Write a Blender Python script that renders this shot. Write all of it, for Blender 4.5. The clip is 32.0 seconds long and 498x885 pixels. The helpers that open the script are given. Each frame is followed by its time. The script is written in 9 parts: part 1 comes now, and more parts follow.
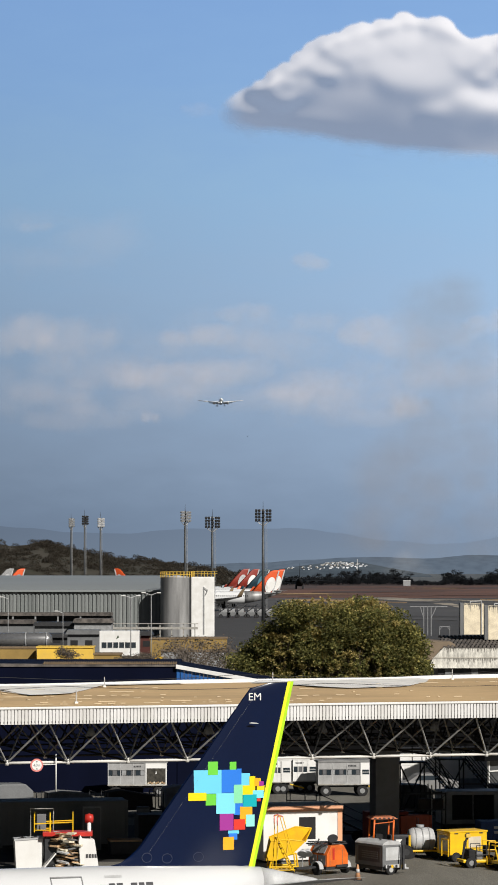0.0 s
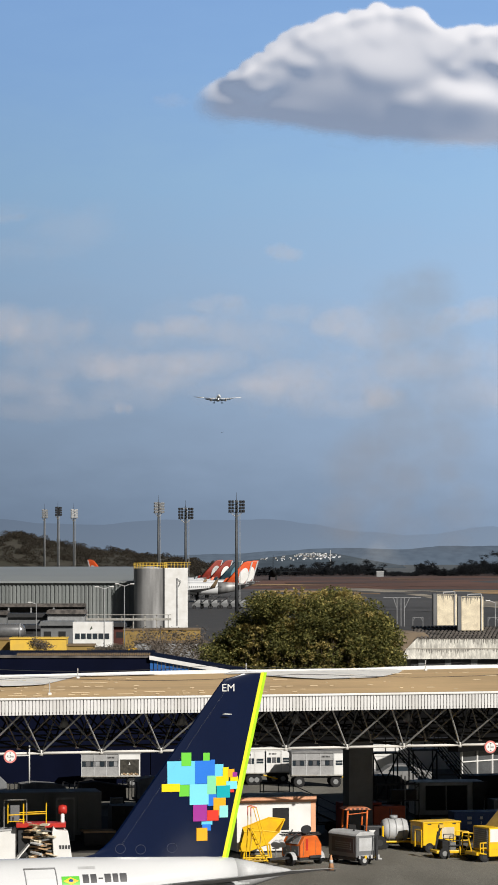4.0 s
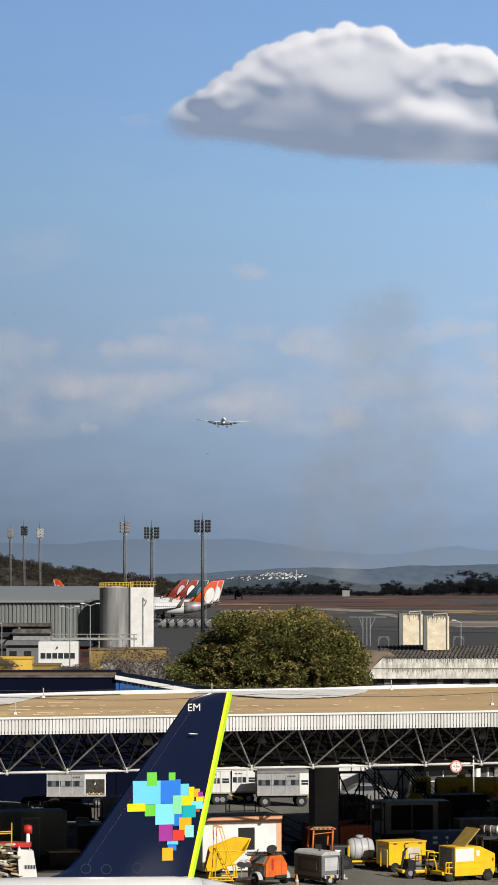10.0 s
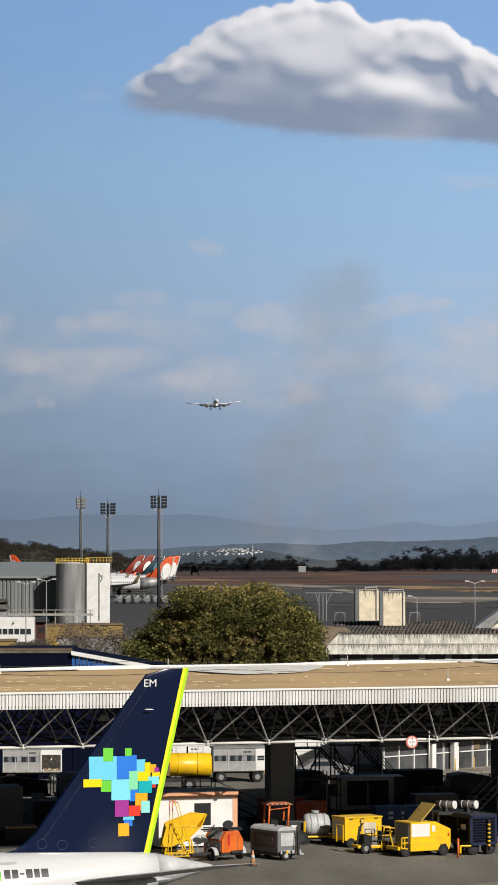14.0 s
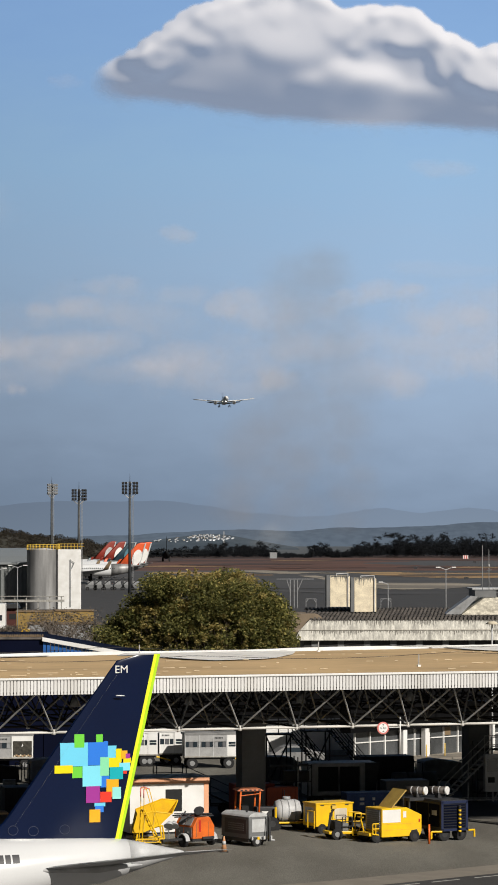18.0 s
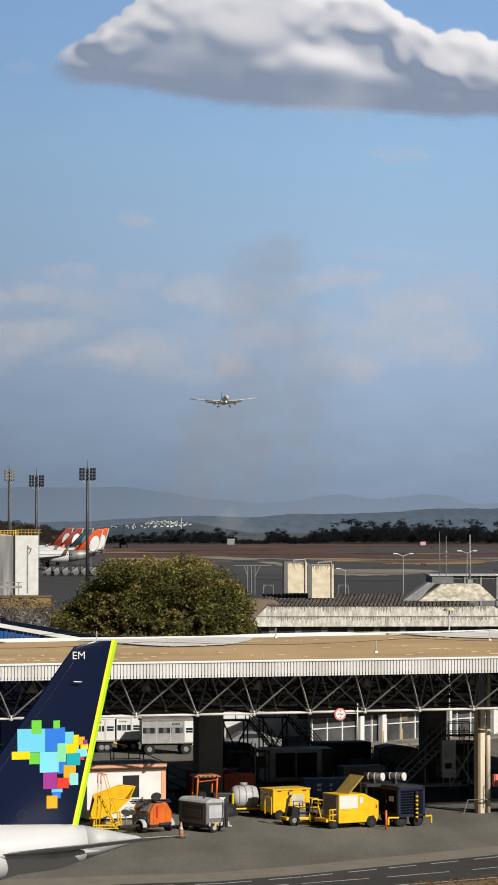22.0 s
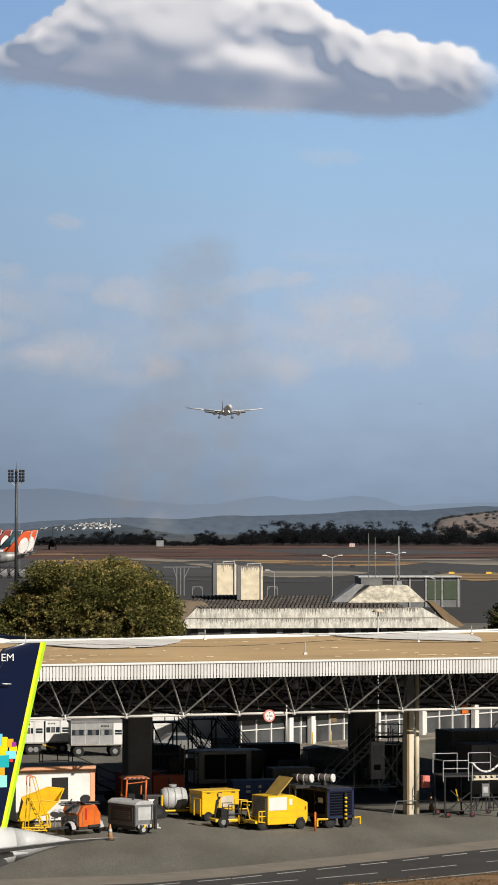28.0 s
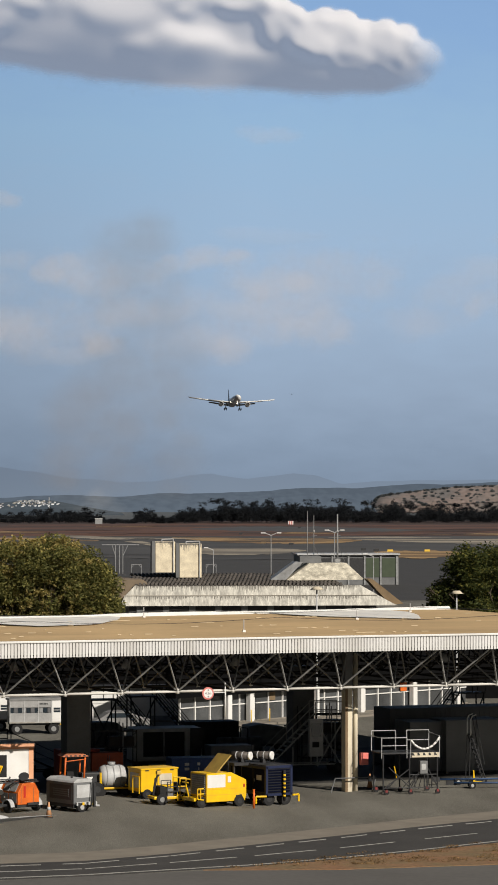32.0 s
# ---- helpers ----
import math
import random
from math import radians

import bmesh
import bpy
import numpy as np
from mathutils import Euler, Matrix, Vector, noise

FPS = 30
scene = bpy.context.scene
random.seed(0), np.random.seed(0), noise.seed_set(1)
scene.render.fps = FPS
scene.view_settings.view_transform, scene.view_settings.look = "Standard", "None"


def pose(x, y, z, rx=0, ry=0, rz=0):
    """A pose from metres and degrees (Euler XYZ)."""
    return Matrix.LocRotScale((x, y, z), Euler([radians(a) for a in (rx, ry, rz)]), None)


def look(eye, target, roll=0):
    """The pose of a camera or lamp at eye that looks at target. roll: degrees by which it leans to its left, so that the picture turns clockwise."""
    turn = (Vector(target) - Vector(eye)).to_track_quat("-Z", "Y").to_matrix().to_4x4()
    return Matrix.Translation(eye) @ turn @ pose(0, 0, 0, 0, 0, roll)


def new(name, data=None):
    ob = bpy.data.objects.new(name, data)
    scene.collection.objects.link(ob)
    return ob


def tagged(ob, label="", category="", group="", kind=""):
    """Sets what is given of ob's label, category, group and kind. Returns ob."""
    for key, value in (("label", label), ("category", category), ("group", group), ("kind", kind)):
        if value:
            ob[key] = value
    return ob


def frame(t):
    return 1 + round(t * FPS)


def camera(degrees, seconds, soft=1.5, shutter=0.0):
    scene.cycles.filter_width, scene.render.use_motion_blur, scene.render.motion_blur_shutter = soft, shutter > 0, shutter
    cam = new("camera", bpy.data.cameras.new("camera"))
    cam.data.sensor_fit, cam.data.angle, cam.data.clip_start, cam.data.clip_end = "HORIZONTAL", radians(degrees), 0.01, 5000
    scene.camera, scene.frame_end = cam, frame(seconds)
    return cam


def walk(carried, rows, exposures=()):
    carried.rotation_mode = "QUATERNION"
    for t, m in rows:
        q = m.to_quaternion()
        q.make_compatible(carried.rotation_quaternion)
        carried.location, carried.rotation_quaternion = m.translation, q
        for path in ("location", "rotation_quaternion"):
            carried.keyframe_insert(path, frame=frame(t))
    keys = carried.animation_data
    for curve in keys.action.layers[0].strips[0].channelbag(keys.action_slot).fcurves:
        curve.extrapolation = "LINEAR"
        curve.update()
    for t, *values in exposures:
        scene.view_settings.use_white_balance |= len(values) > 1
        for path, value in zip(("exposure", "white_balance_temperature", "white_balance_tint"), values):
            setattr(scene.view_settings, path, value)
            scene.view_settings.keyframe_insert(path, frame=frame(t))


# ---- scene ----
cam = camera(9.0, 32.0, soft=1.7)
EYE = 15.0
ROWS = [
    (0, 0.000, 2.156, 0.000),
    (0.5, 0.003, 2.147, -0.026),
    (1, -0.003, 2.156, 0.009),
    (1.5, -0.044, 2.149, 0.002),
    (2, -0.107, 2.115, 0.003),
    (2.5, -0.204, 2.077, -0.009),
    (3, -0.326, 2.027, 0.024),
    (3.5, -0.420, 1.990, 0.038),
    (5.5, -0.617, 2.048, 0.038),
    (6, -0.682, 2.079, 0.032),
    (6.5, -0.734, 2.109, 0.028),
    (7, -0.756, 2.133, 0.051),
    (7.5, -0.733, 2.171, 0.028),
    (8, -0.732, 2.235, 0.030),
    (8.5, -0.746, 2.294, 0.055),
    (9, -0.820, 2.343, 0.030),
    (9.5, -0.942, 2.362, 0.032),
    (10, -1.100, 2.346, 0.022),
    (10.5, -1.264, 2.311, 0.022),
    (11, -1.426, 2.269, 0.030),
    (11.5, -1.569, 2.235, 0.030),
    (12, -1.676, 2.187, 0.009),
    (12.5, -1.755, 2.112, 0.005),
    (13, -1.810, 2.032, 0.010),
    (13.5, -1.845, 1.962, 0.011),
    (14, -1.891, 1.908, 0.003),
    (14.5, -1.946, 1.861, 0.011),
    (16.5, -2.216, 1.736, -0.001),
    (17, -2.303, 1.721, 0.008),
    (17.5, -2.372, 1.696, 0.010),
    (18, -2.412, 1.659, 0.009),
    (18.5, -2.449, 1.614, -0.015),
    (19, -2.497, 1.587, 0.002),
    (19.5, -2.573, 1.550, -0.018),
    (20, -2.669, 1.518, -0.005),
    (20.5, -2.795, 1.472, -0.017),
    (21, -2.919, 1.433, 0.014),
    (21.5, -3.045, 1.414, 0.007),
    (22, -3.181, 1.410, -0.038),
    (22.5, -3.326, 1.403, 0.016),
    (23, -3.496, 1.396, -0.012),
    (23.5, -3.655, 1.383, 0.020),
    (24, -3.793, 1.379, -0.009),
    (24.5, -3.900, 1.377, -0.020),
    (25, -3.979, 1.393, -0.014),
    (25.5, -4.043, 1.423, -0.007),
    (27.5, -4.356, 1.470, -0.008),
    (28, -4.464, 1.442, -0.009),
    (28.5, -4.609, 1.410, -0.032),
    (29, -4.762, 1.373, 0.011),
    (29.5, -4.915, 1.334, -0.018),
    (30, -5.069, 1.285, -0.018),
    (30.5, -5.206, 1.213, -0.011),
    (31, -5.327, 1.146, -0.005),
    (31.5, -5.444, 1.077, -0.008),
    (32, -5.572, 1.038, -0.010),
]
walk(cam, [(t, pose(0, 0, EYE, 90 + pitch, roll, yaw)) for t, yaw, pitch, roll in ROWS], exposures=[(0, 0.06, 6400, 10), (6, 0.05, 6420, 10), (8, 0.12, 6430, 10), (10, 0.05, 6450, 10), (13, 0.0, 6480, 10), (17, -0.04, 6520, 10), (20, -0.04, 6550, 10), (24, -0.02, 6600, 10), (28, 0.04, 6660, 10), (30, -0.03, 6700, 10), (32, -0.08, 6720, 10)])

# ---- light ----
SUN_EL, SUN_AZ = 33.5, 34.0          # height, and degrees to the right of straight behind the camera
world = bpy.data.worlds.new("world")
scene.world = world
world.use_nodes = True
wn, wl = world.node_tree.nodes, world.node_tree.links
sky = wn.new("ShaderNodeTexSky")
sky.sky_type, sky.sun_disc = "NISHITA", False
sky.sun_elevation, sky.sun_rotation = radians(SUN_EL), radians(180 - SUN_AZ)
wn["Background"].inputs["Strength"].default_value = 0.014
wl.new(sky.outputs[0], wn["Background"].inputs["Color"])
sun = new("sun", bpy.data.lights.new("sun", "SUN"))
sun.data.energy, sun.data.angle, sun.data.color = 5.0, radians(0.6), (1.0, 0.945, 0.86)
sx, sy, sz = math.sin(radians(SUN_AZ)) * math.cos(radians(SUN_EL)), -math.cos(radians(SUN_AZ)) * math.cos(radians(SUN_EL)), math.sin(radians(SUN_EL))
sun.matrix_world = look((200 * sx, 200 * sy, 200 * sz), (0, 0, 0))


# ---- materials ----
def mat(name, color, rough=0.7, metal=0.0, vary=0.12, scale=2.0, fine=25.0, bump=0.0, second=None, mix=0.5, stretch=(1, 1, 1), spec=0.4, island=0.0):
    """A painted or natural surface: base colour broken up at a large and a small scale, with a second colour in stains."""
    m = bpy.data.materials.new(name)
    m.use_nodes = True
    n, l = m.node_tree.nodes, m.node_tree.links
    b = n["Principled BSDF"]
    b.inputs["Roughness"].default_value, b.inputs["Metallic"].default_value = rough, metal
    b.inputs["Specular IOR Level"].default_value = spec
    tc, mp = n.new("ShaderNodeTexCoord"), n.new("ShaderNodeMapping")
    mp.inputs["Scale"].default_value = stretch
    l.new(tc.outputs["Object"], mp.inputs["Vector"])
    big, small = n.new("ShaderNodeTexNoise"), n.new("ShaderNodeTexNoise")
    big.inputs["Scale"].default_value, big.inputs["Detail"].default_value = scale, 5
    small.inputs["Scale"].default_value, small.inputs["Detail"].default_value = fine, 3
    l.new(mp.outputs[0], big.inputs["Vector"])
    l.new(mp.outputs[0], small.inputs["Vector"])
    ramp = n.new("ShaderNodeMapRange")
    ramp.inputs["From Min"].default_value, ramp.inputs["From Max"].default_value = 0.5 - 0.28 * (1 - mix) , 0.95 - 0.5 * mix
    l.new(big.outputs["Fac"], ramp.inputs["Value"])
    mc = n.new("ShaderNodeMix")
    mc.data_type = "RGBA"
    mc.inputs["A"].default_value = (*color, 1)
    mc.inputs["B"].default_value = (*(second or [c * (1 - 2 * vary) for c in color]), 1)
    l.new(ramp.outputs[0], mc.inputs["Factor"])
    hv = n.new("ShaderNodeHueSaturation")
    mr = n.new("ShaderNodeMapRange")
    mr.inputs["From Min"].default_value, mr.inputs["From Max"].default_value = 0.3, 0.7
    mr.inputs["To Min"].default_value, mr.inputs["To Max"].default_value = 1 - vary, 1 + vary
    l.new(small.outputs["Fac"], mr.inputs["Value"])
    val = mr.outputs[0]
    if island:
        oi, ma, ad = n.new("ShaderNodeObjectInfo"), n.new("ShaderNodeMapRange"), n.new("ShaderNodeMath")
        ma.inputs["To Min"].default_value, ma.inputs["To Max"].default_value = 1 - island, 1 + island
        ad.operation = "MULTIPLY"
        l.new(oi.outputs["Random"], ma.inputs["Value"])
        l.new(ma.outputs[0], ad.inputs[0])
        l.new(val, ad.inputs[1])
        val = ad.outputs[0]
    l.new(val, hv.inputs["Value"])
    l.new(mc.outputs["Result"], hv.inputs["Color"])
    l.new(hv.outputs[0], b.inputs["Base Color"])
    if bump:
        bp = n.new("ShaderNodeBump")
        bp.inputs["Strength"].default_value, bp.inputs["Distance"].default_value = bump, 0.05
        l.new(small.outputs["Fac"], bp.inputs["Height"])
        l.new(bp.outputs[0], b.inputs["Normal"])
    return m


def glow(name, color, strength):
    m = bpy.data.materials.new(name)
    m.use_nodes = True
    b = m.node_tree.nodes["Principled BSDF"]
    b.inputs["Base Color"].default_value = (*color, 1)
    b.inputs["Emission Color"].default_value, b.inputs["Emission Strength"].default_value = (*color, 1), strength
    return m


WHITE = mat("white_paint", (0.78, 0.78, 0.77), 0.45, vary=0.04, scale=0.8, second=(0.62, 0.61, 0.58), mix=0.3)
PLANE_WHITE = mat("aircraft_white", (0.63, 0.64, 0.65), 0.22, vary=0.02, scale=0.5, spec=0.5)
NAVY = mat("aircraft_navy", (0.002, 0.008, 0.036), 0.22, vary=0.08, scale=0.4, spec=0.4)
LIME = mat("lime_paint", (0.45, 0.75, 0.02), 0.35, vary=0.05)
YELLOWGREEN = mat("yellow_edge", (0.8, 0.85, 0.03), 0.35, vary=0.04)
STEEL = mat("galvanised_steel", (0.42, 0.42, 0.40), 0.5, 0.3, vary=0.12, scale=3, second=(0.3, 0.27, 0.23))
# truss tones darken inwards: fascia and deck shade are put into the paint
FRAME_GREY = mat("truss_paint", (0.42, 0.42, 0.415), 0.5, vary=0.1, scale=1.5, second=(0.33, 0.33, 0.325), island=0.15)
SHADED_BAR = mat("shaded_inner_bars", (0.045, 0.042, 0.038), 0.8, vary=0.15, scale=1.5, second=(0.03, 0.028, 0.026), spec=0.1)
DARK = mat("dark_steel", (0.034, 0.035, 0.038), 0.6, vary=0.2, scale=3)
BLACK = mat("black_rubber", (0.015, 0.015, 0.016), 0.8, vary=0.2, scale=6)
FASCIA = mat("fascia_sheet", (0.70, 0.70, 0.70), 0.5, vary=0.05, scale=0.9, second=(0.55, 0.54, 0.52), stretch=(1, 1, 0.25), island=0.05)
ROOFING = mat("tan_roofing", (0.6, 0.42, 0.22), 0.85, vary=0.06, scale=0.12, fine=2.0, second=(0.43, 0.30, 0.16), bump=0.3, mix=0.45, stretch=(1, 1.6, 1))
CONCRETE = mat("concrete", (0.42, 0.39, 0.34), 0.85, vary=0.1, scale=0.8, second=(0.28, 0.25, 0.21), bump=0.3)
STAINED = mat("stained_concrete", (0.76, 0.74, 0.67), 0.9, vary=0.2, scale=3.0, fine=14, second=(0.3, 0.29, 0.265), mix=0.42, stretch=(1, 1, 0.3), bump=0.3)
CREAM = mat("cream_concrete", (0.72, 0.65, 0.5), 0.85, vary=0.08, scale=1.1, fine=7, second=(0.5, 0.44, 0.34), mix=0.42, stretch=(1, 1, 0.35))
YELLOW = mat("safety_yellow", (0.88, 0.54, 0.008), 0.38, vary=0.05, scale=2, second=(0.68, 0.4, 0.02), mix=0.3)
ORANGE = mat("orange_paint", (0.72, 0.15, 0.02), 0.45, vary=0.08, scale=2, second=(0.5, 0.1, 0.02))
RED = mat("red_paint", (0.5, 0.03, 0.02), 0.45, vary=0.08)
GREY = mat("grey_paint", (0.3, 0.31, 0.32), 0.5, vary=0.1, scale=2, second=(0.2, 0.2, 0.2))
LIGHTGREY = mat("light_grey_paint", (0.5, 0.51, 0.52), 0.5, vary=0.08, scale=1.5, second=(0.36, 0.36, 0.36))
DARKGREY = mat("dark_grey_sheet", (0.16, 0.165, 0.17), 0.6, vary=0.12, scale=1)
BLUE = mat("blue_sheet", (0.02, 0.11, 0.36), 0.45, vary=0.08, scale=0.5, stretch=(1, 1, 0.2))
NAVYSHEET = mat("navy_sheet", (0.0028, 0.0045, 0.0165), 0.7, vary=0.12, scale=0.5, spec=0.05)
GLASS = mat("dark_glass", (0.03, 0.04, 0.05), 0.08, vary=0.1, scale=0.4, spec=0.8)
TILE = mat("clay_tiles", (0.13, 0.115, 0.105), 0.85, vary=0.25, scale=1.2, second=(0.05, 0.045, 0.042), mix=0.6, island=0.35)
BROWN = mat("brown_panel", (0.2, 0.14, 0.08), 0.8, vary=0.12, scale=1)
OCHRE = mat("ochre_wall", (0.72, 0.47, 0.06), 0.8, vary=0.06, scale=0.6, second=(0.6, 0.4, 0.08))
SILVER = mat("silver_tank", (0.33, 0.33, 0.33), 0.5, 0.3, vary=0.1, scale=0.6, stretch=(1, 1, 0.12), second=(0.17, 0.17, 0.17), mix=0.6)
BARK = mat("bark", (0.11, 0.085, 0.06), 0.9, vary=0.2, scale=3, bump=0.4)
PEACH = mat("peach_trim", (0.75, 0.38, 0.22), 0.6, vary=0.06)
GREEN = mat("green_shutter", (0.055, 0.075, 0.045), 0.6, vary=0.08, scale=1)
TARP = mat("grey_tarp", (0.22, 0.22, 0.22), 0.7, vary=0.15, scale=2, bump=0.2)
CARDBOARD = mat("cardboard", (0.45, 0.3, 0.17), 0.85, vary=0.15, island=0.3)
BROWNRED = mat("tail_red", (0.68, 0.1, 0.025), 0.4, vary=0.05)
MARK = mat("road_marking", (0.5, 0.49, 0.46), 0.7, vary=0.2, scale=3, second=(0.3, 0.29, 0.27))
ASPHALT = mat("asphalt", (0.055, 0.053, 0.052), 0.85, vary=0.12, scale=0.25, fine=12, second=(0.04, 0.039, 0.039), bump=0.2)
APRON = mat("apron_pavers", (0.175, 0.168, 0.145), 0.88, vary=0.3, scale=0.35, fine=24.0, second=(0.11, 0.103, 0.087), mix=0.5, bump=0.3, stretch=(1, 0.22, 1))
KERB = mat("kerb_concrete", (0.235, 0.21, 0.175), 0.9, vary=0.1, scale=0.8)
DIRT = mat("red_dirt", (0.24, 0.13, 0.07), 0.95, vary=0.25, scale=0.6, fine=6, second=(0.17, 0.13, 0.07), bump=0.5)


# ---- building helpers ----
def box(bm, x0, x1, y0, y1, z0, z1):
    v = [bm.verts.new(p) for p in ((x0, y0, z0), (x1, y0, z0), (x1, y1, z0), (x0, y1, z0), (x0, y0, z1), (x1, y0, z1), (x1, y1, z1), (x0, y1, z1))]
    for f in ((3, 2, 1, 0), (4, 5, 6, 7), (0, 1, 5, 4), (1, 2, 6, 5), (2, 3, 7, 6), (3, 0, 4, 7)):
        bm.faces.new([v[i] for i in f])
    return bm


def boxm(*lims, bev=0.0):
    bm = bmesh.new()
    box(bm, *lims)
    if bev:
        bmesh.ops.bevel(bm, geom=bm.edges[:], offset=bev, segments=2, affect="EDGES", profile=0.6)
    return bm


def prism(bm, outline, y0, y1):
    """A side outline of (x, z) points, carried from y0 to y1."""
    a = [bm.verts.new((x, y0, z)) for x, z in outline]
    b = [bm.verts.new((x, y1, z)) for x, z in outline]
    n = len(a)
    bm.faces.new(a)
    bm.faces.new(b[::-1])
    for i in range(n):
        bm.faces.new((a[(i + 1) % n], a[i], b[i], b[(i + 1) % n]))
    bmesh.ops.recalc_face_normals(bm, faces=bm.faces[:])
    return bm


def prismm(outline, y0, y1, bev=0.0):
    bm = prism(bmesh.new(), outline, y0, y1)
    if bev:
        bmesh.ops.bevel(bm, geom=bm.edges[:], offset=bev, segments=2, affect="EDGES", profile=0.6)
    return bm


def tube(bm, p, q, r, r2=None, seg=8, caps=True):
    p, q = Vector(p), Vector(q)
    d = (q - p).normalized()
    a = d.cross((0, 0, 1) if abs(d.z) < 0.9 else (1, 0, 0)).normalized()
    b = d.cross(a)
    r2 = r if r2 is None else r2
    ra, rb = [], []
    for i in range(seg):
        w = 2 * math.pi * i / seg
        o = a * math.cos(w) + b * math.sin(w)
        ra.append(bm.verts.new(p + o * r))
        rb.append(bm.verts.new(q + o * r2))
    for i in range(seg):
        f = bm.faces.new((ra[i], ra[(i + 1) % seg], rb[(i + 1) % seg], rb[i]))
        f.smooth = seg > 6
    if caps:
        bm.faces.new(ra[::-1])
        bm.faces.new(rb)
    return bm


def tubem(p, q, r, r2=None, seg=10):
    return tube(bmesh.new(), p, q, r, r2, seg)


def path_tube(pts, r, seg=6):
    bm = bmesh.new()
    for a, b in zip(pts, pts[1:]):
        tube(bm, a, b, r, seg=seg)
    return bm


def mesh_of(bm, name, material):
    me = bpy.data.meshes.new(name)
    bm.to_mesh(me)
    bm.free()
    me.materials.append(material)
    return me


def part(name, bm, material, parent=None, label="", at=None):
    ob = new(name, mesh_of(bm, name, material))
    if parent is not None:
        ob.parent = parent
    if at is not None:
        ob.matrix_basis = at
    return tagged(ob, label=label)


def share(name, me, parent, at, label=""):
    ob = new(name, me)
    ob.parent = parent
    ob.matrix_basis = at
    return tagged(ob, label=label)


def thing(name, x, y, z=0.0, rz=0.0, label="", category="", group="", kind=""):
    ob = new(name)
    ob.matrix_basis = pose(x, y, z, 0, 0, rz)
    return tagged(ob, label, category, group, kind)


def solid(name, bm, material, label, category, group="", kind="", at=None):
    return tagged(part(name, bm, material, at=at), label, category, group, kind)


def wheel(parent, x, y, r, w, name="wheel", rim=WHITE):
    """A tyre with its rim, axle along y."""
    bm = bmesh.new()
    tube(bm, (0, -w / 2, 0), (0, w / 2, 0), r * 0.93, seg=18)
    tube(bm, (0, -w * 0.36, 0), (0, w * 0.36, 0), r, seg=18)
    ob = part(name, bm, BLACK, parent, at=pose(x, y, r))
    part("rim", tubem((0, -w / 2 - 0.012, 0), (0, w / 2 + 0.012, 0), r * 0.46, seg=14), rim, ob)
    return ob


def sheet(name, pts, z, material, label, category="", kind="structure", thick=0.0):
    bm = bmesh.new()
    top = [bm.verts.new((x, y, z)) for x, y in pts]
    f = bm.faces.new(top)
    bm.normal_update()
    if f.normal.z < 0:
        f.normal_flip()
    if thick:
        r = bmesh.ops.extrude_face_region(bm, geom=[f])
        bmesh.ops.translate(bm, vec=(0, 0, -thick), verts=[v for v in r["geom"] if isinstance(v, bmesh.types.BMVert)])
        bmesh.ops.recalc_face_normals(bm, faces=bm.faces[:])
    return solid(name, bm, material, label, category or name, kind=kind)


# ---- ground ----
GRASS = mat("dry_grass", (0.07, 0.052, 0.033), 0.95, vary=0.15, scale=0.012, fine=0.3, second=(0.05, 0.042, 0.03), mix=0.5)
REDSOIL = mat("red_soil", (0.13, 0.06, 0.038), 0.95, vary=0.3, scale=0.02, fine=0.2, second=(0.05, 0.03, 0.025), mix=0.6, stretch=(0.5, 1, 1))
STRAW = mat("straw_grass", (0.36, 0.235, 0.11), 0.95, vary=0.3, scale=0.025, fine=0.3, second=(0.07, 0.045, 0.03), mix=0.65, stretch=(0.6, 1, 1))
TAXI = mat("taxiway", (0.075, 0.073, 0.072), 0.9, vary=0.2, scale=0.02, fine=0.5, second=(0.05, 0.05, 0.052), stretch=(0.3, 1, 1))
PALE = mat("pale_taxiway", (0.33, 0.29, 0.23), 0.9, vary=0.2, scale=0.022, fine=0.5, second=(0.07, 0.066, 0.062), mix=0.65, stretch=(0.5, 1, 1))
sheet("ground", [(-3000, -200), (3000, -200), (3000, 4990), (-3000, 4990)], 0.0, GRASS, "dry brown-green airfield grass reaching the horizon", "ground")
sheet("apron", [(-60, 60), (110, 60), (110, 470), (-60, 470)], 0.02, APRON, "worn grey-brown paved service apron", "pavement", thick=0.02)


# ---- sky, clouds, hills ----
def srgb(r, g, b):
    return tuple((c / 255 / 12.92) if c < 10 else ((c / 255 + 0.055) / 1.055) ** 2.4 for c in (r, g, b))


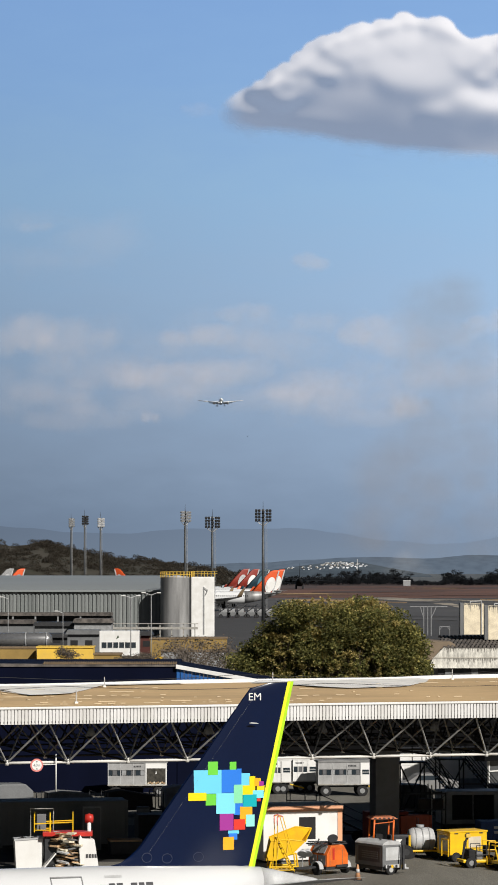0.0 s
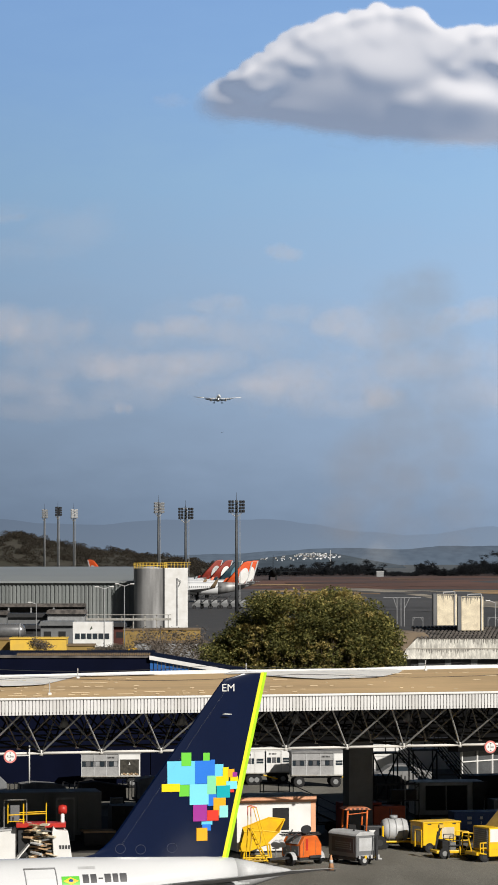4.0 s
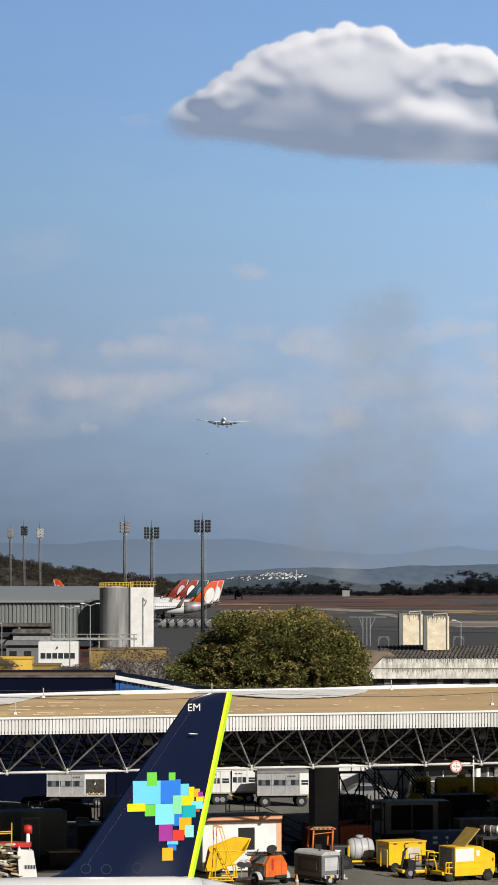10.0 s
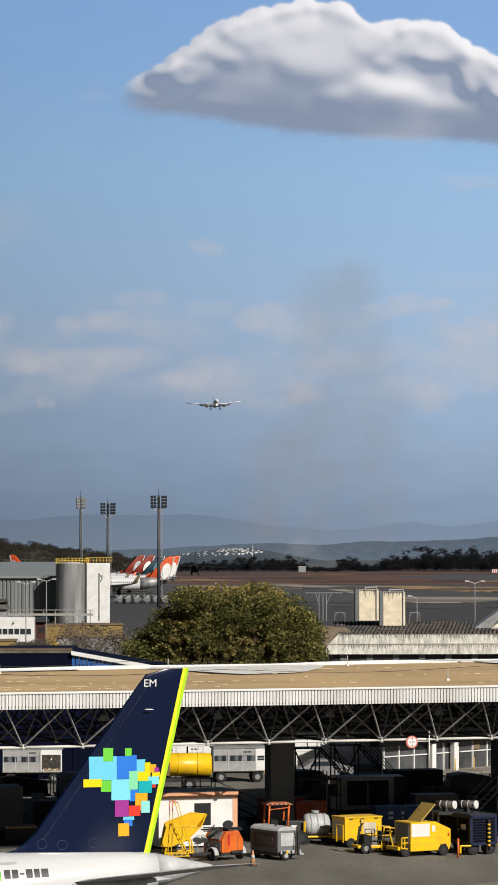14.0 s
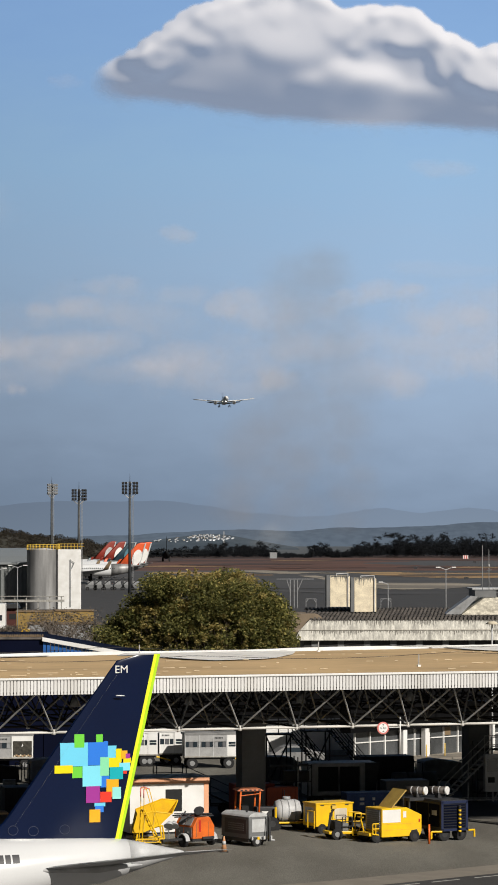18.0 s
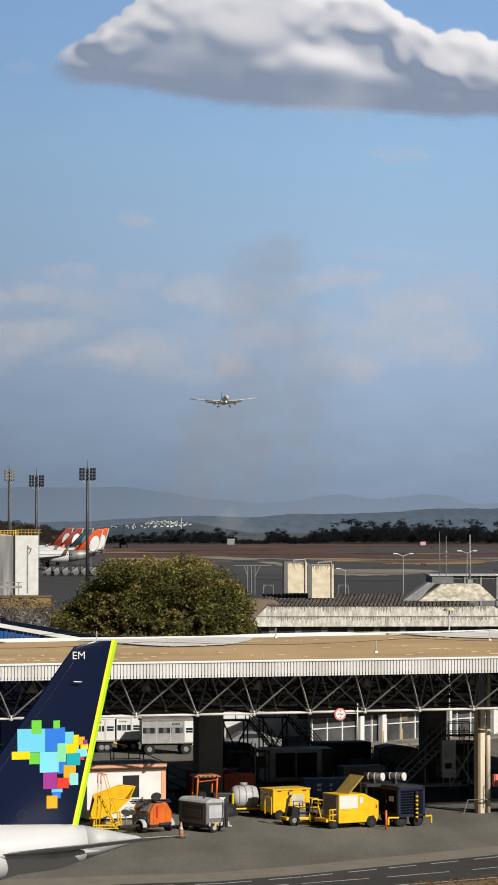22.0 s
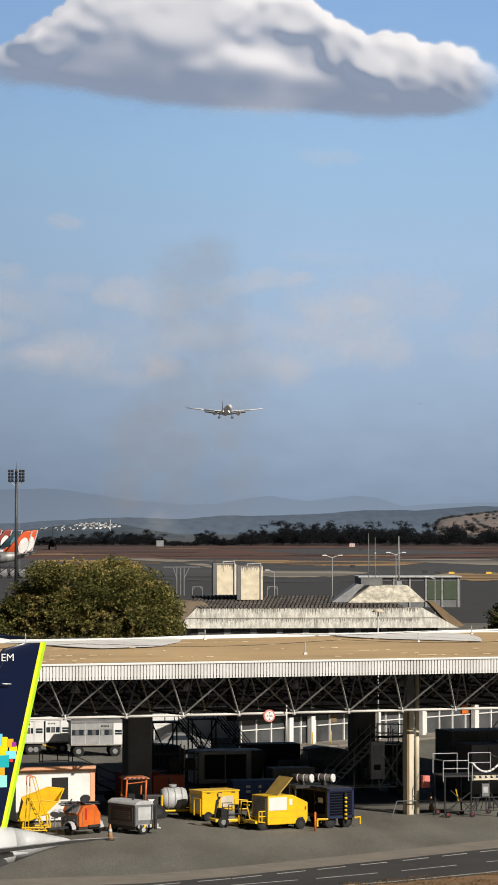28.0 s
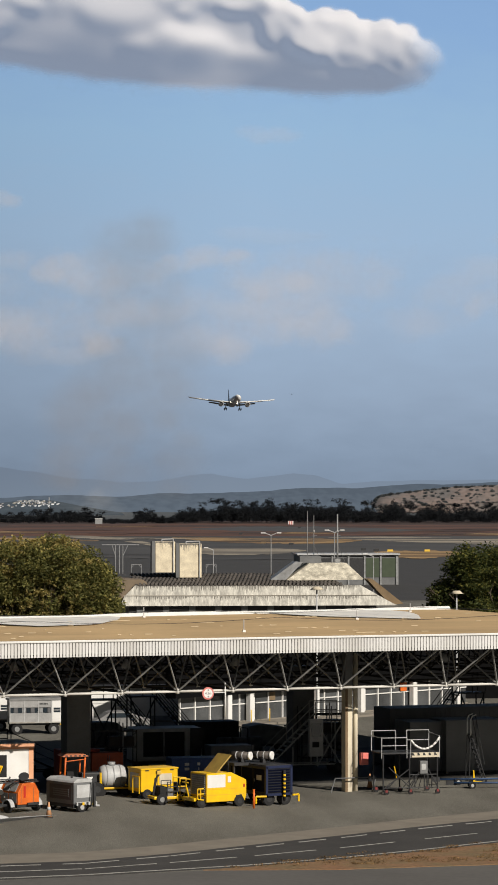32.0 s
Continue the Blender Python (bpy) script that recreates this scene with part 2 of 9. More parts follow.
def sky_material():
    m = bpy.data.materials.new("sky_glow")
    m.use_nodes = True
    n, l = m.node_tree.nodes, m.node_tree.links
    n.remove(n["Principled BSDF"])
    tc, sep = n.new("ShaderNodeTexCoord"), n.new("ShaderNodeSeparateXYZ")
    l.new(tc.outputs["Object"], sep.inputs[0])
    mr = n.new("ShaderNodeMapRange")
    mr.inputs["From Min"].default_value, mr.inputs["From Max"].default_value = 0, 950
    nz = n.new("ShaderNodeTexNoise")
    mp = n.new("ShaderNodeMapping")
    mp.inputs["Scale"].default_value = (0.0022, 1, 0.006)
    l.new(tc.outputs["Object"], mp.inputs["Vector"])
    l.new(mp.outputs[0], nz.inputs["Vector"])
    nz.inputs["Detail"].default_value = 4
    ad = n.new("ShaderNodeMath")
    ad.operation, ad.inputs[1].default_value = "MULTIPLY_ADD", 90
    sb = n.new("ShaderNodeMath")
    sb.operation, sb.inputs[1].default_value = "SUBTRACT", 0.5
    l.new(nz.outputs["Fac"], sb.inputs[0])
    l.new(sb.outputs[0], ad.inputs[0])
    l.new(sep.outputs["Z"], ad.inputs[2])
    l.new(ad.outputs[0], mr.inputs["Value"])
    cr = n.new("ShaderNodeValToRGB")
    stops = ((0.0, (121, 138, 160)), (0.09, (132, 151, 175)), (0.18, (144, 164, 189)), (0.3, (153, 176, 203)), (0.45, (155, 183, 213)), (0.62, (149, 184, 218)), (0.8, (137, 174, 218)), (1.0, (128, 165, 214)))
    while len(cr.color_ramp.elements) < len(stops):
        cr.color_ramp.elements.new(0.5)
    for e, (p, c) in zip(cr.color_ramp.elements, stops):
        e.position, e.color = p, (*srgb(*c), 1)
    l.new(mr.outputs[0], cr.inputs[0])
    em = n.new("ShaderNodeEmission")
    # the air is murkier low down to the left, away from the sun
    side, low, mul, sub = n.new("ShaderNodeMapRange"), n.new("ShaderNodeMapRange"), n.new("ShaderNodeMath"), n.new("ShaderNodeMath")
    side.inputs["From Min"].default_value, side.inputs["From Max"].default_value = -420, 480
    side.inputs["To Min"].default_value, side.inputs["To Max"].default_value = 0.33, -0.09
    low.inputs["From Min"].default_value, low.inputs["From Max"].default_value = 250, 880
    low.inputs["To Min"].default_value, low.inputs["To Max"].default_value = 1.0, 0.3
    mul.operation, sub.operation, sub.inputs[0].default_value = "MULTIPLY", "SUBTRACT", 1.0
    l.new(sep.outputs["X"], side.inputs["Value"])
    l.new(sep.outputs["Z"], low.inputs["Value"])
    l.new(side.outputs[0], mul.inputs[0])
    l.new(low.outputs[0], mul.inputs[1])
    l.new(mul.outputs[0], sub.inputs[1])
    l.new(sub.outputs[0], em.inputs["Strength"])
    l.new(cr.outputs[0], em.inputs["Color"])
    l.new(em.outputs[0], n["Material Output"].inputs["Surface"])
    return m


bm = bmesh.new()
va = [bm.verts.new((x, 4900, z)) for x, z in ((-1300, -60), (1900, -60), (1900, 1300), (-1300, 1300))]
bm.faces.new(va)
solid("backdrop_sky", bm, sky_material(), "pale blue hazy afternoon sky", "sky", kind="structure")


def soft_material(name, color, scale, edge, rough_amount, glow_part=0.0, haze=None):
    """Cloud or smoke: lit matter whose cover follows the mesh's own thickness, broken up by noise."""
    m = bpy.data.materials.new(name)
    m.use_nodes = True
    n, l = m.node_tree.nodes, m.node_tree.links
    n.remove(n["Principled BSDF"])
    at, tc = n.new("ShaderNodeAttribute"), n.new("ShaderNodeTexCoord")
    at.attribute_name = "thickness_share"
    nz = n.new("ShaderNodeTexNoise")
    nz.inputs["Scale"].default_value, nz.inputs["Detail"].default_value, nz.inputs["Roughness"].default_value = scale, 6, 0.6
    l.new(tc.outputs["Object"], nz.inputs["Vector"])
    a1 = n.new("ShaderNodeMath")
    a1.operation, a1.inputs[1].default_value, a1.inputs[2].default_value = "MULTIPLY_ADD", rough_amount, -0.5 * rough_amount
    l.new(nz.outputs["Fac"], a1.inputs[0])
    a2 = n.new("ShaderNodeMath")
    l.new(at.outputs["Fac"], a2.inputs[0])
    l.new(a1.outputs[0], a2.inputs[1])
    mr = n.new("ShaderNodeMapRange")
    mr.interpolation_type = "SMOOTHSTEP"
    mr.inputs["From Max"].default_value = edge
    l.new(a2.outputs[0], mr.inputs["Value"])
    cap = n.new("ShaderNodeAttribute")
    cap.attribute_name = "cover_share"
    mu = n.new("ShaderNodeMath")
    mu.operation = "MULTIPLY"
    l.new(mr.outputs[0], mu.inputs[0])
    l.new(cap.outputs["Fac"], mu.inputs[1])
    df, tr, tl = n.new("ShaderNodeBsdfDiffuse"), n.new("ShaderNodeBsdfTransparent"), n.new("ShaderNodeBsdfTranslucent")
    df.inputs["Color"].default_value = tl.inputs["Color"].default_value = (*color, 1)
    mx0, mx = n.new("ShaderNodeMixShader"), n.new("ShaderNodeMixShader")
    mx0.inputs[0].default_value = glow_part
    l.new(df.outputs[0], mx0.inputs[1])
    l.new(tl.outputs[0], mx0.inputs[2])
    l.new(mu.outputs[0], mx.inputs[0])
    l.new(tr.outputs[0], mx.inputs[1])
    lit = mx0.outputs[0]
    if haze:
        # light scattered many times inside the vapour, as the sky backdrop glows
        em, ad = n.new("ShaderNodeEmission"), n.new("ShaderNodeAddShader")
        em.inputs["Color"].default_value = (*haze, 1)
        l.new(lit, ad.inputs[0])
        l.new(em.outputs[0], ad.inputs[1])
        lit = ad.outputs[0]
    l.new(lit, mx.inputs[2])
    l.new(mx.outputs[0], n["Material Output"].inputs["Surface"])
    return m


CLOUD = soft_material("cloud_vapour", (0.44, 0.415, 0.385), 0.014, 0.8, 0.38, haze=(0.195, 0.25, 0.36))
WISP = soft_material("thin_cloud_vapour", (0.5, 0.475, 0.5), 0.014, 1.1, 1.5)
SMOKE = soft_material("brush_smoke", (0.25, 0.228, 0.21), 0.012, 1.5, 0.8)
PALESMOKE = soft_material("pale_smoke", (0.5, 0.5, 0.49), 0.03, 1.0, 0.9)


def blur(a, cells):
    """Three running means, close to a soft round blur."""
    for axis in (0, 1):
        for _ in range(3):
            a = sum(np.roll(a, d, axis) for d in range(-cells, cells + 1)) / (2 * cells + 1)
    return a


def vapour(name, x0, x1, z0, z1, dist, step, puffs, material, depth, cover, seed, lumps, label, category, kind="", squash=0.8):
    """A bank of vapour: a sheet bulged by round puffs (x, z, radius, weight), thinning out at its rim."""
    nx, nz = int((x1 - x0) / step) + 1, int((z1 - z0) / step) + 1
    xs, zs = np.meshgrid(np.linspace(x0, x1, nx), np.linspace(z0, z1, nz))

    def field(scale, octaves):
        return np.array([noise.fractal(Vector((x * scale, seed, z * scale)), 0.8, 2.1, octaves) for x, z in zip(xs.ravel(), zs.ravel())]).reshape(xs.shape)

    warp = field(lumps, 4)
    bulge, dens = np.zeros(xs.shape), np.zeros(xs.shape)
    for px, pz, pr, wt in puffs:
        d2 = ((xs - px) / pr) ** 2 + ((zs - pz) / (pr * squash)) ** 2
        dens = np.maximum(dens, wt * (1 - d2))
        hump = pr * np.sqrt(np.clip(1 - d2, 0, 1))
        k = 7.0
        bulge = np.where(np.abs(hump - bulge) < k, np.maximum(hump, bulge) + (k - np.abs(hump - bulge)) ** 2 / (4 * k) * (d2 < 1), np.maximum(hump, bulge))
    y = -depth * bulge
    dens = np.clip(dens + 0.16 * warp * (dens > 0), 0, 1)
    rim = np.minimum.reduce([xs - x0, x1 - xs, zs - z0, z1 - zs]) / (6 * step)
    dens *= np.clip(rim, 0, 1)
    cx, cz = (x0 + x1) / 2, (z0 + z1) / 2
    verts = [(float(a - cx), float(b), float(c - cz)) for a, b, c in zip(xs.ravel(), y.ravel(), zs.ravel())]
    faces = [(j * nx + i, j * nx + i + 1, (j + 1) * nx + i + 1, (j + 1) * nx + i) for j in range(nz - 1) for i in range(nx - 1)
             if dens[j:j + 2, i:i + 2].max() > 0.0]
    me = bpy.data.meshes.new(name)
    me.from_pydata(verts, [], faces)
    for key, val in (("thickness_share", dens.ravel()), ("cover_share", np.full(dens.size, cover))):
        a = me.attributes.new(key, "FLOAT", "POINT")
        a.data.foreach_set("value", val.astype(np.float32))
    me.polygons.foreach_set("use_smooth", [True] * len(me.polygons))
    me.materials.append(material)
    ob = new(name, me)
    ob.matrix_basis = pose(cx, dist, cz)
    ob.visible_shadow = False
    return tagged(ob, label, category, kind=kind)


def between(table, x):
    for (a, p), (b, q) in zip(table, table[1:]):
        if a <= x <= b:
            return p + (q - p) * (x - a) / (b - a)
    return table[0][1] if x < table[0][0] else table[-1][1]


def soft_max(a, b, k):
    return np.maximum(a, b) + np.clip(k - np.abs(a - b), 0, None) ** 2 / (4 * k)


def limit_slopes(h, step, most):
    """The relief nearest to h whose slopes stay under a limit, as in soft heaped vapour."""
    full = np.block([[h, h[:, ::-1]], [h[::-1], h[::-1, ::-1]]])
    gu = (np.roll(full, -1, 1) - np.roll(full, 1, 1)) / (2 * step)
    gv = (np.roll(full, -1, 0) - np.roll(full, 1, 0)) / (2 * step)
    size = np.hypot(gu, gv) + 1e-9
    k = most * np.tanh(size / most) / size
    wu = 1j * np.sin(2 * np.pi * np.fft.fftfreq(full.shape[1]))[None, :] / step
    wv = 1j * np.sin(2 * np.pi * np.fft.fftfreq(full.shape[0]))[:, None] / step
    power = np.abs(wu) ** 2 + np.abs(wv) ** 2
    spectrum = (np.conj(wu) * np.fft.fft2(gu * k) + np.conj(wv) * np.fft.fft2(gv * k)) / np.maximum(power, 1e-6)
    return np.real(np.fft.ifft2(spectrum))[:h.shape[0], :h.shape[1]]


# the cumulus: a flat dark base, heaped tops; view angles u, v as in crest_at below
D = 4700
CREST = [(385, 226), (399, 190), (430, 160), (472, 148), (507, 119), (548, 97), (583, 68), (639, 49), (709, 31), (772, 36), (813, 56), (852, 84), (869, 72), (911, 65), (960, 77), (1000, 104), (1020, 122), (1040, 120), (1064, 141), (1107, 137), (1155, 152), (1190, 150), (1246, 167), (1281, 181), (1309, 199), (1330, 225)]
FLOOR = [(385, 230), (507, 232), (576, 242), (702, 262), (813, 270), (953, 274), (1099, 281), (1242, 278), (1290, 262), (1330, 235)]
# rounded masses: u, v, half width, half height, nearness, bulge towards the viewer
MASSES = [(765, 72, 260, 150, 0, 150), (565, 95, 150, 100, -22, 92), (440, 150, 90, 70, -48, 50), (760, 175, 420, 90, -78, 60), (945, 98, 118, 112, -6, 86),
          (1130, 205, 240, 80, -62, 55), (1090, 162, 112, 92, 8, 86), (1172, 178, 120, 82, 4, 80), (1250, 198, 100, 70, -12, 58), (1300, 214, 58, 48, -24, 34)]
# smaller heads that stand out of them: u, v, half width, half height, rise
HEADS = [(820, 170, 46, 36, 52), (866, 188, 60, 32, 46), (790, 186, 44, 24, 20), (1040, 152, 44, 38, 30), (1090, 172, 50, 38, 22), (1140, 172, 50, 34, 20), (1195, 188, 52, 32, 18), (1245, 202, 44, 28, 14), (785, 84, 70, 48, 16),
         (700, 72, 72, 44, 16), (632, 86, 56, 40, 14), (580, 104, 44, 32, 12), (535, 126, 38, 28, 10), (605, 206, 90, 12, 12), (905, 90, 50, 34, 14), (960, 104, 44, 32, 14), (1000, 208, 70, 16, 10), (740, 120, 64, 38, 12)]


def heaped_cloud(name, dist, step, material, seed, label):
    """A cumulus: large masses, heads and several hundred puffs merged into one rounded relief."""
    sc = dist / 5603
    U, V = np.meshgrid(np.arange(362, 1356, step), np.arange(-6, 312, step))
    top = np.array([between(CREST, u) for u in U[0]])[None, :]
    low = np.array([between(FLOOR, u) - 5 for u in U[0]])[None, :]
    near = np.full(U.shape, -130.0)
    for u, v, a, b, lift, bulge in MASSES:
        q = 1 - ((U - u) / a) ** 2 - ((V - v) / b) ** 2
        near = soft_max(near, lift + bulge * np.maximum(q, -1.5), 26)
    near = blur(near, 11)
    plain = near.copy()
    for u, v, a, b, rise in HEADS:
        q = 1 - ((U - u) / a) ** 2 - ((V - v) / b) ** 2
        base = between(list(zip(V[:, 0], near[:, int((u - 362) / step)])), v)
        near = np.where(q > -0.8, soft_max(near, base - 0.2 * rise + rise * 0.85 * q, 9), near)
    near = limit_slopes(blur(near, 3), step, 1.2)
    plain = limit_slopes(plain, step, 1.0)
    mask = ((V > top) & (V < low)).astype(float)
    rng_ = random.Random(seed)
    for k in range(1500):
        u = rng_.uniform(395, 1325)
        hi, lo = between(CREST, u), between(FLOOR, u)
        r = rng_.uniform(12, 30) if k < 260 else rng_.uniform(4, 11)
        r *= min(1.0, 0.35 + (lo - hi) / 140)
        share_ = rng_.random() ** 1.7
        v = hi + 0.55 * r + (lo - hi - 2.2 * r) * share_ if k % 3 else hi + rng_.uniform(0.1, 0.7) * r
        i0, i1 = max(0, int((u - r - 362) / step)), int((u + r - 362) / step) + 2
        j0, j1 = max(0, int((v - r + 6) / step)), int((v + r + 6) / step) + 2
        d2 = ((U[j0:j1, i0:i1] - u) / r) ** 2 + ((V[j0:j1, i0:i1] - v) / (0.85 * r)) ** 2
        base = near[min(near.shape[0] - 1, int((v + 6) / step)), min(near.shape[1] - 1, int((u - 362) / step))]
        soft = max(0.0, 1 - (v - hi) / (80 if u > 1010 else 55))
        if soft < 0.05:
            continue
        near[j0:j1, i0:i1] = np.where(d2 < 1, soft_max(near[j0:j1, i0:i1], base + soft * r * (0.13 * (1 - d2) - 0.05), 0.4 * r), near[j0:j1, i0:i1])
        if v - 0.5 * r < hi + 14:
            mask[j0:j1, i0:i1] = np.maximum(mask[j0:j1, i0:i1], (d2 < 0.9).astype(float))
    under = np.clip((V - (low - 75)) / 75, 0, 2)
    flat = np.minimum(under, 1)
    near = near * (1 - 0.7 * flat) + plain * 0.7 * flat - 22 * under ** 2 - 75 * np.clip(under - 0.72, 0, None) ** 2
    near = 0.72 * blur(near, 3)
    wob = np.array([noise.fractal(Vector((u * 0.02, seed, v * 0.03)), 0.8, 2.1, 4) for u, v in zip(U.ravel(), V.ravel())]).reshape(U.shape)
    k = np.clip((V - top) / np.maximum(low - top, 5) * 1.6 - 0.35, 0, 1)
    dens = blur(mask, 1) * (1 - k) + blur(mask, 4) * k
    dens *= np.clip((U - 384) / 75, 0, 1) ** 0.7 * np.clip((1336 - U) / 120, 0, 1) ** 0.8
    dens = np.clip(dens + 0.1 * wob * (dens > 0), 0, 1)
    nz, nx = U.shape
    cx, cz = 410 * sc, 15 + 845 * sc
    verts = [((u - 441) * sc * (1 - n_ / 5603) - cx, -n_ * sc, 15 + (995 - v) * sc * (1 - n_ / 5603) - cz) for u, v, n_ in zip(U.ravel(), V.ravel(), near.ravel())]
    faces = [(j * nx + i, (j + 1) * nx + i, (j + 1) * nx + i + 1, j * nx + i + 1) for j in range(nz - 1) for i in range(nx - 1) if dens[j:j + 2, i:i + 2].max() > 0]
    me = bpy.data.meshes.new(name)
    me.from_pydata(verts, [], faces)
    for key, val in (("thickness_share", dens.ravel()), ("cover_share", np.ones(dens.size))):
        me.attributes.new(key, "FLOAT", "POINT").data.foreach_set("value", val.astype(np.float32))
    me.polygons.foreach_set("use_smooth", [True] * len(me.polygons))
    me.materials.append(material)
    ob = new(name, me)
    ob.matrix_basis = pose(cx, dist, cz)
    ob.visible_shadow = False
    return tagged(ob, label, "cloud")


CUMULUS = heaped_cloud("cumulus_cloud", D, 2.2, CLOUD, 3, "large heaped white cloud with a flat grey base")
small = [(25, 590, 75, 34, .6), (125, 602, 85, 28, .5), (345, 588, 70, 16, .55), (430, 545, 55, 14, .3), (552, 458, 38, 13, .45), (655, 583, 58, 24, .6), (245, 655, 62, 26, .5),
         (365, 652, 100, 20, .5), (300, 668, 130, 26, .3), (560, 700, 80, 26, .45), (735, 715, 45, 24, .55), (868, 570, 60, 16, .5), (265, 735, 20, 11, .4), (80, 690, 80, 20, .3), (640, 735, 90, 16, .3),
         (350, 182, 40, 10, .2), (940, 562, 75, 17, .6), (1030, 600, 85, 24, .5), (1105, 684, 75, 26, .5), (955, 725, 60, 20, .4), (1025, 335, 60, 13, .3), (1415, 640, 40, 34, .4),
         (585, 695, 60, 22, .3), (60, 395, 40, 9, .2), (1060, 520, 120, 12, .15), (430, 700, 120, 18, .25), (150, 735, 120, 18, .25), (1000, 655, 160, 22, .2)]
for k, (u, v, w, h, c) in enumerate(small):
    s = 4800 / 5603
    rng = random.Random(50 + k)
    puffs = [((u - 441 + rng.uniform(-0.6, 0.6) * w) * s, 15 + (995 - v + rng.uniform(-0.4, 0.4) * h) * s, w * rng.uniform(0.3, 0.75) * s, rng.uniform(0.4, 1)) for _ in range(12)]
    vapour("thin_cloud", (u - 441 - 1.5 * w) * s, (u - 441 + 1.5 * w) * s, 15 + (995 - v - 3 * h) * s, 15 + (995 - v + 3 * h) * s, 4850, max(2.5, h * s / 6), puffs, WISP, 0.04, 0.6 * c, 50 + k, 0.02,
           "small pale wisp of cloud low in the haze", "cloud", kind="stuff", squash=min(0.8, 2.0 * h / w))
# broad veils of haze between the wisps
for k, (u, v, w, h, c) in enumerate(((170, 640, 330, 110, .2), (560, 640, 300, 110, .3), (980, 640, 330, 110, .3), (1330, 600, 260, 120, .2), (60, 420, 300, 60, .12))):
    rng = random.Random(90 + k)
    s = 4820 / 5603
    puffs = [((u - 441 + rng.uniform(-0.7, 0.7) * w) * s, 15 + (995 - v + rng.uniform(-0.7, 0.7) * h) * s, w * rng.uniform(0.2, 0.42) * s, rng.uniform(0.3, 0.8)) for _ in range(16)]
    vapour("thin_cloud", (u - 441 - 1.3 * w) * s, (u - 441 + 1.3 * w) * s, 15 + (995 - v - 1.3 * h) * s, 15 + (995 - v + 1.3 * h) * s, 4870, 6, puffs, WISP, 0.02, c, 90 + k, 0.012,
           "broad thin veil of ragged pale cloud", "cloud", kind="stuff", squash=0.35)
# brush fire smoke that drifts up from behind the far trees
puffs = []
rng = random.Random(8)
for k in range(150):
    f = (k / 149) ** 0.9
    u = between([(0, 742), (0.3, 770), (0.6, 790), (0.8, 790), (1, 785)], f) + rng.uniform(-1, 1) * between([(0, 105), (0.2, 120), (0.45, 85), (0.7, 60), (1, 38)], f)
    puffs.append(((u - 441) * 0.39, 15 + (995 - (985 - 480 * f)) * 0.39, rng.uniform(38, 75) * 0.39, rng.uniform(0.3, 0.75)))
vapour("smoke_plume", 30.0, 205.0, 3.32, 225.0, 2185, 3, puffs, SMOKE, 0.05, 0.46, 81, 0.02, "thin brown smoke rising from a distant brush fire", "smoke", kind="stuff")
puffs = [((u - 441) * 0.386, 15 + (995 - v) * 0.386, r * 0.386, 0.8) for u, v, r in ((742, 1018, 30), (728, 1004, 30), (755, 1022, 24), (716, 992, 24), (770, 1025, 20), (712, 1012, 26), (690, 1018, 22))]
vapour("smoke_base", 76.73, 146.13, -3.13, 59.40, 2165, 3, puffs, PALESMOKE, 0.05, 0.12, 83, 0.03, "pale smoke at the foot of a brush fire", "smoke", kind="stuff")


def ridge(name, dist, crest_pts, base_z, material, rough, step, seed, label, depth=60, bend=0.35):
    """A range of hills: a slope that rises to a wavering crest."""
    x0, x1 = crest_pts[0][0], crest_pts[-1][0]
    n = int((x1 - x0) / step)
    rows_ = 7
    verts, faces = [], []
    for i in range(n + 1):
        x = x0 + (x1 - x0) * i / n
        h = between(crest_pts, x) + rough * noise.fractal(Vector((x * 0.01, seed, 0)), 1.0, 2.0, 5)
        for j in range(rows_):
            f = j / (rows_ - 1)
            verts.append((x, dist - depth * (1 - f) + 0.12 * depth * noise.noise(Vector((x * 0.01, j, seed))), base_z + (h - base_z) * f ** (1 - bend)))
    for i in range(n):
        for j in range(rows_ - 1):
            a = i * rows_ + j
            faces.append((a, a + rows_, a + rows_ + 1, a + 1))
    me = bpy.data.meshes.new(name)
    me.from_pydata(verts, [], faces)
    me.polygons.foreach_set("use_smooth", [True] * len(faces))
    me.materials.append(material)
    return tagged(new(name, me), label, "hills", kind="structure")


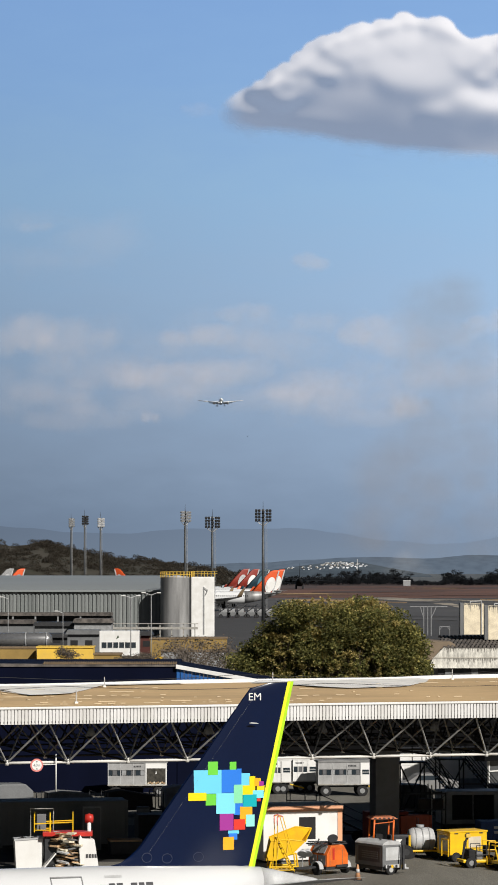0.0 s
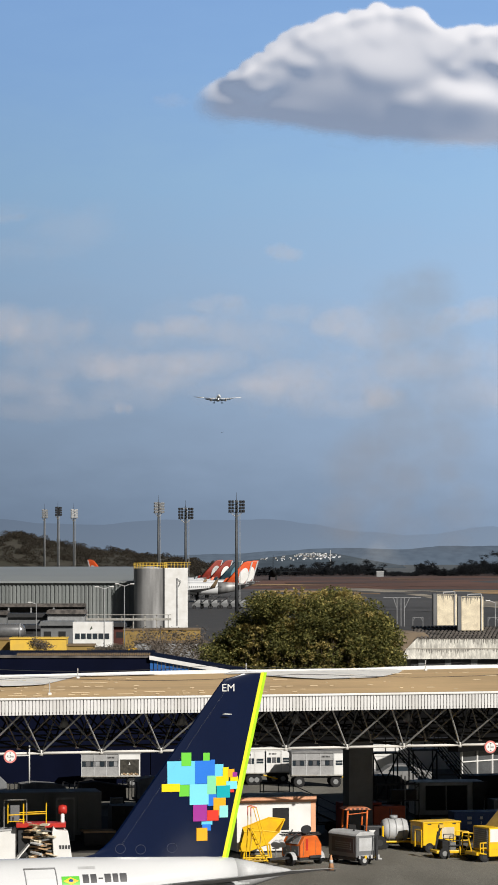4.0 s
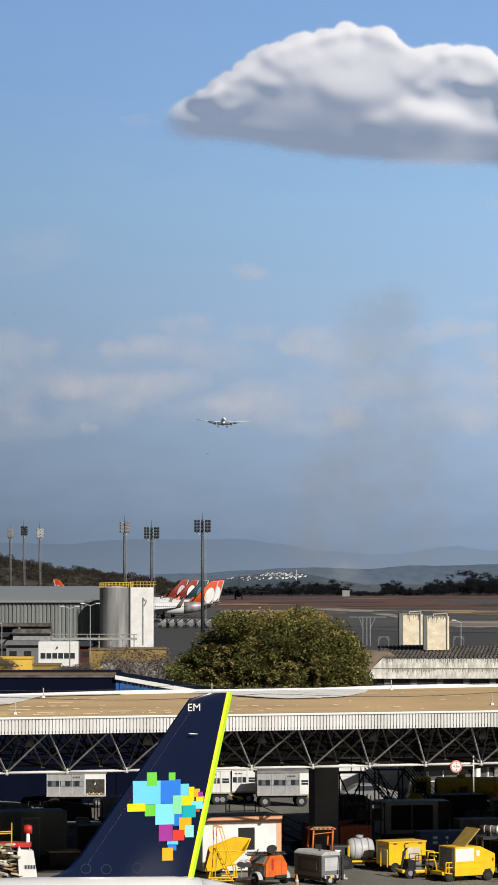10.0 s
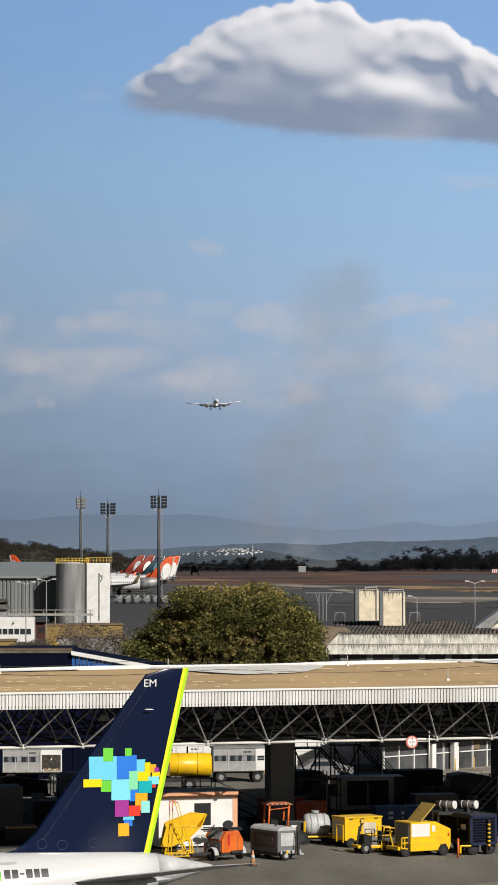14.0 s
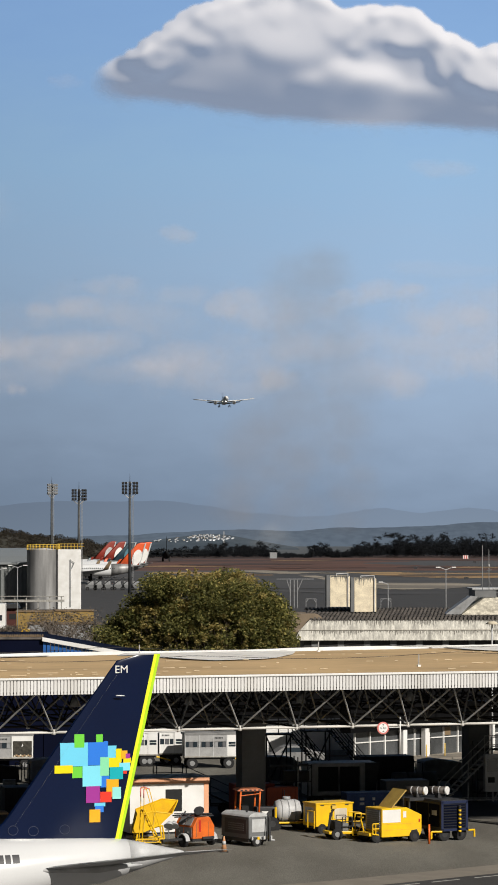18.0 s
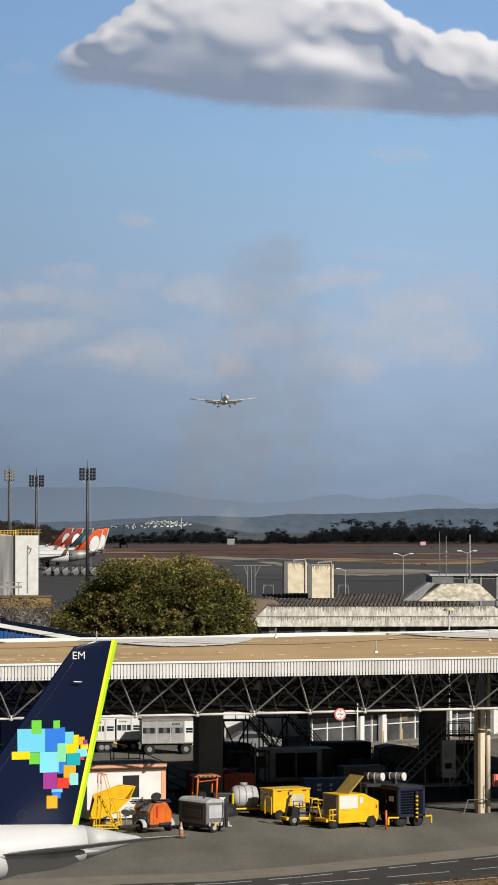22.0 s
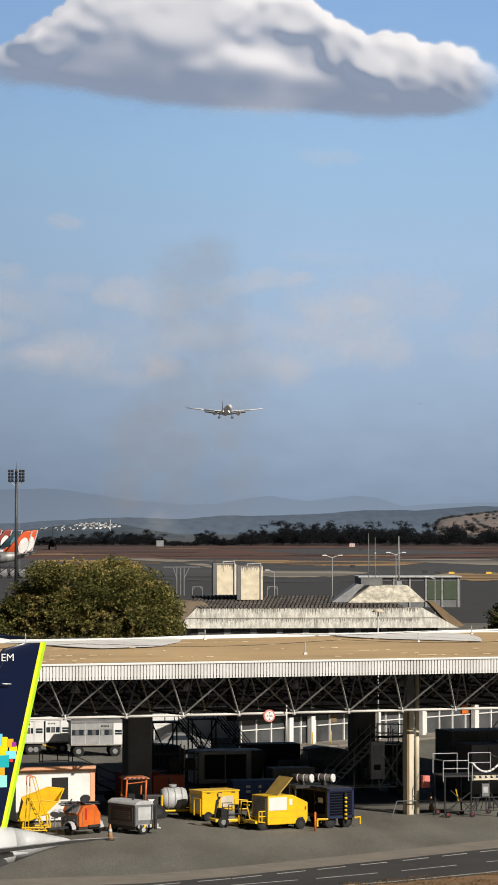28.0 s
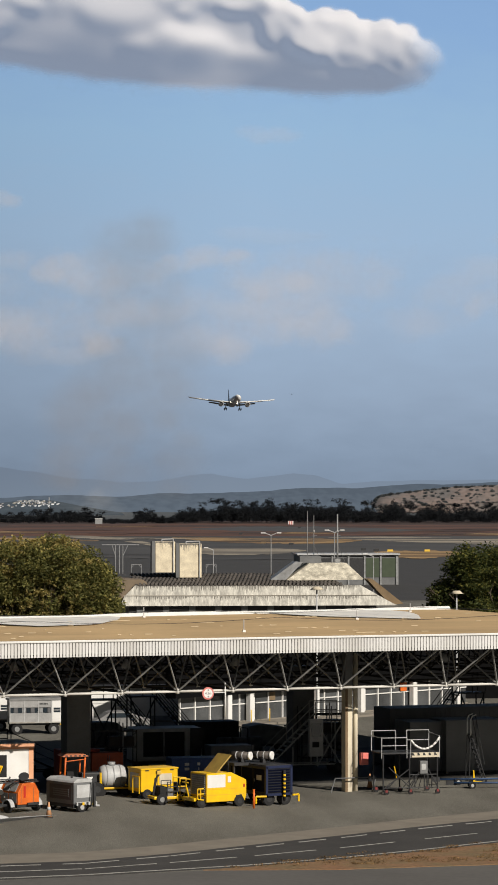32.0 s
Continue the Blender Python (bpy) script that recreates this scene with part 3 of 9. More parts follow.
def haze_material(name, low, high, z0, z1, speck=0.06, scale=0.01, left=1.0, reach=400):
    """Distance whose haze is put into a plain glow, as the sky behind it."""
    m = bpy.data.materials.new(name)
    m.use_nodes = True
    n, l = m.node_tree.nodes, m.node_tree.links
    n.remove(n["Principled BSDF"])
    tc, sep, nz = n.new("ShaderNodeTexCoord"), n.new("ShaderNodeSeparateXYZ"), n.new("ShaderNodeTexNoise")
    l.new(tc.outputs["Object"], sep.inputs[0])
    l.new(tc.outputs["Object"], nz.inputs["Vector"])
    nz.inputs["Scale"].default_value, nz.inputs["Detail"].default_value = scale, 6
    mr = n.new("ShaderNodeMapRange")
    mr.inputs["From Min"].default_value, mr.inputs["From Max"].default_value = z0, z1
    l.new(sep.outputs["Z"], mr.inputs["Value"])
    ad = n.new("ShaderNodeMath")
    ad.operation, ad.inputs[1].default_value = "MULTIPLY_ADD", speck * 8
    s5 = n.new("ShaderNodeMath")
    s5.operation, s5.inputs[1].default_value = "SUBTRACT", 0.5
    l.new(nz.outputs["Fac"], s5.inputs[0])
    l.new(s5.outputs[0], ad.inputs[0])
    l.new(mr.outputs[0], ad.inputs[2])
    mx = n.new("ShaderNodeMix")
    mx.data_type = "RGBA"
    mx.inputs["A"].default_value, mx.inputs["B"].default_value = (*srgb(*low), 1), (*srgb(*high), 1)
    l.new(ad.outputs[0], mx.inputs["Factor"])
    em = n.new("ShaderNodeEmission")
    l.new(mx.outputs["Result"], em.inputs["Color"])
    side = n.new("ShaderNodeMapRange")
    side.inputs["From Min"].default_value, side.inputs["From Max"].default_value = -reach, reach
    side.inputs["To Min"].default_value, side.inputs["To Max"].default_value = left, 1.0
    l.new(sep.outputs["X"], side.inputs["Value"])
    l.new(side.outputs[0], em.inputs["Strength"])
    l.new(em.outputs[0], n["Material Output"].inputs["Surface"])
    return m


def crest_at(dist, *pts):
    return [((u - 441) * dist / 5603, 15 + (995 - v) * dist / 5603) for u, v in pts]


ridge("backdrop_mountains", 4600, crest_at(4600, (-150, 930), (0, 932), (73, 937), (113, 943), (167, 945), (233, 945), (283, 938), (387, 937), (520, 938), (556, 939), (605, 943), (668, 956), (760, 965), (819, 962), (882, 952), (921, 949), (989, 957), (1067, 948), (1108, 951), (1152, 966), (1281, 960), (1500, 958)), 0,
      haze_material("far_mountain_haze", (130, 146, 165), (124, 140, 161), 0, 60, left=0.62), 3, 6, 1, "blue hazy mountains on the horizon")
HILLS = crest_at(3900, (-150, 1010), (200, 1006), (480, 996), (519, 992), (556, 990), (657, 988), (745, 989), (818, 983), (882, 984), (938, 982), (1006, 980), (1090, 975), (1181, 973), (1242, 968), (1299, 966), (1341, 968), (1420, 964), (1500, 960))
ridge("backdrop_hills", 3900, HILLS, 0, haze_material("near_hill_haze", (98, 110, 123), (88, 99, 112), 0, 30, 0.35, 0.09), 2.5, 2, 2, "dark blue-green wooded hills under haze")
# distance haze is mixed into the hillside's colours
DRYHILL = mat("dry_hillside", (0.185, 0.145, 0.13), 0.95, vary=0.2, scale=0.03, fine=0.15, second=(0.115, 0.112, 0.112), mix=0.5)
DRY = [(1205, 1003), (1216, 990), (1232, 985), (1262, 982), (1300, 977), (1350, 972), (1400, 970), (1480, 966), (1560, 962)]
ridge("backdrop_dry_hill", 3600, crest_at(3600, *DRY), 0, DRYHILL, 1.2, 4, 3, "bare reddish-brown hillside with dark bushes")
ridge("backdrop_wooded_hill", 1500, crest_at(1500, (-170, 948), (-40, 955), (20, 968), (70, 962), (120, 972), (180, 984), (240, 992), (300, 1000), (360, 1008), (430, 1020)), 0,
      mat("woodland", (0.05, 0.044, 0.034), 0.95, vary=0.3, scale=0.05, fine=0.3, second=(0.03, 0.03, 0.02), bump=1.0), 2.0, 1.6, 4, "dark brown-green wooded hill", depth=140)

# ---- airfield ----
def band(name, v0, v1, material, label, u0=-400, u1=1900, z=0.03, wob=0.0):
    y0, y1 = 84045 / (v0 - 995), 84045 / (v1 - 995)
    pts_far = [((u0 + (u1 - u0) * i / 12 - 441) / 5603 * y0, y0 * (1 + wob * math.sin(i * 1.7))) for i in range(13)]
    pts_near = [((u0 + (u1 - u0) * i / 12 - 441) / 5603 * y1, y1 * (1 + wob * math.sin(i * 1.1 + 1))) for i in range(13)]
    return sheet(name, pts_near + pts_far[::-1], z, material, label)


DARKSOIL = mat("burnt_grass", (0.04, 0.028, 0.026), 0.95, vary=0.15, scale=0.01, fine=0.1, second=(0.075, 0.045, 0.035), stretch=(0.3, 1, 1))
# grey haze over the fields is put into this base colour
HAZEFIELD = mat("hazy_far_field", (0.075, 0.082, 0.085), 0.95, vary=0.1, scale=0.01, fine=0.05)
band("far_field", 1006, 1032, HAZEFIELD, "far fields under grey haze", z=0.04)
band("burnt_field", 1032, 1043, DARKSOIL, "dark burnt grass beyond the runway", z=0.05)
band("soil_strip", 1043, 1060, REDSOIL, "strip of bare red-brown soil", z=0.06, wob=0.003)
band("runway", 1060, 1092, TAXI, "grey asphalt runway across the airfield", z=0.07, wob=0.003)
band("apron_asphalt", 1092, 1175, ASPHALT, "dark asphalt apron", -400, 1900, z=0.06)


def ribbon(name, pts, material, label, z, ragged=0.7, seed=0):
    """A curved strip of ground with ragged edges: points of its middle line and half its depth, in the plan's view angles."""
    n = 8 * (len(pts) - 1)
    far, near = [], []
    for i in range(n + 1):
        u = pts[0][0] + (pts[-1][0] - pts[0][0]) * i / n
        v, h = between([(q[0], q[1]) for q in pts], u), between([(q[0], q[2]) for q in pts], u)
        for out, side in ((far, -1), (near, 1)):
            w = v + side * h * (1 + ragged * 0.6 * noise.noise(Vector((u * 0.06, side * 3.1 + seed, z * 40)))) + side * ragged * 0.35 * noise.noise(Vector((u * 0.3, side * 5.2 + seed, 0)))
            out.append(((u - 441) / 5603 * 84045 / (w - 995), 84045 / (w - 995)))
    return sheet(name, near + far[::-1], z, material, label)


ribbon("runway_end", [(880, 1047, 0.6), (980, 1047, 4), (1100, 1048, 5), (1220, 1049, 3), (1310, 1051, 0.6)], TAXI, "grey runway surface beyond the soil strip", 0.1)
ribbon("soil_edge", [(560, 1040, 0.6), (700, 1040, 1.4), (900, 1039, 1.6), (1200, 1041, 1.4), (1560, 1041, 1)], REDSOIL, "thin line of red soil", 0.11, seed=1)
ribbon("straw_strip", [(850, 1063, 0.6), (938, 1066, 4.5), (1050, 1068, 6), (1130, 1069, 4.5), (1190, 1068, 0.6)], STRAW, "straw-coloured dry grass strip", 0.12, seed=2)
ribbon("straw_strip", [(1330, 1056, 0.5), (1400, 1057, 2), (1560, 1058, 3)], STRAW, "straw-coloured dry grass strip", 0.121, seed=3)
ribbon("taxiway_pale", [(1130, 1063, 0.6), (1200, 1064, 3.5), (1300, 1067, 5), (1400, 1070, 5.5), (1560, 1074, 6)], PALE, "pale worn concrete taxiway", 0.125, 0.3, 4)
ribbon("taxiway_curve", [(640, 1059, 1), (690, 1061, 2.2), (745, 1064, 2.4), (800, 1072, 2.4), (850, 1082, 3.2), (900, 1087, 5), (960, 1088, 6), (1040, 1087, 5), (1090, 1086, 0.8)], PALE, "pale curved taxiway", 0.13, 0.3, 5)
ribbon("taxiway_edge", [(560, 1090, 1), (760, 1097, 1.6), (900, 1101, 2), (1100, 1100, 1.2)], TAXI, "grey taxiway shoulder", 0.135, 0.3, 6)
ribbon("straw_patch", [(1212, 1089, 0.6), (1245, 1092, 5.5), (1300, 1094, 7.5), (1345, 1092, 6), (1370, 1090, 0.6)], STRAW, "straw-coloured grass beside the taxiway", 0.14, seed=7)
ribbon("straw_patch", [(505, 1063, 0.5), (560, 1064, 2), (640, 1066, 2.5), (720, 1068, 0.6)], STRAW, "straw-coloured grass beside the taxiway", 0.142, seed=8)
rp = random.Random(17)
for k in range(26):
    u, v = rp.uniform(540, 1500), rp.choice((rp.uniform(1037, 1058), rp.uniform(1046, 1058), rp.uniform(1062, 1067)))
    w, h = rp.uniform(25, 120), rp.uniform(0.5, 1.3)
    ribbon("grass_streak", [(u - w, v + 0.4, 0.15), (u - 0.5 * w, v, h * rp.uniform(0.6, 1)), (u, v + rp.uniform(-0.4, 0.4), h), (u + 0.6 * w, v + 0.3, h * rp.uniform(0.5, 1)), (u + w, v + 0.2, 0.15)],
           (DARKSOIL, REDSOIL, DARKSOIL, REDSOIL, STRAW)[k % 5] if v < 1060 else (TAXI, PALE)[k % 2], "ragged streak of dry grass and soil", 0.15 + 0.002 * k, seed=k)


# ---- far trees ----
def leaf_mat(name, dark, light, trans=0.25, mid=None, patches=0.0):
    m = bpy.data.materials.new(name)
    m.use_nodes = True
    n, l = m.node_tree.nodes, m.node_tree.links
    b = n["Principled BSDF"]
    g, cr = n.new("ShaderNodeNewGeometry"), n.new("ShaderNodeValToRGB")
    cr.color_ramp.elements[0].color, cr.color_ramp.elements[1].color = (*dark, 1), (*light, 1)
    e = cr.color_ramp.elements.new(0.72)
    e.color = (*(mid or [(a + c) / 2.2 for a, c in zip(dark, light)]), 1)
    l.new(g.outputs["Random Per Island"], cr.inputs[0])
    col = cr.outputs[0]
    if patches:
        tc, nz, mr, hv = n.new("ShaderNodeTexCoord"), n.new("ShaderNodeTexNoise"), n.new("ShaderNodeMapRange"), n.new("ShaderNodeHueSaturation")
        nz.inputs["Scale"].default_value, nz.inputs["Detail"].default_value = 0.55, 3
        mr.inputs["From Min"].default_value, mr.inputs["From Max"].default_value = 0.3, 0.7
        mr.inputs["To Min"].default_value, mr.inputs["To Max"].default_value = 1 - patches, 1 + patches
        l.new(tc.outputs["Object"], nz.inputs["Vector"])
        l.new(nz.outputs["Fac"], mr.inputs["Value"])
        l.new(mr.outputs[0], hv.inputs["Value"])
        l.new(col, hv.inputs["Color"])
        col = hv.outputs[0]
    l.new(col, b.inputs["Base Color"])
    b.inputs["Roughness"].default_value = 0.6
    b.inputs["Specular IOR Level"].default_value = 0.15
    tl, mx = n.new("ShaderNodeBsdfTranslucent"), n.new("ShaderNodeMixShader")
    mx.inputs[0].default_value = trans
    l.new(col, tl.inputs["Color"])
    l.new(b.outputs[0], mx.inputs[1])
    l.new(tl.outputs[0], mx.inputs[2])
    l.new(mx.outputs[0], n["Material Output"].inputs["Surface"])
    return m


def leaves(name, clumps, count, size, material, seed, parent=None, flat=0.6, hollow=0.55):
    """Many small leaf blades scattered through clumps (x, y, z, rx, rz)."""
    r = np.random.default_rng(seed)
    w = np.array([c[3] * c[3] * c[4] for c in clumps])
    pick = r.choice(len(clumps), count, p=w / w.sum())
    d = r.normal(size=(count, 3))
    d /= np.linalg.norm(d, axis=1)[:, None]
    rad = hollow + (1 - hollow) * r.random(count) ** 0.7
    c = np.array(clumps)[pick]
    pos = c[:, :3] + d * rad[:, None] * np.stack([c[:, 3], c[:, 3], c[:, 4]], 1)
    a = r.normal(size=(count, 3))
    a[:, 2] *= flat
    a /= np.linalg.norm(a, axis=1)[:, None]
    b = np.cross(a, r.normal(size=(count, 3)))
    b /= np.linalg.norm(b, axis=1)[:, None]
    s = size * r.uniform(0.6, 1.4, count)[:, None]
    quads = np.stack([pos - a * s, pos + b * s * 0.45, pos + a * s, pos - b * s * 0.45], 1).reshape(-1, 3)
    me = bpy.data.meshes.new(name)
    me.from_pydata(quads.tolist(), [], np.arange(count * 4).reshape(-1, 4).tolist())
    me.materials.append(material)
    ob = new(name, me)
    if parent is not None:
        ob.parent = parent
    return ob


FARLEAF = leaf_mat("far_foliage", (0.02, 0.0225, 0.026), (0.021, 0.0235, 0.027), 0.5, mid=(0.0205, 0.023, 0.0265))
HILLLEAF = leaf_mat("hill_foliage", (0.055, 0.051, 0.042), (0.088, 0.071, 0.054), 0.5)
rng = random.Random(21)
clumps = []
SKYLINE = [(420, 5), (560, 7), (600, 8), (660, 10), (715, 9), (735, 3), (780, 3), (792, 9), (812, 9), (825, 4), (850, 7), (880, 10), (950, 12), (1050, 13), (1150, 12), (1300, 10), (1560, 9)]
for k in range(2000):
    u = rng.uniform(420, 1560)
    d_ = rng.uniform(2000, 2150)
    top = between(SKYLINE, u) * (1.25 if u > 850 else 1.0) * rng.uniform(0.45, 0.95) * (0.8 + 0.6 * noise.noise(Vector((u * 0.03, 3, 0))))
    clumps.append(((u - 441) / 5603 * d_, d_, top * 0.55, rng.uniform(1.4, 3.2), top * 0.5))
for k in range(190):
    u = rng.uniform(420, 1560)
    d_ = rng.uniform(1980, 2060)
    top = between(SKYLINE, u) * (1.2 if u > 850 else 1.0) * rng.uniform(0.6, 1.12) * (1 + 0.35 * noise.noise(Vector((u * 0.05, 8, 0))))
    x = (u - 441) / 5603 * d_
    clumps.append((x, d_, top * 0.35, 0.5, top * 0.35))
    for _ in range(6):
        r_ = rng.uniform(1.0, 2.6)
        clumps.append((x + rng.uniform(-2.6, 2.6), d_ + rng.uniform(-2, 2), top - rng.uniform(0.6, 3.6), r_, r_ * rng.uniform(0.4, 0.75)))
tagged(leaves("far_woods", clumps, 330000, 0.42, FARLEAF, 5, hollow=0.0), "dark line of trees beyond the airfield", "trees", kind="stuff")
clumps = []
for k in range(420):
    u = rng.uniform(-60, 440)
    f = rng.random()
    crest_v = between([(-170, 948), (-40, 955), (20, 968), (70, 962), (120, 972), (180, 984), (240, 992), (300, 1000), (360, 1008), (450, 1022)], u)
    d_ = 1500 - 130 * (1 - f)
    z = (15 + (995 - crest_v) * d_ / 5603) * f ** 0.65
    clumps.append(((u - 441) / 5603 * d_, d_ - 2, z + 0.5, rng.uniform(2, 4), rng.uniform(1.5, 2.8)))
tagged(leaves("hill_woods", clumps, 170000, 0.3, HILLLEAF, 6, hollow=0.5), "dry brown-green woods covering a low hill", "trees", kind="stuff")
clumps = []
for k in range(330):
    u = rng.uniform(1195, 1560)
    v = between(DRY, u) + rng.choice((0, 1, rng.uniform(5, 30), rng.uniform(10, 34)))
    r_ = rng.uniform(0.8, 2.4)
    clumps.append(((u - 441) / 5603 * 3540, 3528, 15 + (995 - v) * 3528 / 5603, r_ * 1.3, r_ * 0.6))
# leaf colour paled for the haze at this distance
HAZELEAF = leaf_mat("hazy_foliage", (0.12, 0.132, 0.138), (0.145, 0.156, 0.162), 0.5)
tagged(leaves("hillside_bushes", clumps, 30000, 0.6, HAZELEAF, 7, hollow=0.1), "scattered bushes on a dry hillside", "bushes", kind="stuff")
# house white tinted blue for the distance haze
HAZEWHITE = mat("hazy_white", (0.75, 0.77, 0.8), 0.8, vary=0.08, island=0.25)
TOWN = crest_at(3100, (430, 1016), (500, 1007), (540, 1001), (600, 994), (640, 996), (690, 1006), (760, 1018))
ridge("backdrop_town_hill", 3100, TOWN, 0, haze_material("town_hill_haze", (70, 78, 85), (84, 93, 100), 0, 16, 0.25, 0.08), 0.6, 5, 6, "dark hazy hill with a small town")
for k in range(80):
    u = rng.choice((rng.gauss(572, 36), rng.gauss(610, 20)))
    f = rng.uniform(0.5, 0.97)
    x = (u - 441) / 5603 * 3100
    z = between(TOWN, x) * f ** 0.65
    w, h = rng.uniform(0.7, 1.7), rng.uniform(0.5, 1.1)
    ob = thing("town_house", x, 3100 - 60 * (1 - f) - 5, z - 1.0, rng.uniform(-30, 30), "small white house of a distant town", "house", "houses of the distant town")
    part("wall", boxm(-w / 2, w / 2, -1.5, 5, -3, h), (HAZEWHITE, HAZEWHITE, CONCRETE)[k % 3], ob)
    part("roof", prismm([(-w / 2 - 0.2, h), (w / 2 + 0.2, h), (0, h + 0.5)], -1.7, 5), LIGHTGREY if k % 3 else TILE, ob)
part("water_tower", boxm(-0.3, 0.3, -0.3, 0.3, 0, 17.5, bev=0.05), LIGHTGREY, None, at=pose(103.26, 3020, 0))
tagged(bpy.data.objects["water_tower"], "slim white water tower in a distant town", "tower")
# ---- parked airliner ----
def loft(rings, seg=32, cap=True):
    bm = bmesh.new()
    loops = []
    for x, zc, ry, rz in rings:
        loops.append([bm.verts.new((x, ry * math.cos(2 * math.pi * i / seg), zc + rz * math.sin(2 * math.pi * i / seg))) for i in range(seg)])
    for a, b in zip(loops, loops[1:]):
        for i in range(seg):
            bm.faces.new((a[i], a[(i + 1) % seg], b[(i + 1) % seg], b[i])).smooth = True
    if cap:
        bm.faces.new(loops[0])
        bm.faces.new(loops[-1])
    bmesh.ops.recalc_face_normals(bm, faces=bm.faces[:])
    return bm


def wing(root_le, root_te, tip_le, tip_te, thick_root, thick_tip, n=9):
    """A tapered wing: aerofoil sections from root to tip; points are (x, y, z)."""
    bm = bmesh.new()
    loops = []
    for f in (0, 0.5, 0.94, 1.0):
        le = Vector(root_le).lerp(Vector(tip_le), f)
        te = Vector(root_te).lerp(Vector(tip_te), f)
        if f == 1.0:
            le = le.lerp(te, 0.3)
        th = thick_root + (thick_tip - thick_root) * f
        if f == 1.0:
            th *= 0.3
        up = Vector((0, 0, 1)) if abs(tip_le[1] - root_le[1]) > abs(tip_le[2] - root_le[2]) else Vector((0, 1, 0))
        top, bot = [], []
        for i in range(n):
            c = i / (n - 1)
            h = th * 2.6 * (math.sqrt(c) - c) * (1.0 if c < 1 else 0)
            p = le.lerp(te, c)
            top.append(p + up * h * 0.55)
            if 0 < i < n - 1:
                bot.append(p - up * h * 0.45)
        loops.append([bm.verts.new(p) for p in top + bot[::-1]])
    for a, b in zip(loops, loops[1:]):
        k = len(a)
        for i in range(k):
            bm.faces.new((a[i], a[(i + 1) % k], b[(i + 1) % k], b[i])).smooth = True
    bm.faces.new(loops[-1])
    bm.faces.new(loops[0])
    bmesh.ops.recalc_face_normals(bm, faces=bm.faces[:])
    return bm


AY = 104.0
AIR = thing("parked_airliner", 0, AY, 0, 16.5, "white regional airliner with navy tail, parked on the apron", "airplane")
AIR.scale = (1.043, 1, 1)
fus = part("fuselage", loft([(-36.9, 2.9, 0.1, 0.1), (-36.5, 2.95, 0.5, 0.5), (-35.4, 3.1, 0.95, 1.0), (-33.5, 3.35, 1.35, 1.45), (-31, 3.5, 1.5, 1.67), (-9.0, 3.5, 1.5, 1.67), (-7.0, 3.62, 1.46, 1.56), (-5.0, 3.88, 1.33, 1.3), (-3.2, 4.12, 1.14, 1.04),
                             (-1.8, 4.3, 0.96, 0.82), (-0.5, 4.34, 0.72, 0.74), (0.35, 4.44, 0.54, 0.57)], 48), PLANE_WHITE, AIR, "glossy white aluminium skin")
part("tail_cone", loft([(0.35, 4.44, 0.54, 0.57), (0.9, 4.47, 0.4, 0.42), (1.5, 4.49, 0.25, 0.26), (2.1, 4.5, 0.11, 0.11), (2.25, 4.5, 0.06, 0.06)], 48), LIGHTGREY, fus, "grey metal tail cone")
part("exhaust", tubem((2.2, 0, 4.5), (2.3, 0, 4.5), 0.05, seg=14), DARK, fus)
for side in (-1, 1):
    st = part("stabiliser", wing((-2.75, side * 0.75, 4.2), (-0.1, side * 0.55, 4.26), (0.75, side * 5.9, 5.16), (2.0, side * 5.9, 5.18), 0.2, 0.07), LIGHTGREY, AIR, "light grey tailplane, tip swept back")
    part("root_fairing", loft([(-3.2, 4.2, 0.02, 0.02), (-2.5, 4.19, 0.14, 0.09), (-0.8, 4.2, 0.2, 0.16), (0.6, 4.26, 0.03, 0.03)], 16), LIGHTGREY, st, at=pose(0, side * 0.95, 0))
FIN_OUT = [(-4.9, 5.08), (-4.35, 5.16), (-3.95, 5.36), (-3.55, 5.72), (-0.12, 10.62), (0.06, 10.86), (0.36, 11.0), (1.0, 11.04), (1.43, 11.05), (0.16, 5.06)]


def fin_half(x, z):
    """Half thickness of the fin at a point of its side view."""
    f = (z - 5.0) / 6.0
    le = -4.3 + 4.35 * f
    te = 0.16 + 1.27 * f
    c = min(1.0, max(0.0, (x - le) / (te - le)))
    return 0.012 + (0.32 - 0.2 * f) * 1.9 * (math.sqrt(c) - c)


def fin_panel(lo, hi, material, name, parent):
    """The skin of the fin between two shares of its chord (0 front edge, 1 back edge)."""
    bm = bmesh.new()
    zs = [5.06 + (11.05 - 5.06) * i / 30 for i in range(31)]
    cols = 14
    for side in (-1, 1):
        grid = []
        for z in zs:
            f = (z - 5.06) / (11.05 - 5.06)
            te = 0.16 + 1.27 * f
            le = between([(5.06, -4.9), (5.16, -4.35), (5.36, -3.95), (5.72, -3.55), (10.62, -0.12), (10.86, 0.06), (11.0, 0.36), (11.06, 0.9)], z)
            row = []
            for i in range(cols + 1):
                c = lo + (hi - lo) * i / cols
                x = le + (te - le) * c if hi < 0.99 or lo < 0.01 else te - (1 - c)
                row.append(bm.verts.new((x, side * (fin_half(x, z) if z < 11.0 else 0.02), z)))
            grid.append(row)
        for a, b in zip(grid, grid[1:]):
            for i in range(cols):
                q = (a[i], a[i + 1], b[i + 1], b[i])
                bm.faces.new(q if side < 0 else q[::-1]).smooth = True
    return part(name, bm, material, parent)


fin = fin_panel(0.0, 1.0, NAVY, "tail_fin", AIR)
tagged(fin, "glossy navy tail fin with coloured blocks")


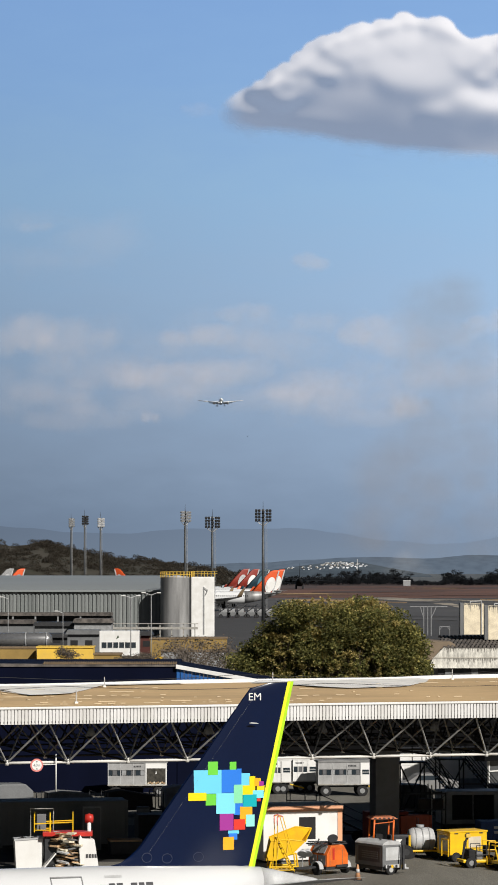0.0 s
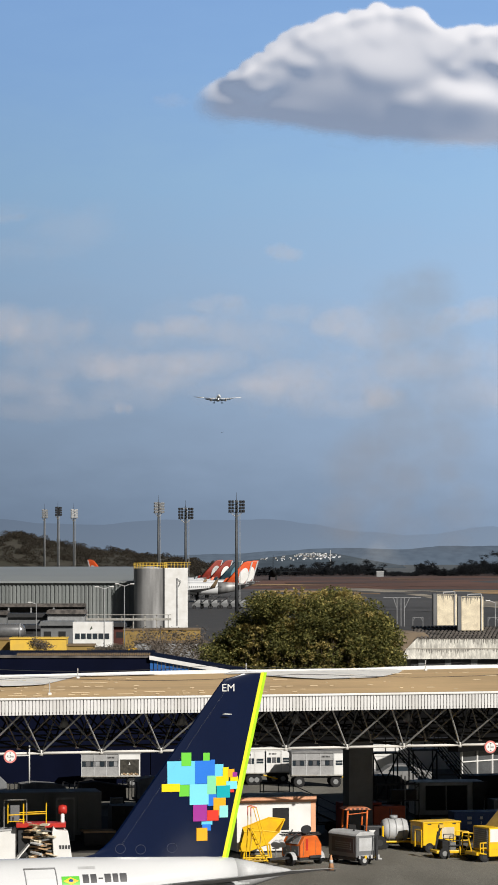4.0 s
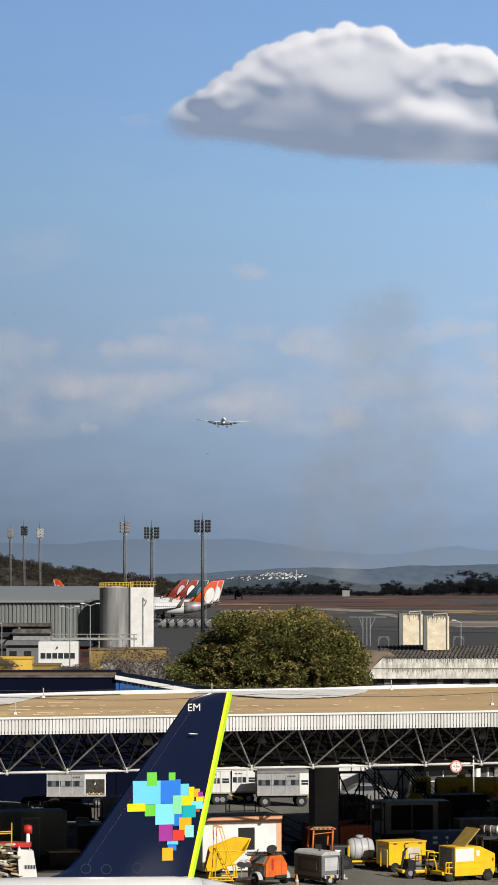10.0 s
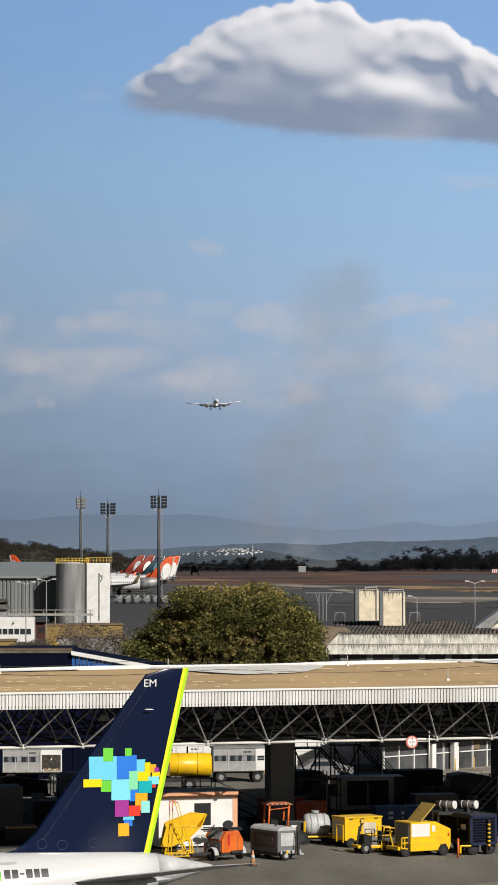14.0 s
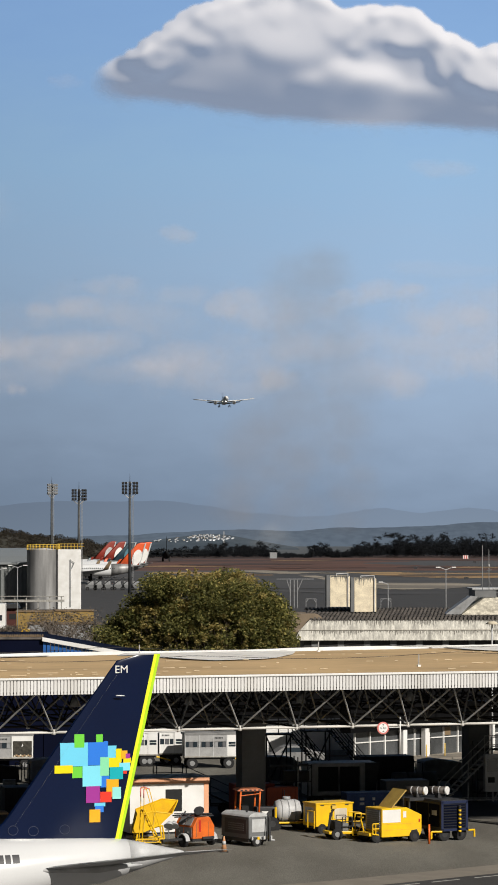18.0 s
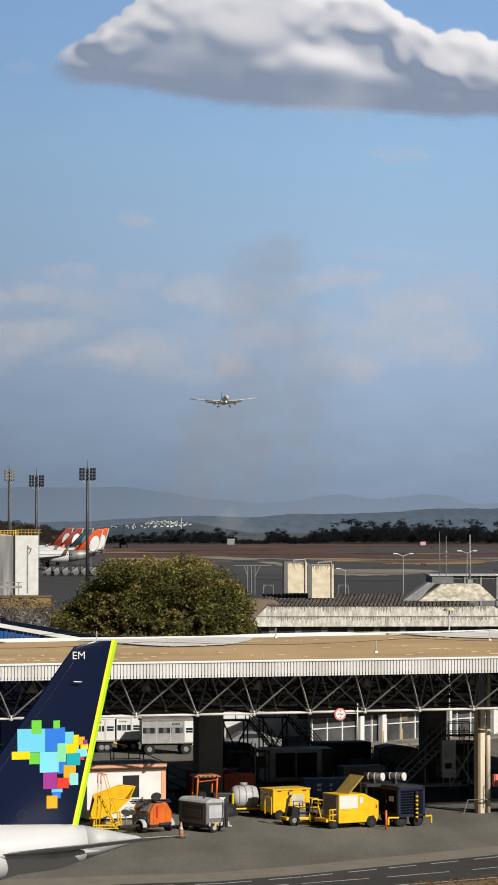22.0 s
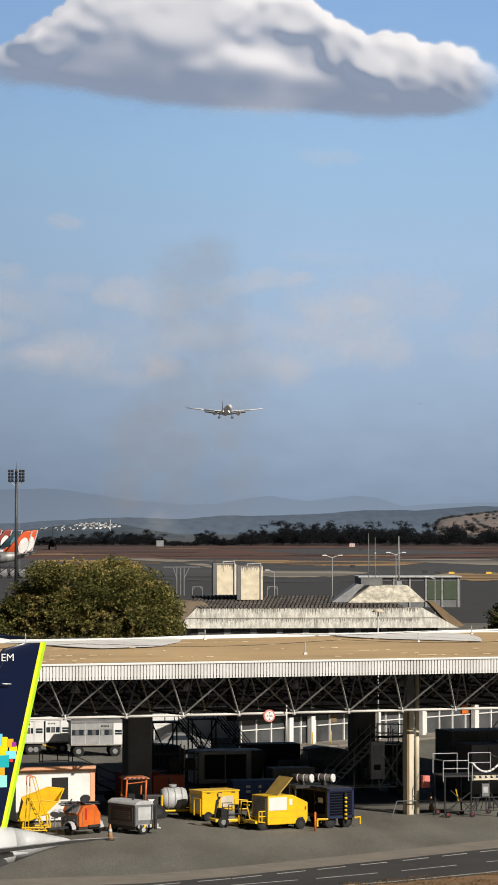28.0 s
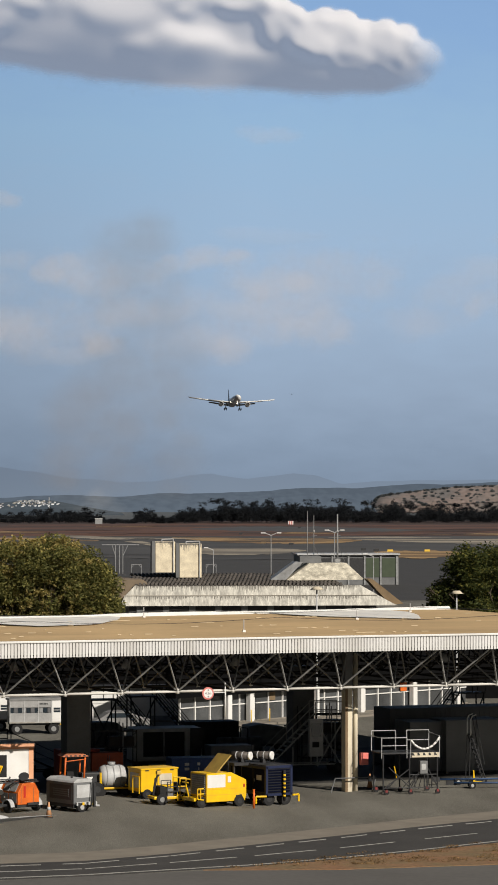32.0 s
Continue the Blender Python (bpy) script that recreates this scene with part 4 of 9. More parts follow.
def on_fin(name, x0, z0, x1, z1, material, lift=0.006, parent=None):
    bm = bmesh.new()
    nx, nz = 3, 3
    g = [[bm.verts.new((x0 + (x1 - x0) * i / nx, -fin_half(x0 + (x1 - x0) * i / nx, z0 + (z1 - z0) * j / nz) - lift, z0 + (z1 - z0) * j / nz)) for i in range(nx + 1)] for j in range(nz + 1)]
    for j in range(nz):
        for i in range(nx):
            bm.faces.new((g[j][i], g[j][i + 1], g[j + 1][i + 1], g[j + 1][i]))
    return part(name, bm, material, fin if parent is None else parent)


def strip_on_fin(name, off0, off1, material, lift):
    bm = bmesh.new()
    for side in (-1, 1):
        g = []
        for i in range(25):
            z = 5.02 + 6.04 * i / 24
            te = 0.16 + 1.27 * (z - 5.06) / 5.99
            g.append([bm.verts.new((te - o, side * (fin_half(te - o, z) + lift), z)) for o in (off0, off1)])
        for a, b in zip(g, g[1:]):
            bm.faces.new((a[0], a[1], b[1], b[0]) if side > 0 else (a[1], a[0], b[0], b[1]))
    part(name, bm, material, fin)


strip_on_fin("trailing_edge_yellow", 0.17, 0.055, YELLOWGREEN, 0.008)
strip_on_fin("trailing_edge_green", 0.06, -0.03, LIME, 0.012)
blocks = {
    "sky": ((0.16, 0.62, 0.85), [(158, 349, 253, 430), (320, 362, 352, 420), (276, 543, 314, 570)]),
    "leaf": ((0.16, 0.62, 0.06), [(206, 320, 240, 366), (281, 322, 304, 363), (198, 431, 240, 470)]),
    "royal": ((0.03, 0.2, 0.75), [(253, 349, 322, 428), (307, 346, 322, 360), (297, 464, 328, 505), (278, 568, 308, 590)]),
    "lemon": ((0.85, 0.68, 0.01), [(138, 426, 200, 453), (326, 404, 368, 437), (350, 373, 370, 420), (376, 405, 403, 424)]),
    "ice": ((0.22, 0.72, 0.88), [(234, 429, 300, 500), (362, 422, 400, 449)]),
    "mint": ((0.25, 0.72, 0.42), [(295, 401, 326, 465)]),
    "amber": ((0.85, 0.42, 0.02), [(368, 380, 390, 408), (317, 477, 360, 538), (258, 580, 296, 624)]),
    "plum": ((0.35, 0.04, 0.3), [(384, 391, 400, 407), (246, 500, 294, 557)]),
    "teal": ((0.01, 0.42, 0.48), [(328, 436, 375, 478)]),
    "scarlet": ((0.75, 0.05, 0.03), [(376, 450, 389, 460), (295, 520, 335, 556)]),
    "aqua": ((0.3, 0.75, 0.72), [(338, 505, 368, 546)]),
}
lift = 0.006
for key, (col, rects) in blocks.items():
    pm = mat("tail_" + key, col, 0.3, vary=0.03, scale=0.5)
    for a, b, c, d in rects:
        lift += 0.0012
        on_fin("colour_block", (a / 1.96 + 262 - 441) * AY / 5603, 15 - (1120 + d / 1.96 + 63 - 995) * AY / 5603, (c / 1.96 + 262 - 441) * AY / 5603, 15 - (1120 + b / 1.96 + 63 - 995) * AY / 5603, pm, lift)


def text(name, body, size, material, parent, at, extrude=0.002):
    cu = bpy.data.curves.new(name, "FONT")
    cu.body, cu.size, cu.align_x, cu.align_y, cu.extrude = body, size, "CENTER", "CENTER", extrude
    tmp = bpy.data.objects.new(name, cu)
    scene.collection.objects.link(tmp)
    me = bpy.data.meshes.new_from_object(tmp.evaluated_get(bpy.context.evaluated_depsgraph_get()))
    bpy.data.objects.remove(tmp)
    me.materials.clear()
    me.materials.append(material)
    ob = new(name, me)
    ob.parent = parent
    ob.matrix_basis = at
    return ob


text("letters", "EM", 0.35, WHITE, fin, pose(0.17, -fin_half(0.2, 10.57) - 0.01, 10.56, 90, 0, 0))
part("fin_lamp", loft([(-0.06, 9.72, 0.01, 0.01), (0.03, 9.72, 0.035, 0.022), (0.13, 9.715, 0.04, 0.02), (0.24, 9.71, 0.01, 0.01)], 10), WHITE, fin, at=pose(0, -0.24, 0))
# row of rivets behind the front edge, round access panels at the root
bm = bmesh.new()
for i in range(95):
    f = i / 94
    x, z = -3.55 + 3.5 * f + 0.28, 5.6 + 5.1 * f
    tube(bm, (x, -fin_half(x, z) - 0.012, z), (x, -fin_half(x, z), z), 0.007, seg=5)
part("rivet_row", bm, GREY, fin)
# pale tip piece stands in for the highlight on the fin's corner
part("tip_highlight", loft([(0.05, 11.02, 0.01, 0.01), (0.3, 11.05, 0.05, 0.05), (0.95, 11.06, 0.07, 0.04), (1.35, 11.05, 0.02, 0.02)], 12), LIGHTGREY, fin, "pale tip piece that imitates the corner's highlight")
PANELLINE = mat("panel_line", (0.05, 0.06, 0.1), 0.5, vary=0.05)
for x, z in ((-3.35, 5.42), (-2.7, 5.38), (-1.68, 5.4)):
    bm = bmesh.new()
    for i in range(24):
        a, b = 2 * math.pi * i / 24, 2 * math.pi * (i + 1) / 24
        tube(bm, (x + 0.16 * math.cos(a), -fin_half(x, z) - 0.006, z + 0.15 * math.sin(a)), (x + 0.16 * math.cos(b), -fin_half(x, z) - 0.006, z + 0.15 * math.sin(b)), 0.009, seg=4)
    part("access_panel", bm, PANELLINE, fin)


RINGS = [(-9.0, 3.5, 1.5, 1.67), (-7.0, 3.62, 1.46, 1.56), (-5.0, 3.88, 1.33, 1.3), (-3.2, 4.12, 1.14, 1.04), (-1.8, 4.3, 0.96, 0.82)]


def side_y(z, x=-9):
    """Near side of the fuselage at a height and a station."""
    zc, ry, rz = (between([(r_[0], r_[k]) for r_ in RINGS], x) for k in (1, 2, 3))
    return -ry * math.sqrt(max(0.0, 1 - ((z - zc) / rz) ** 2))


def on_side(name, x0, x1, z0, z1, material, lift=0.012, parent=None):
    bm = bmesh.new()
    n = 5
    rows_ = [(z0 + (z1 - z0) * j / n) for j in range(n + 1)]
    g = [[bm.verts.new((x, side_y(z, x) - lift, z)) for x in (x0, x1)] for z in rows_]
    for a, b in zip(g, g[1:]):
        bm.faces.new((a[0], a[1], b[1], b[0]))
    return part(name, bm, material, fus if parent is None else parent)


# registration, shown as plain bars of its size; flag; service door
INK = mat("marking_ink", (0.05, 0.05, 0.055), 0.5, vary=0.05)
xr = (-4.35 - 0.42)
for i, w in enumerate((0.19, 0.19, 0.14, 0.2, 0.17, 0.22)):
    on_side("registration_bar", xr, xr + w, *((4.46, 4.72) if i != 2 else (4.57, 4.61)), INK, 0.016)
    xr += w + 0.06
on_side("type_bar", (-4.44 - 0.42), (-3.89 - 0.42), 4.88, 4.95, LIGHTGREY, 0.016)
on_side("flag_field", (-5.02 - 0.42), (-4.46 - 0.42), 4.4, 4.68, mat("flag_green", (0.1, 0.5, 0.03), 0.4, vary=0.03), 0.016)
bm = bmesh.new()
xa, xb = (-4.99 - 0.42), (-4.49 - 0.42)
vs = [bm.verts.new((x, side_y(z, x) - 0.026, z)) for x, z in ((xa, 4.54), ((xa + xb) / 2, 4.43), (xb, 4.54), ((xa + xb) / 2, 4.65))]
bm.faces.new(vs)
part("flag_diamond", bm, YELLOW, fus)
part("flag_disc", tubem(((xa + xb) / 2, side_y(4.54, xa) - 0.034, 4.54), ((xa + xb) / 2, side_y(4.54, xa), 4.54), 0.07, seg=16), BLUE, fus)
door = on_side("service_door", (-6.10 - 0.42), (-5.21 - 0.42), 3.4, 4.93, PLANE_WHITE, 0.01)
bm = bmesh.new()
x0, x1 = (-6.14 - 0.42), (-5.17 - 0.42)
for z in [4.93 - 1.5 * i / 8 for i in range(9)]:
    for x in (x0, x1):
        tube(bm, (x, side_y(z, x) - 0.006, z), (x, side_y(z - 0.19, x) - 0.006, z - 0.19), 0.022, seg=5)
tube(bm, (x0, side_y(4.9, x0) - 0.006, 4.93), (x1, side_y(4.9, x1) - 0.006, 4.93), 0.03, seg=5)
part("door_seal", bm, GREY, door)
for x, y in ((-18, -2.2), (-18, 2.2), (-33, 0)):
    g = part("landing_gear", tubem((x, y * 0.75, 2.2), (x, y, 0.45), 0.12), STEEL, AIR)
    bm = bmesh.new()
    for o in (-0.3, 0.3):
        tube(bm, (x, y + o - 0.15, 0.5), (x, y + o + 0.15, 0.5), 0.5 if x > -30 else 0.5, seg=20)
    part("wheel_pair", bm, BLACK, g)
# ---- canopy ----
CAN = thing("canopy", 0, 153.3, 0, 16.5, "long flat-roofed steel space-frame canopy over parked ground equipment", "canopy")
S0, BAY, DEEP, ZB, ZT = -8.98, 2.945, 2.4, 5.49, 7.42
I0, I1 = -4, 17
FRONT = -2.4
S_LEFT, S_RIGHT = S0 + (I0 - 0.5) * BAY, S0 + (I1 + 0.5) * BAY


def back(s):
    return 24.3 + 0.18 * s


def node_s(i):
    """Where truss node i stands; two wider bays make up an expansion joint."""
    return S0 + i * BAY + 0.6 * min(1.0, max(0.0, (i - 2) / 3))


bm = bmesh.new()
nx, ny = 48, 14
g = []
for i in range(nx + 1):
    s = S_LEFT + (S_RIGHT - S_LEFT) * i / nx
    g.append([bm.verts.new((s, FRONT + (back(s) - FRONT) * j / ny, 8.16 + 0.05 * noise.noise(Vector((s * 0.12, j * 0.35, 2))))) for j in range(ny + 1)])
for a, b in zip(g, g[1:]):
    for j in range(ny):
        bm.faces.new((a[j], b[j], b[j + 1], a[j + 1])).smooth = True
low = [[bm.verts.new((v.co.x, v.co.y, 7.96)) for v in (col[0], col[-1])] for col in g]
for k in range(nx):
    bm.faces.new((low[k][0], low[k + 1][0], low[k + 1][1], low[k][1])).normal_flip()
roof = part("roof_deck", bm, ROOFING, CAN, "tan membrane roofing with pale worn seams")
# worn seams: dashes of pale membrane
SEAM = mat("pale_seam", (0.6, 0.5, 0.34), 0.8, vary=0.1, scale=1)
rng = random.Random(31)
bm = bmesh.new()
for line in (0.12, 0.2, 0.33, 0.46, 0.62, 0.78):
    s = S_LEFT
    while s < S_RIGHT:
        n_ = FRONT + (back(s) - FRONT) * line + rng.uniform(-0.06, 0.06)
        w = rng.uniform(0.1, 0.45) if rng.random() < 0.85 else rng.uniform(0.6, 1.4)
        worn = 1.0 if s < 2 else 0.45
        t_ = rng.uniform(0.02, 0.05) * (3.5 if s < 0 and rng.random() < 0.2 else 1)
        if rng.random() < 0.6 * worn:
            box(bm, s, s + w, n_, n_ + t_ * 2, 8.2, 8.225)
        s += w + rng.uniform(0.2, 0.9)
tagged(part("roof_seams", bm, SEAM, roof), kind="stuff")
# pale membrane laid over the back of the roof, in sheets with white lapped seams
PALE = mat("pale_membrane", (0.85, 0.83, 0.79), 0.7, vary=0.06, scale=0.4, second=(0.72, 0.7, 0.66), mix=0.4)
MEMBRANE = [(-8.4, 11.8), (-6.1, 11.1), (-3.8, 6.4), (-1.8, 1.6), (7.6, 0.9), (9.7, 11.2), (13.7, 10.5), (17.0, 5.4), (18.9, 0.9), (28.4, 0.9), (30.1, 7.6), (33.5, 13.5), (36.2, 7.8), (38.5, 1.0)]
for k in range(56):
    a = MEMBRANE[0][0] + (MEMBRANE[-1][0] - MEMBRANE[0][0]) * k / 56
    b = a + (MEMBRANE[-1][0] - MEMBRANE[0][0]) / 56
    wa, wb_ = between(MEMBRANE, a), between(MEMBRANE, b)
    if min(wa, wb_) < 1.2 or a < S_LEFT:
        continue
    bm = bmesh.new()
    v = [bm.verts.new(p) for p in ((a, back(a) - wa, 8.214), (b, back(b) - wb_, 8.214), (b, back(b) - 0.19, 8.214), (a, back(a) - 0.19, 8.214))]
    bm.faces.new(v)
    sh = part("membrane_sheet", bm, PALE, roof, "pale grey roofing membrane")
    if k % 3 == 0:
        bm = bmesh.new()
        v = [bm.verts.new(p) for p in ((a + 0.02, back(a) - wa, 8.219), (a + 0.2, back(a) - wa, 8.219), (a - 0.9, back(a) - 0.2, 8.219), (a - 1.08, back(a) - 0.2, 8.219))]
        bm.faces.new(v)
        part("lapped_seam", bm, WHITE, sh)
# white flashing at the back and along the front
for i in range(24):
    a, b = S_LEFT + (S_RIGHT - S_LEFT) * i / 24, S_LEFT + (S_RIGHT - S_LEFT) * (i + 1) / 24 - 0.006
    bm = bmesh.new()
    ha, hb = (0.13 + 0.03 * math.sin(q * 0.35) for q in (a, b))
    v = [bm.verts.new(p) for p in ((a, back(a) - 0.2, 8.15), (b, back(b) - 0.2, 8.15), (b, back(b), 8.2 + hb), (a, back(a), 8.2 + ha), (a, back(a) + 0.15, 8.1), (b, back(b) + 0.15, 8.1))]
    bm.faces.new((v[0], v[1], v[2], v[3]))
    bm.faces.new((v[3], v[2], v[5], v[4]))
    part("parapet_flashing", bm, WHITE, CAN)
part("front_gutter", boxm(S_LEFT, S_RIGHT, FRONT - 0.14, FRONT + 0.1, 8.13, 8.23, bev=0.02), WHITE, CAN)
# ribbed fascia sheets, one for each bay
bm = bmesh.new()
ribs = 18
y = 0.0
pts = []
for i in range(ribs):
    x = BAY * i / ribs
    p = BAY / ribs
    pts += [(x, 0.0), (x + 0.7 * p, 0.0), (x + 0.74 * p, 0.07), (x + 0.96 * p, 0.07)]
pts.append((BAY - 0.012, 0.0))
va = [bm.verts.new((x, q, 0)) for x, q in pts]
vb = [bm.verts.new((x, q, 0.74)) for x, q in pts]
for i in range(len(pts) - 1):
    bm.faces.new((va[i], va[i + 1], vb[i + 1], vb[i]))
sheet_mesh = mesh_of(bm, "fascia_sheet", FASCIA)
for i in range(I0, I1 + 1):
    share("fascia_sheet", sheet_mesh, CAN, pose(S0 + (i - 0.5) * BAY, FRONT - 0.08, 7.42))
part("fascia_backing", boxm(S_LEFT, S_RIGHT, FRONT + 0.03, FRONT + 0.1, 7.44, 8.12), DARKGREY, CAN)


def bar_mesh(length, r, name, material=FRAME_GREY):
    return mesh_of(tube(bmesh.new(), (0, 0, 0), (length, 0, 0), r, seg=6), name, material)


diag = math.sqrt((BAY / 2) ** 2 + DEEP ** 2 + (ZT - ZB + 0.1) ** 2)
# rows behind the front use tones darkened for the shade under the deck
M_DIAG, M_LONG, M_DEEP = bar_mesh(diag, 0.046, "diagonal_bar"), bar_mesh(BAY, 0.058, "chord_bar", SHADED_BAR), bar_mesh(2 * DEEP, 0.05, "cross_bar", SHADED_BAR)
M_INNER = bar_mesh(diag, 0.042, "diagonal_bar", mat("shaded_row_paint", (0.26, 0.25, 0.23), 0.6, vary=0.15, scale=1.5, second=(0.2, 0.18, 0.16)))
WHITEBAR = mat("white_chord", (0.72, 0.7, 0.66), 0.5, vary=0.08, scale=1)
M_FRONT = mesh_of(tube(bmesh.new(), (0, 0, 0), (BAY, 0, 0), 0.066, seg=8), "front_chord_bar", WHITEBAR)
M_NODE = mesh_of(tube(tube(bmesh.new(), (0, 0, -0.11), (0, 0, 0.11), 0.1, seg=8), (0, 0, 0.1), (0, 0, 0.14), 0.05, seg=8), "node", WHITEBAR)
rest = bmesh.new()
count = 0


def along(p, q):
    d = Vector(q) - Vector(p)
    return Matrix.Translation(p) @ d.to_track_quat("X", "Z").to_matrix().to_4x4()


def stretched(p, q, length):
    return along(p, q) @ Matrix.Diagonal(((Vector(q) - Vector(p)).length / length, 1, 1, 1))


for j in range(0, 6):
    for i in range(I0, I1 + 1):
        n_ = j * 2 * DEEP
        if n_ > back(S0 + i * BAY) - 1.5:
            continue
        p = (node_s(i), n_, ZB)
        tops = [((p[0] + node_s(i + a)) / 2, n_ + b * DEEP, ZT + 0.1) for a in (-1, 1) for b in (-1, 1)]
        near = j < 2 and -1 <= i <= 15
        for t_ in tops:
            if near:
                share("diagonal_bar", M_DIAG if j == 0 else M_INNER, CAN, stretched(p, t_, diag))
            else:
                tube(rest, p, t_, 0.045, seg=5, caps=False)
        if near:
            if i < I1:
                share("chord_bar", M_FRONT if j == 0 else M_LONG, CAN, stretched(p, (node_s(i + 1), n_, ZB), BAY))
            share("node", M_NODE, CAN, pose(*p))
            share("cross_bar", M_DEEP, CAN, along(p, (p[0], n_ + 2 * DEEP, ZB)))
        else:
            tube(rest, p, (node_s(i + 1), n_, ZB), 0.045, seg=5, caps=False)
            tube(rest, p, (p[0], n_ + 2 * DEEP, ZB), 0.055, seg=5, caps=False)
        tube(rest, tops[0], ((node_s(i) + node_s(i + 1)) / 2, tops[0][1], ZT + 0.1), 0.05, seg=5, caps=False)
        tube(rest, tops[0], (tops[0][0], tops[0][1] + 2 * DEEP, ZT + 0.1), 0.05, seg=5, caps=False)
tagged(part("truss_grid", rest, SHADED_BAR, CAN, "grey steel bars of the roof frame"), kind="stuff")
# purlins and lamps under the deck
bm = bmesh.new()
for j in range(9):
    box(bm, S_LEFT, S_RIGHT, FRONT + 0.5 + 2.9 * j, FRONT + 0.62 + 2.9 * j, 7.75, 7.95)
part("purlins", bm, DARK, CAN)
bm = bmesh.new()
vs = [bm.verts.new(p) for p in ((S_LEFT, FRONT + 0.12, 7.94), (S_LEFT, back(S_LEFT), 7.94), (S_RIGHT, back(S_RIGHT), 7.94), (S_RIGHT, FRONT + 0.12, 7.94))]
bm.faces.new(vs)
# shade under the roof is put into this sheet's dark colour
part("deck_underside", bm, DARK, CAN, "steel decking darkened for the shade under the roof")
for i in range(7):
    lamp = part("high_bay_lamp", tubem((0, 0, 0), (0, 0, 0.45), 0.26, 0.1, seg=14), GREY, CAN, at=pose(S0 + (2 * i + 0.6) * BAY, 2.6, 6.55))
    part("lamp_rod", tubem((0, 0, 0.45), (0, 0, 1.4), 0.025, seg=6), DARK, lamp)


def pillar(s, n_, twin=True, label="cream concrete pillar"):
    p = part("pillar", boxm(s - 0.2, s + 0.2, n_ - 0.2, n_ + 0.3, 0, ZB, bev=0.03), CREAM, CAN, label)
    # dark strip paints the pillar's shaded left side on its front
    part("shade_strip", boxm(s - 0.2, s - 0.06, n_ - 0.212, n_ - 0.2, 0, ZB), BROWN, p, "dark strip for the pillar's shaded left side")
    if twin:
        part("downpipe", tubem((s + 0.5, n_ + 0.1, 0), (s + 0.5, n_ + 0.1, 7.5), 0.12, seg=12), CREAM, CAN)
        part("pillar_head", boxm(s - 0.2, s + 0.2, n_ - 0.2, n_ + 0.2, ZB, 7.95), DARKGREY, p)
    return p


pillar(22.35, 2.05)
pillar(S0 + 17 * BAY, 0.0)
for s, n_ in ((10.2, 9.6), (27, 19.2)):
    part("pillar", boxm(s - 0.65, s + 0.65, n_ - 0.5, n_ + 0.5, 0, ZB + 0.05, bev=0.02), DARKGREY, CAN, "dark grey clad pillar")
# posts and wires on the roof
for s, n_, h in ((S0 + 0.3 * BAY, 2.0, 0.6), (8.2, 23, 0.6), (17.8, 5.0, 0.6), (-2.0, 21, 0.5), (30, 18, 0.5), (38, 28, 0.5), (20, 26, 0.55)):
    pst = part("roof_post", tubem((s, n_, 8.16), (s, n_, 8.2 + h), 0.028, seg=6), LIGHTGREY, CAN)
    part("post_base", boxm(s - 0.08, s + 0.08, n_ - 0.08, n_ + 0.08, 8.16, 8.26), WHITE, pst)
for n_, z in ((5.0, 8.9), (20.5, 8.8)):
    bm = bmesh.new()
    for i in range(40):
        a, b = S_LEFT + (S_RIGHT - S_LEFT) * i / 40, S_LEFT + (S_RIGHT - S_LEFT) * (i + 1) / 40
        sag = lambda q: z - 0.25 * math.sin(math.pi * ((q - S_LEFT) % 14) / 14)
        tube(bm, (a, n_, sag(a)), (b, n_, sag(b)), 0.012, seg=4, caps=False)
    part("roof_wire", bm, DARK, CAN)


SIGNRED = mat("faded_sign_red", (0.7, 0.22, 0.2), 0.5)


def height_sign(s):
    """Round clearance sign on a post beside the canopy's edge."""
    g_ = part("sign_post", tubem((s + 0.95, -0.22, 4.1), (s + 0.95, -0.22, 5.9), 0.035, seg=8), WHITE, CAN)
    arm = part("sign_arm", tubem((s + 0.95, -0.22, 5.4), (s, -0.22, 5.4), 0.02, seg=6), WHITE, g_)
    d = part("clearance_sign", tubem((s, -0.3, 5.38), (s, -0.26, 5.38), 0.31, seg=32), SIGNRED, CAN, "round white clearance sign with red rim")
    part("sign_face", tubem((s, -0.312, 5.38), (s, -0.29, 5.38), 0.235, seg=32), WHITE, d)
    text("sign_text", "4.3m", 0.17, INK, d, pose(s, -0.32, 5.38, 90, 0, 0))
    for o in (-1, 1):
        bm = bmesh.new()
        v = [bm.verts.new((s + a, -0.322, 5.38 + o * b)) for a, b in ((-0.05, 0.19), (0.05, 0.19), (0, 0.12))]
        bm.faces.new(v)
        part("sign_arrow", bm, INK, d)


# dark sheet that paints the canopy's shade on the floor
SHADED_FLOOR = mat("shaded_floor", (0.055, 0.052, 0.048), 0.8, vary=0.2, scale=0.4)
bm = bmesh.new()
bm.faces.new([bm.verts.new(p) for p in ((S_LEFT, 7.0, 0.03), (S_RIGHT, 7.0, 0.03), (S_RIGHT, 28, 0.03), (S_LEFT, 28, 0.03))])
part("store_floor", bm, SHADED_FLOOR, CAN, "floor sheet darkened for the canopy's shade")
height_sign(-10.55)
height_sign(13.75)
# ---- road in front of the apron ----
road_far = [(1.08, 130.23), (2.47, 130.70), (5.98, 131.38), (9.67, 133.75), (13.58, 136.89), (17.70, 140.19), (22.08, 143.93), (26.07, 146.89), (29.82, 149.76)]
road_near = [(1.04, 125.04), (2.37, 125.29), (5.74, 126.09), (9.22, 127.48), (12.79, 128.91), (16.54, 130.99), (20.53, 133.79), (24.27, 136.77), (27.81, 139.70)]


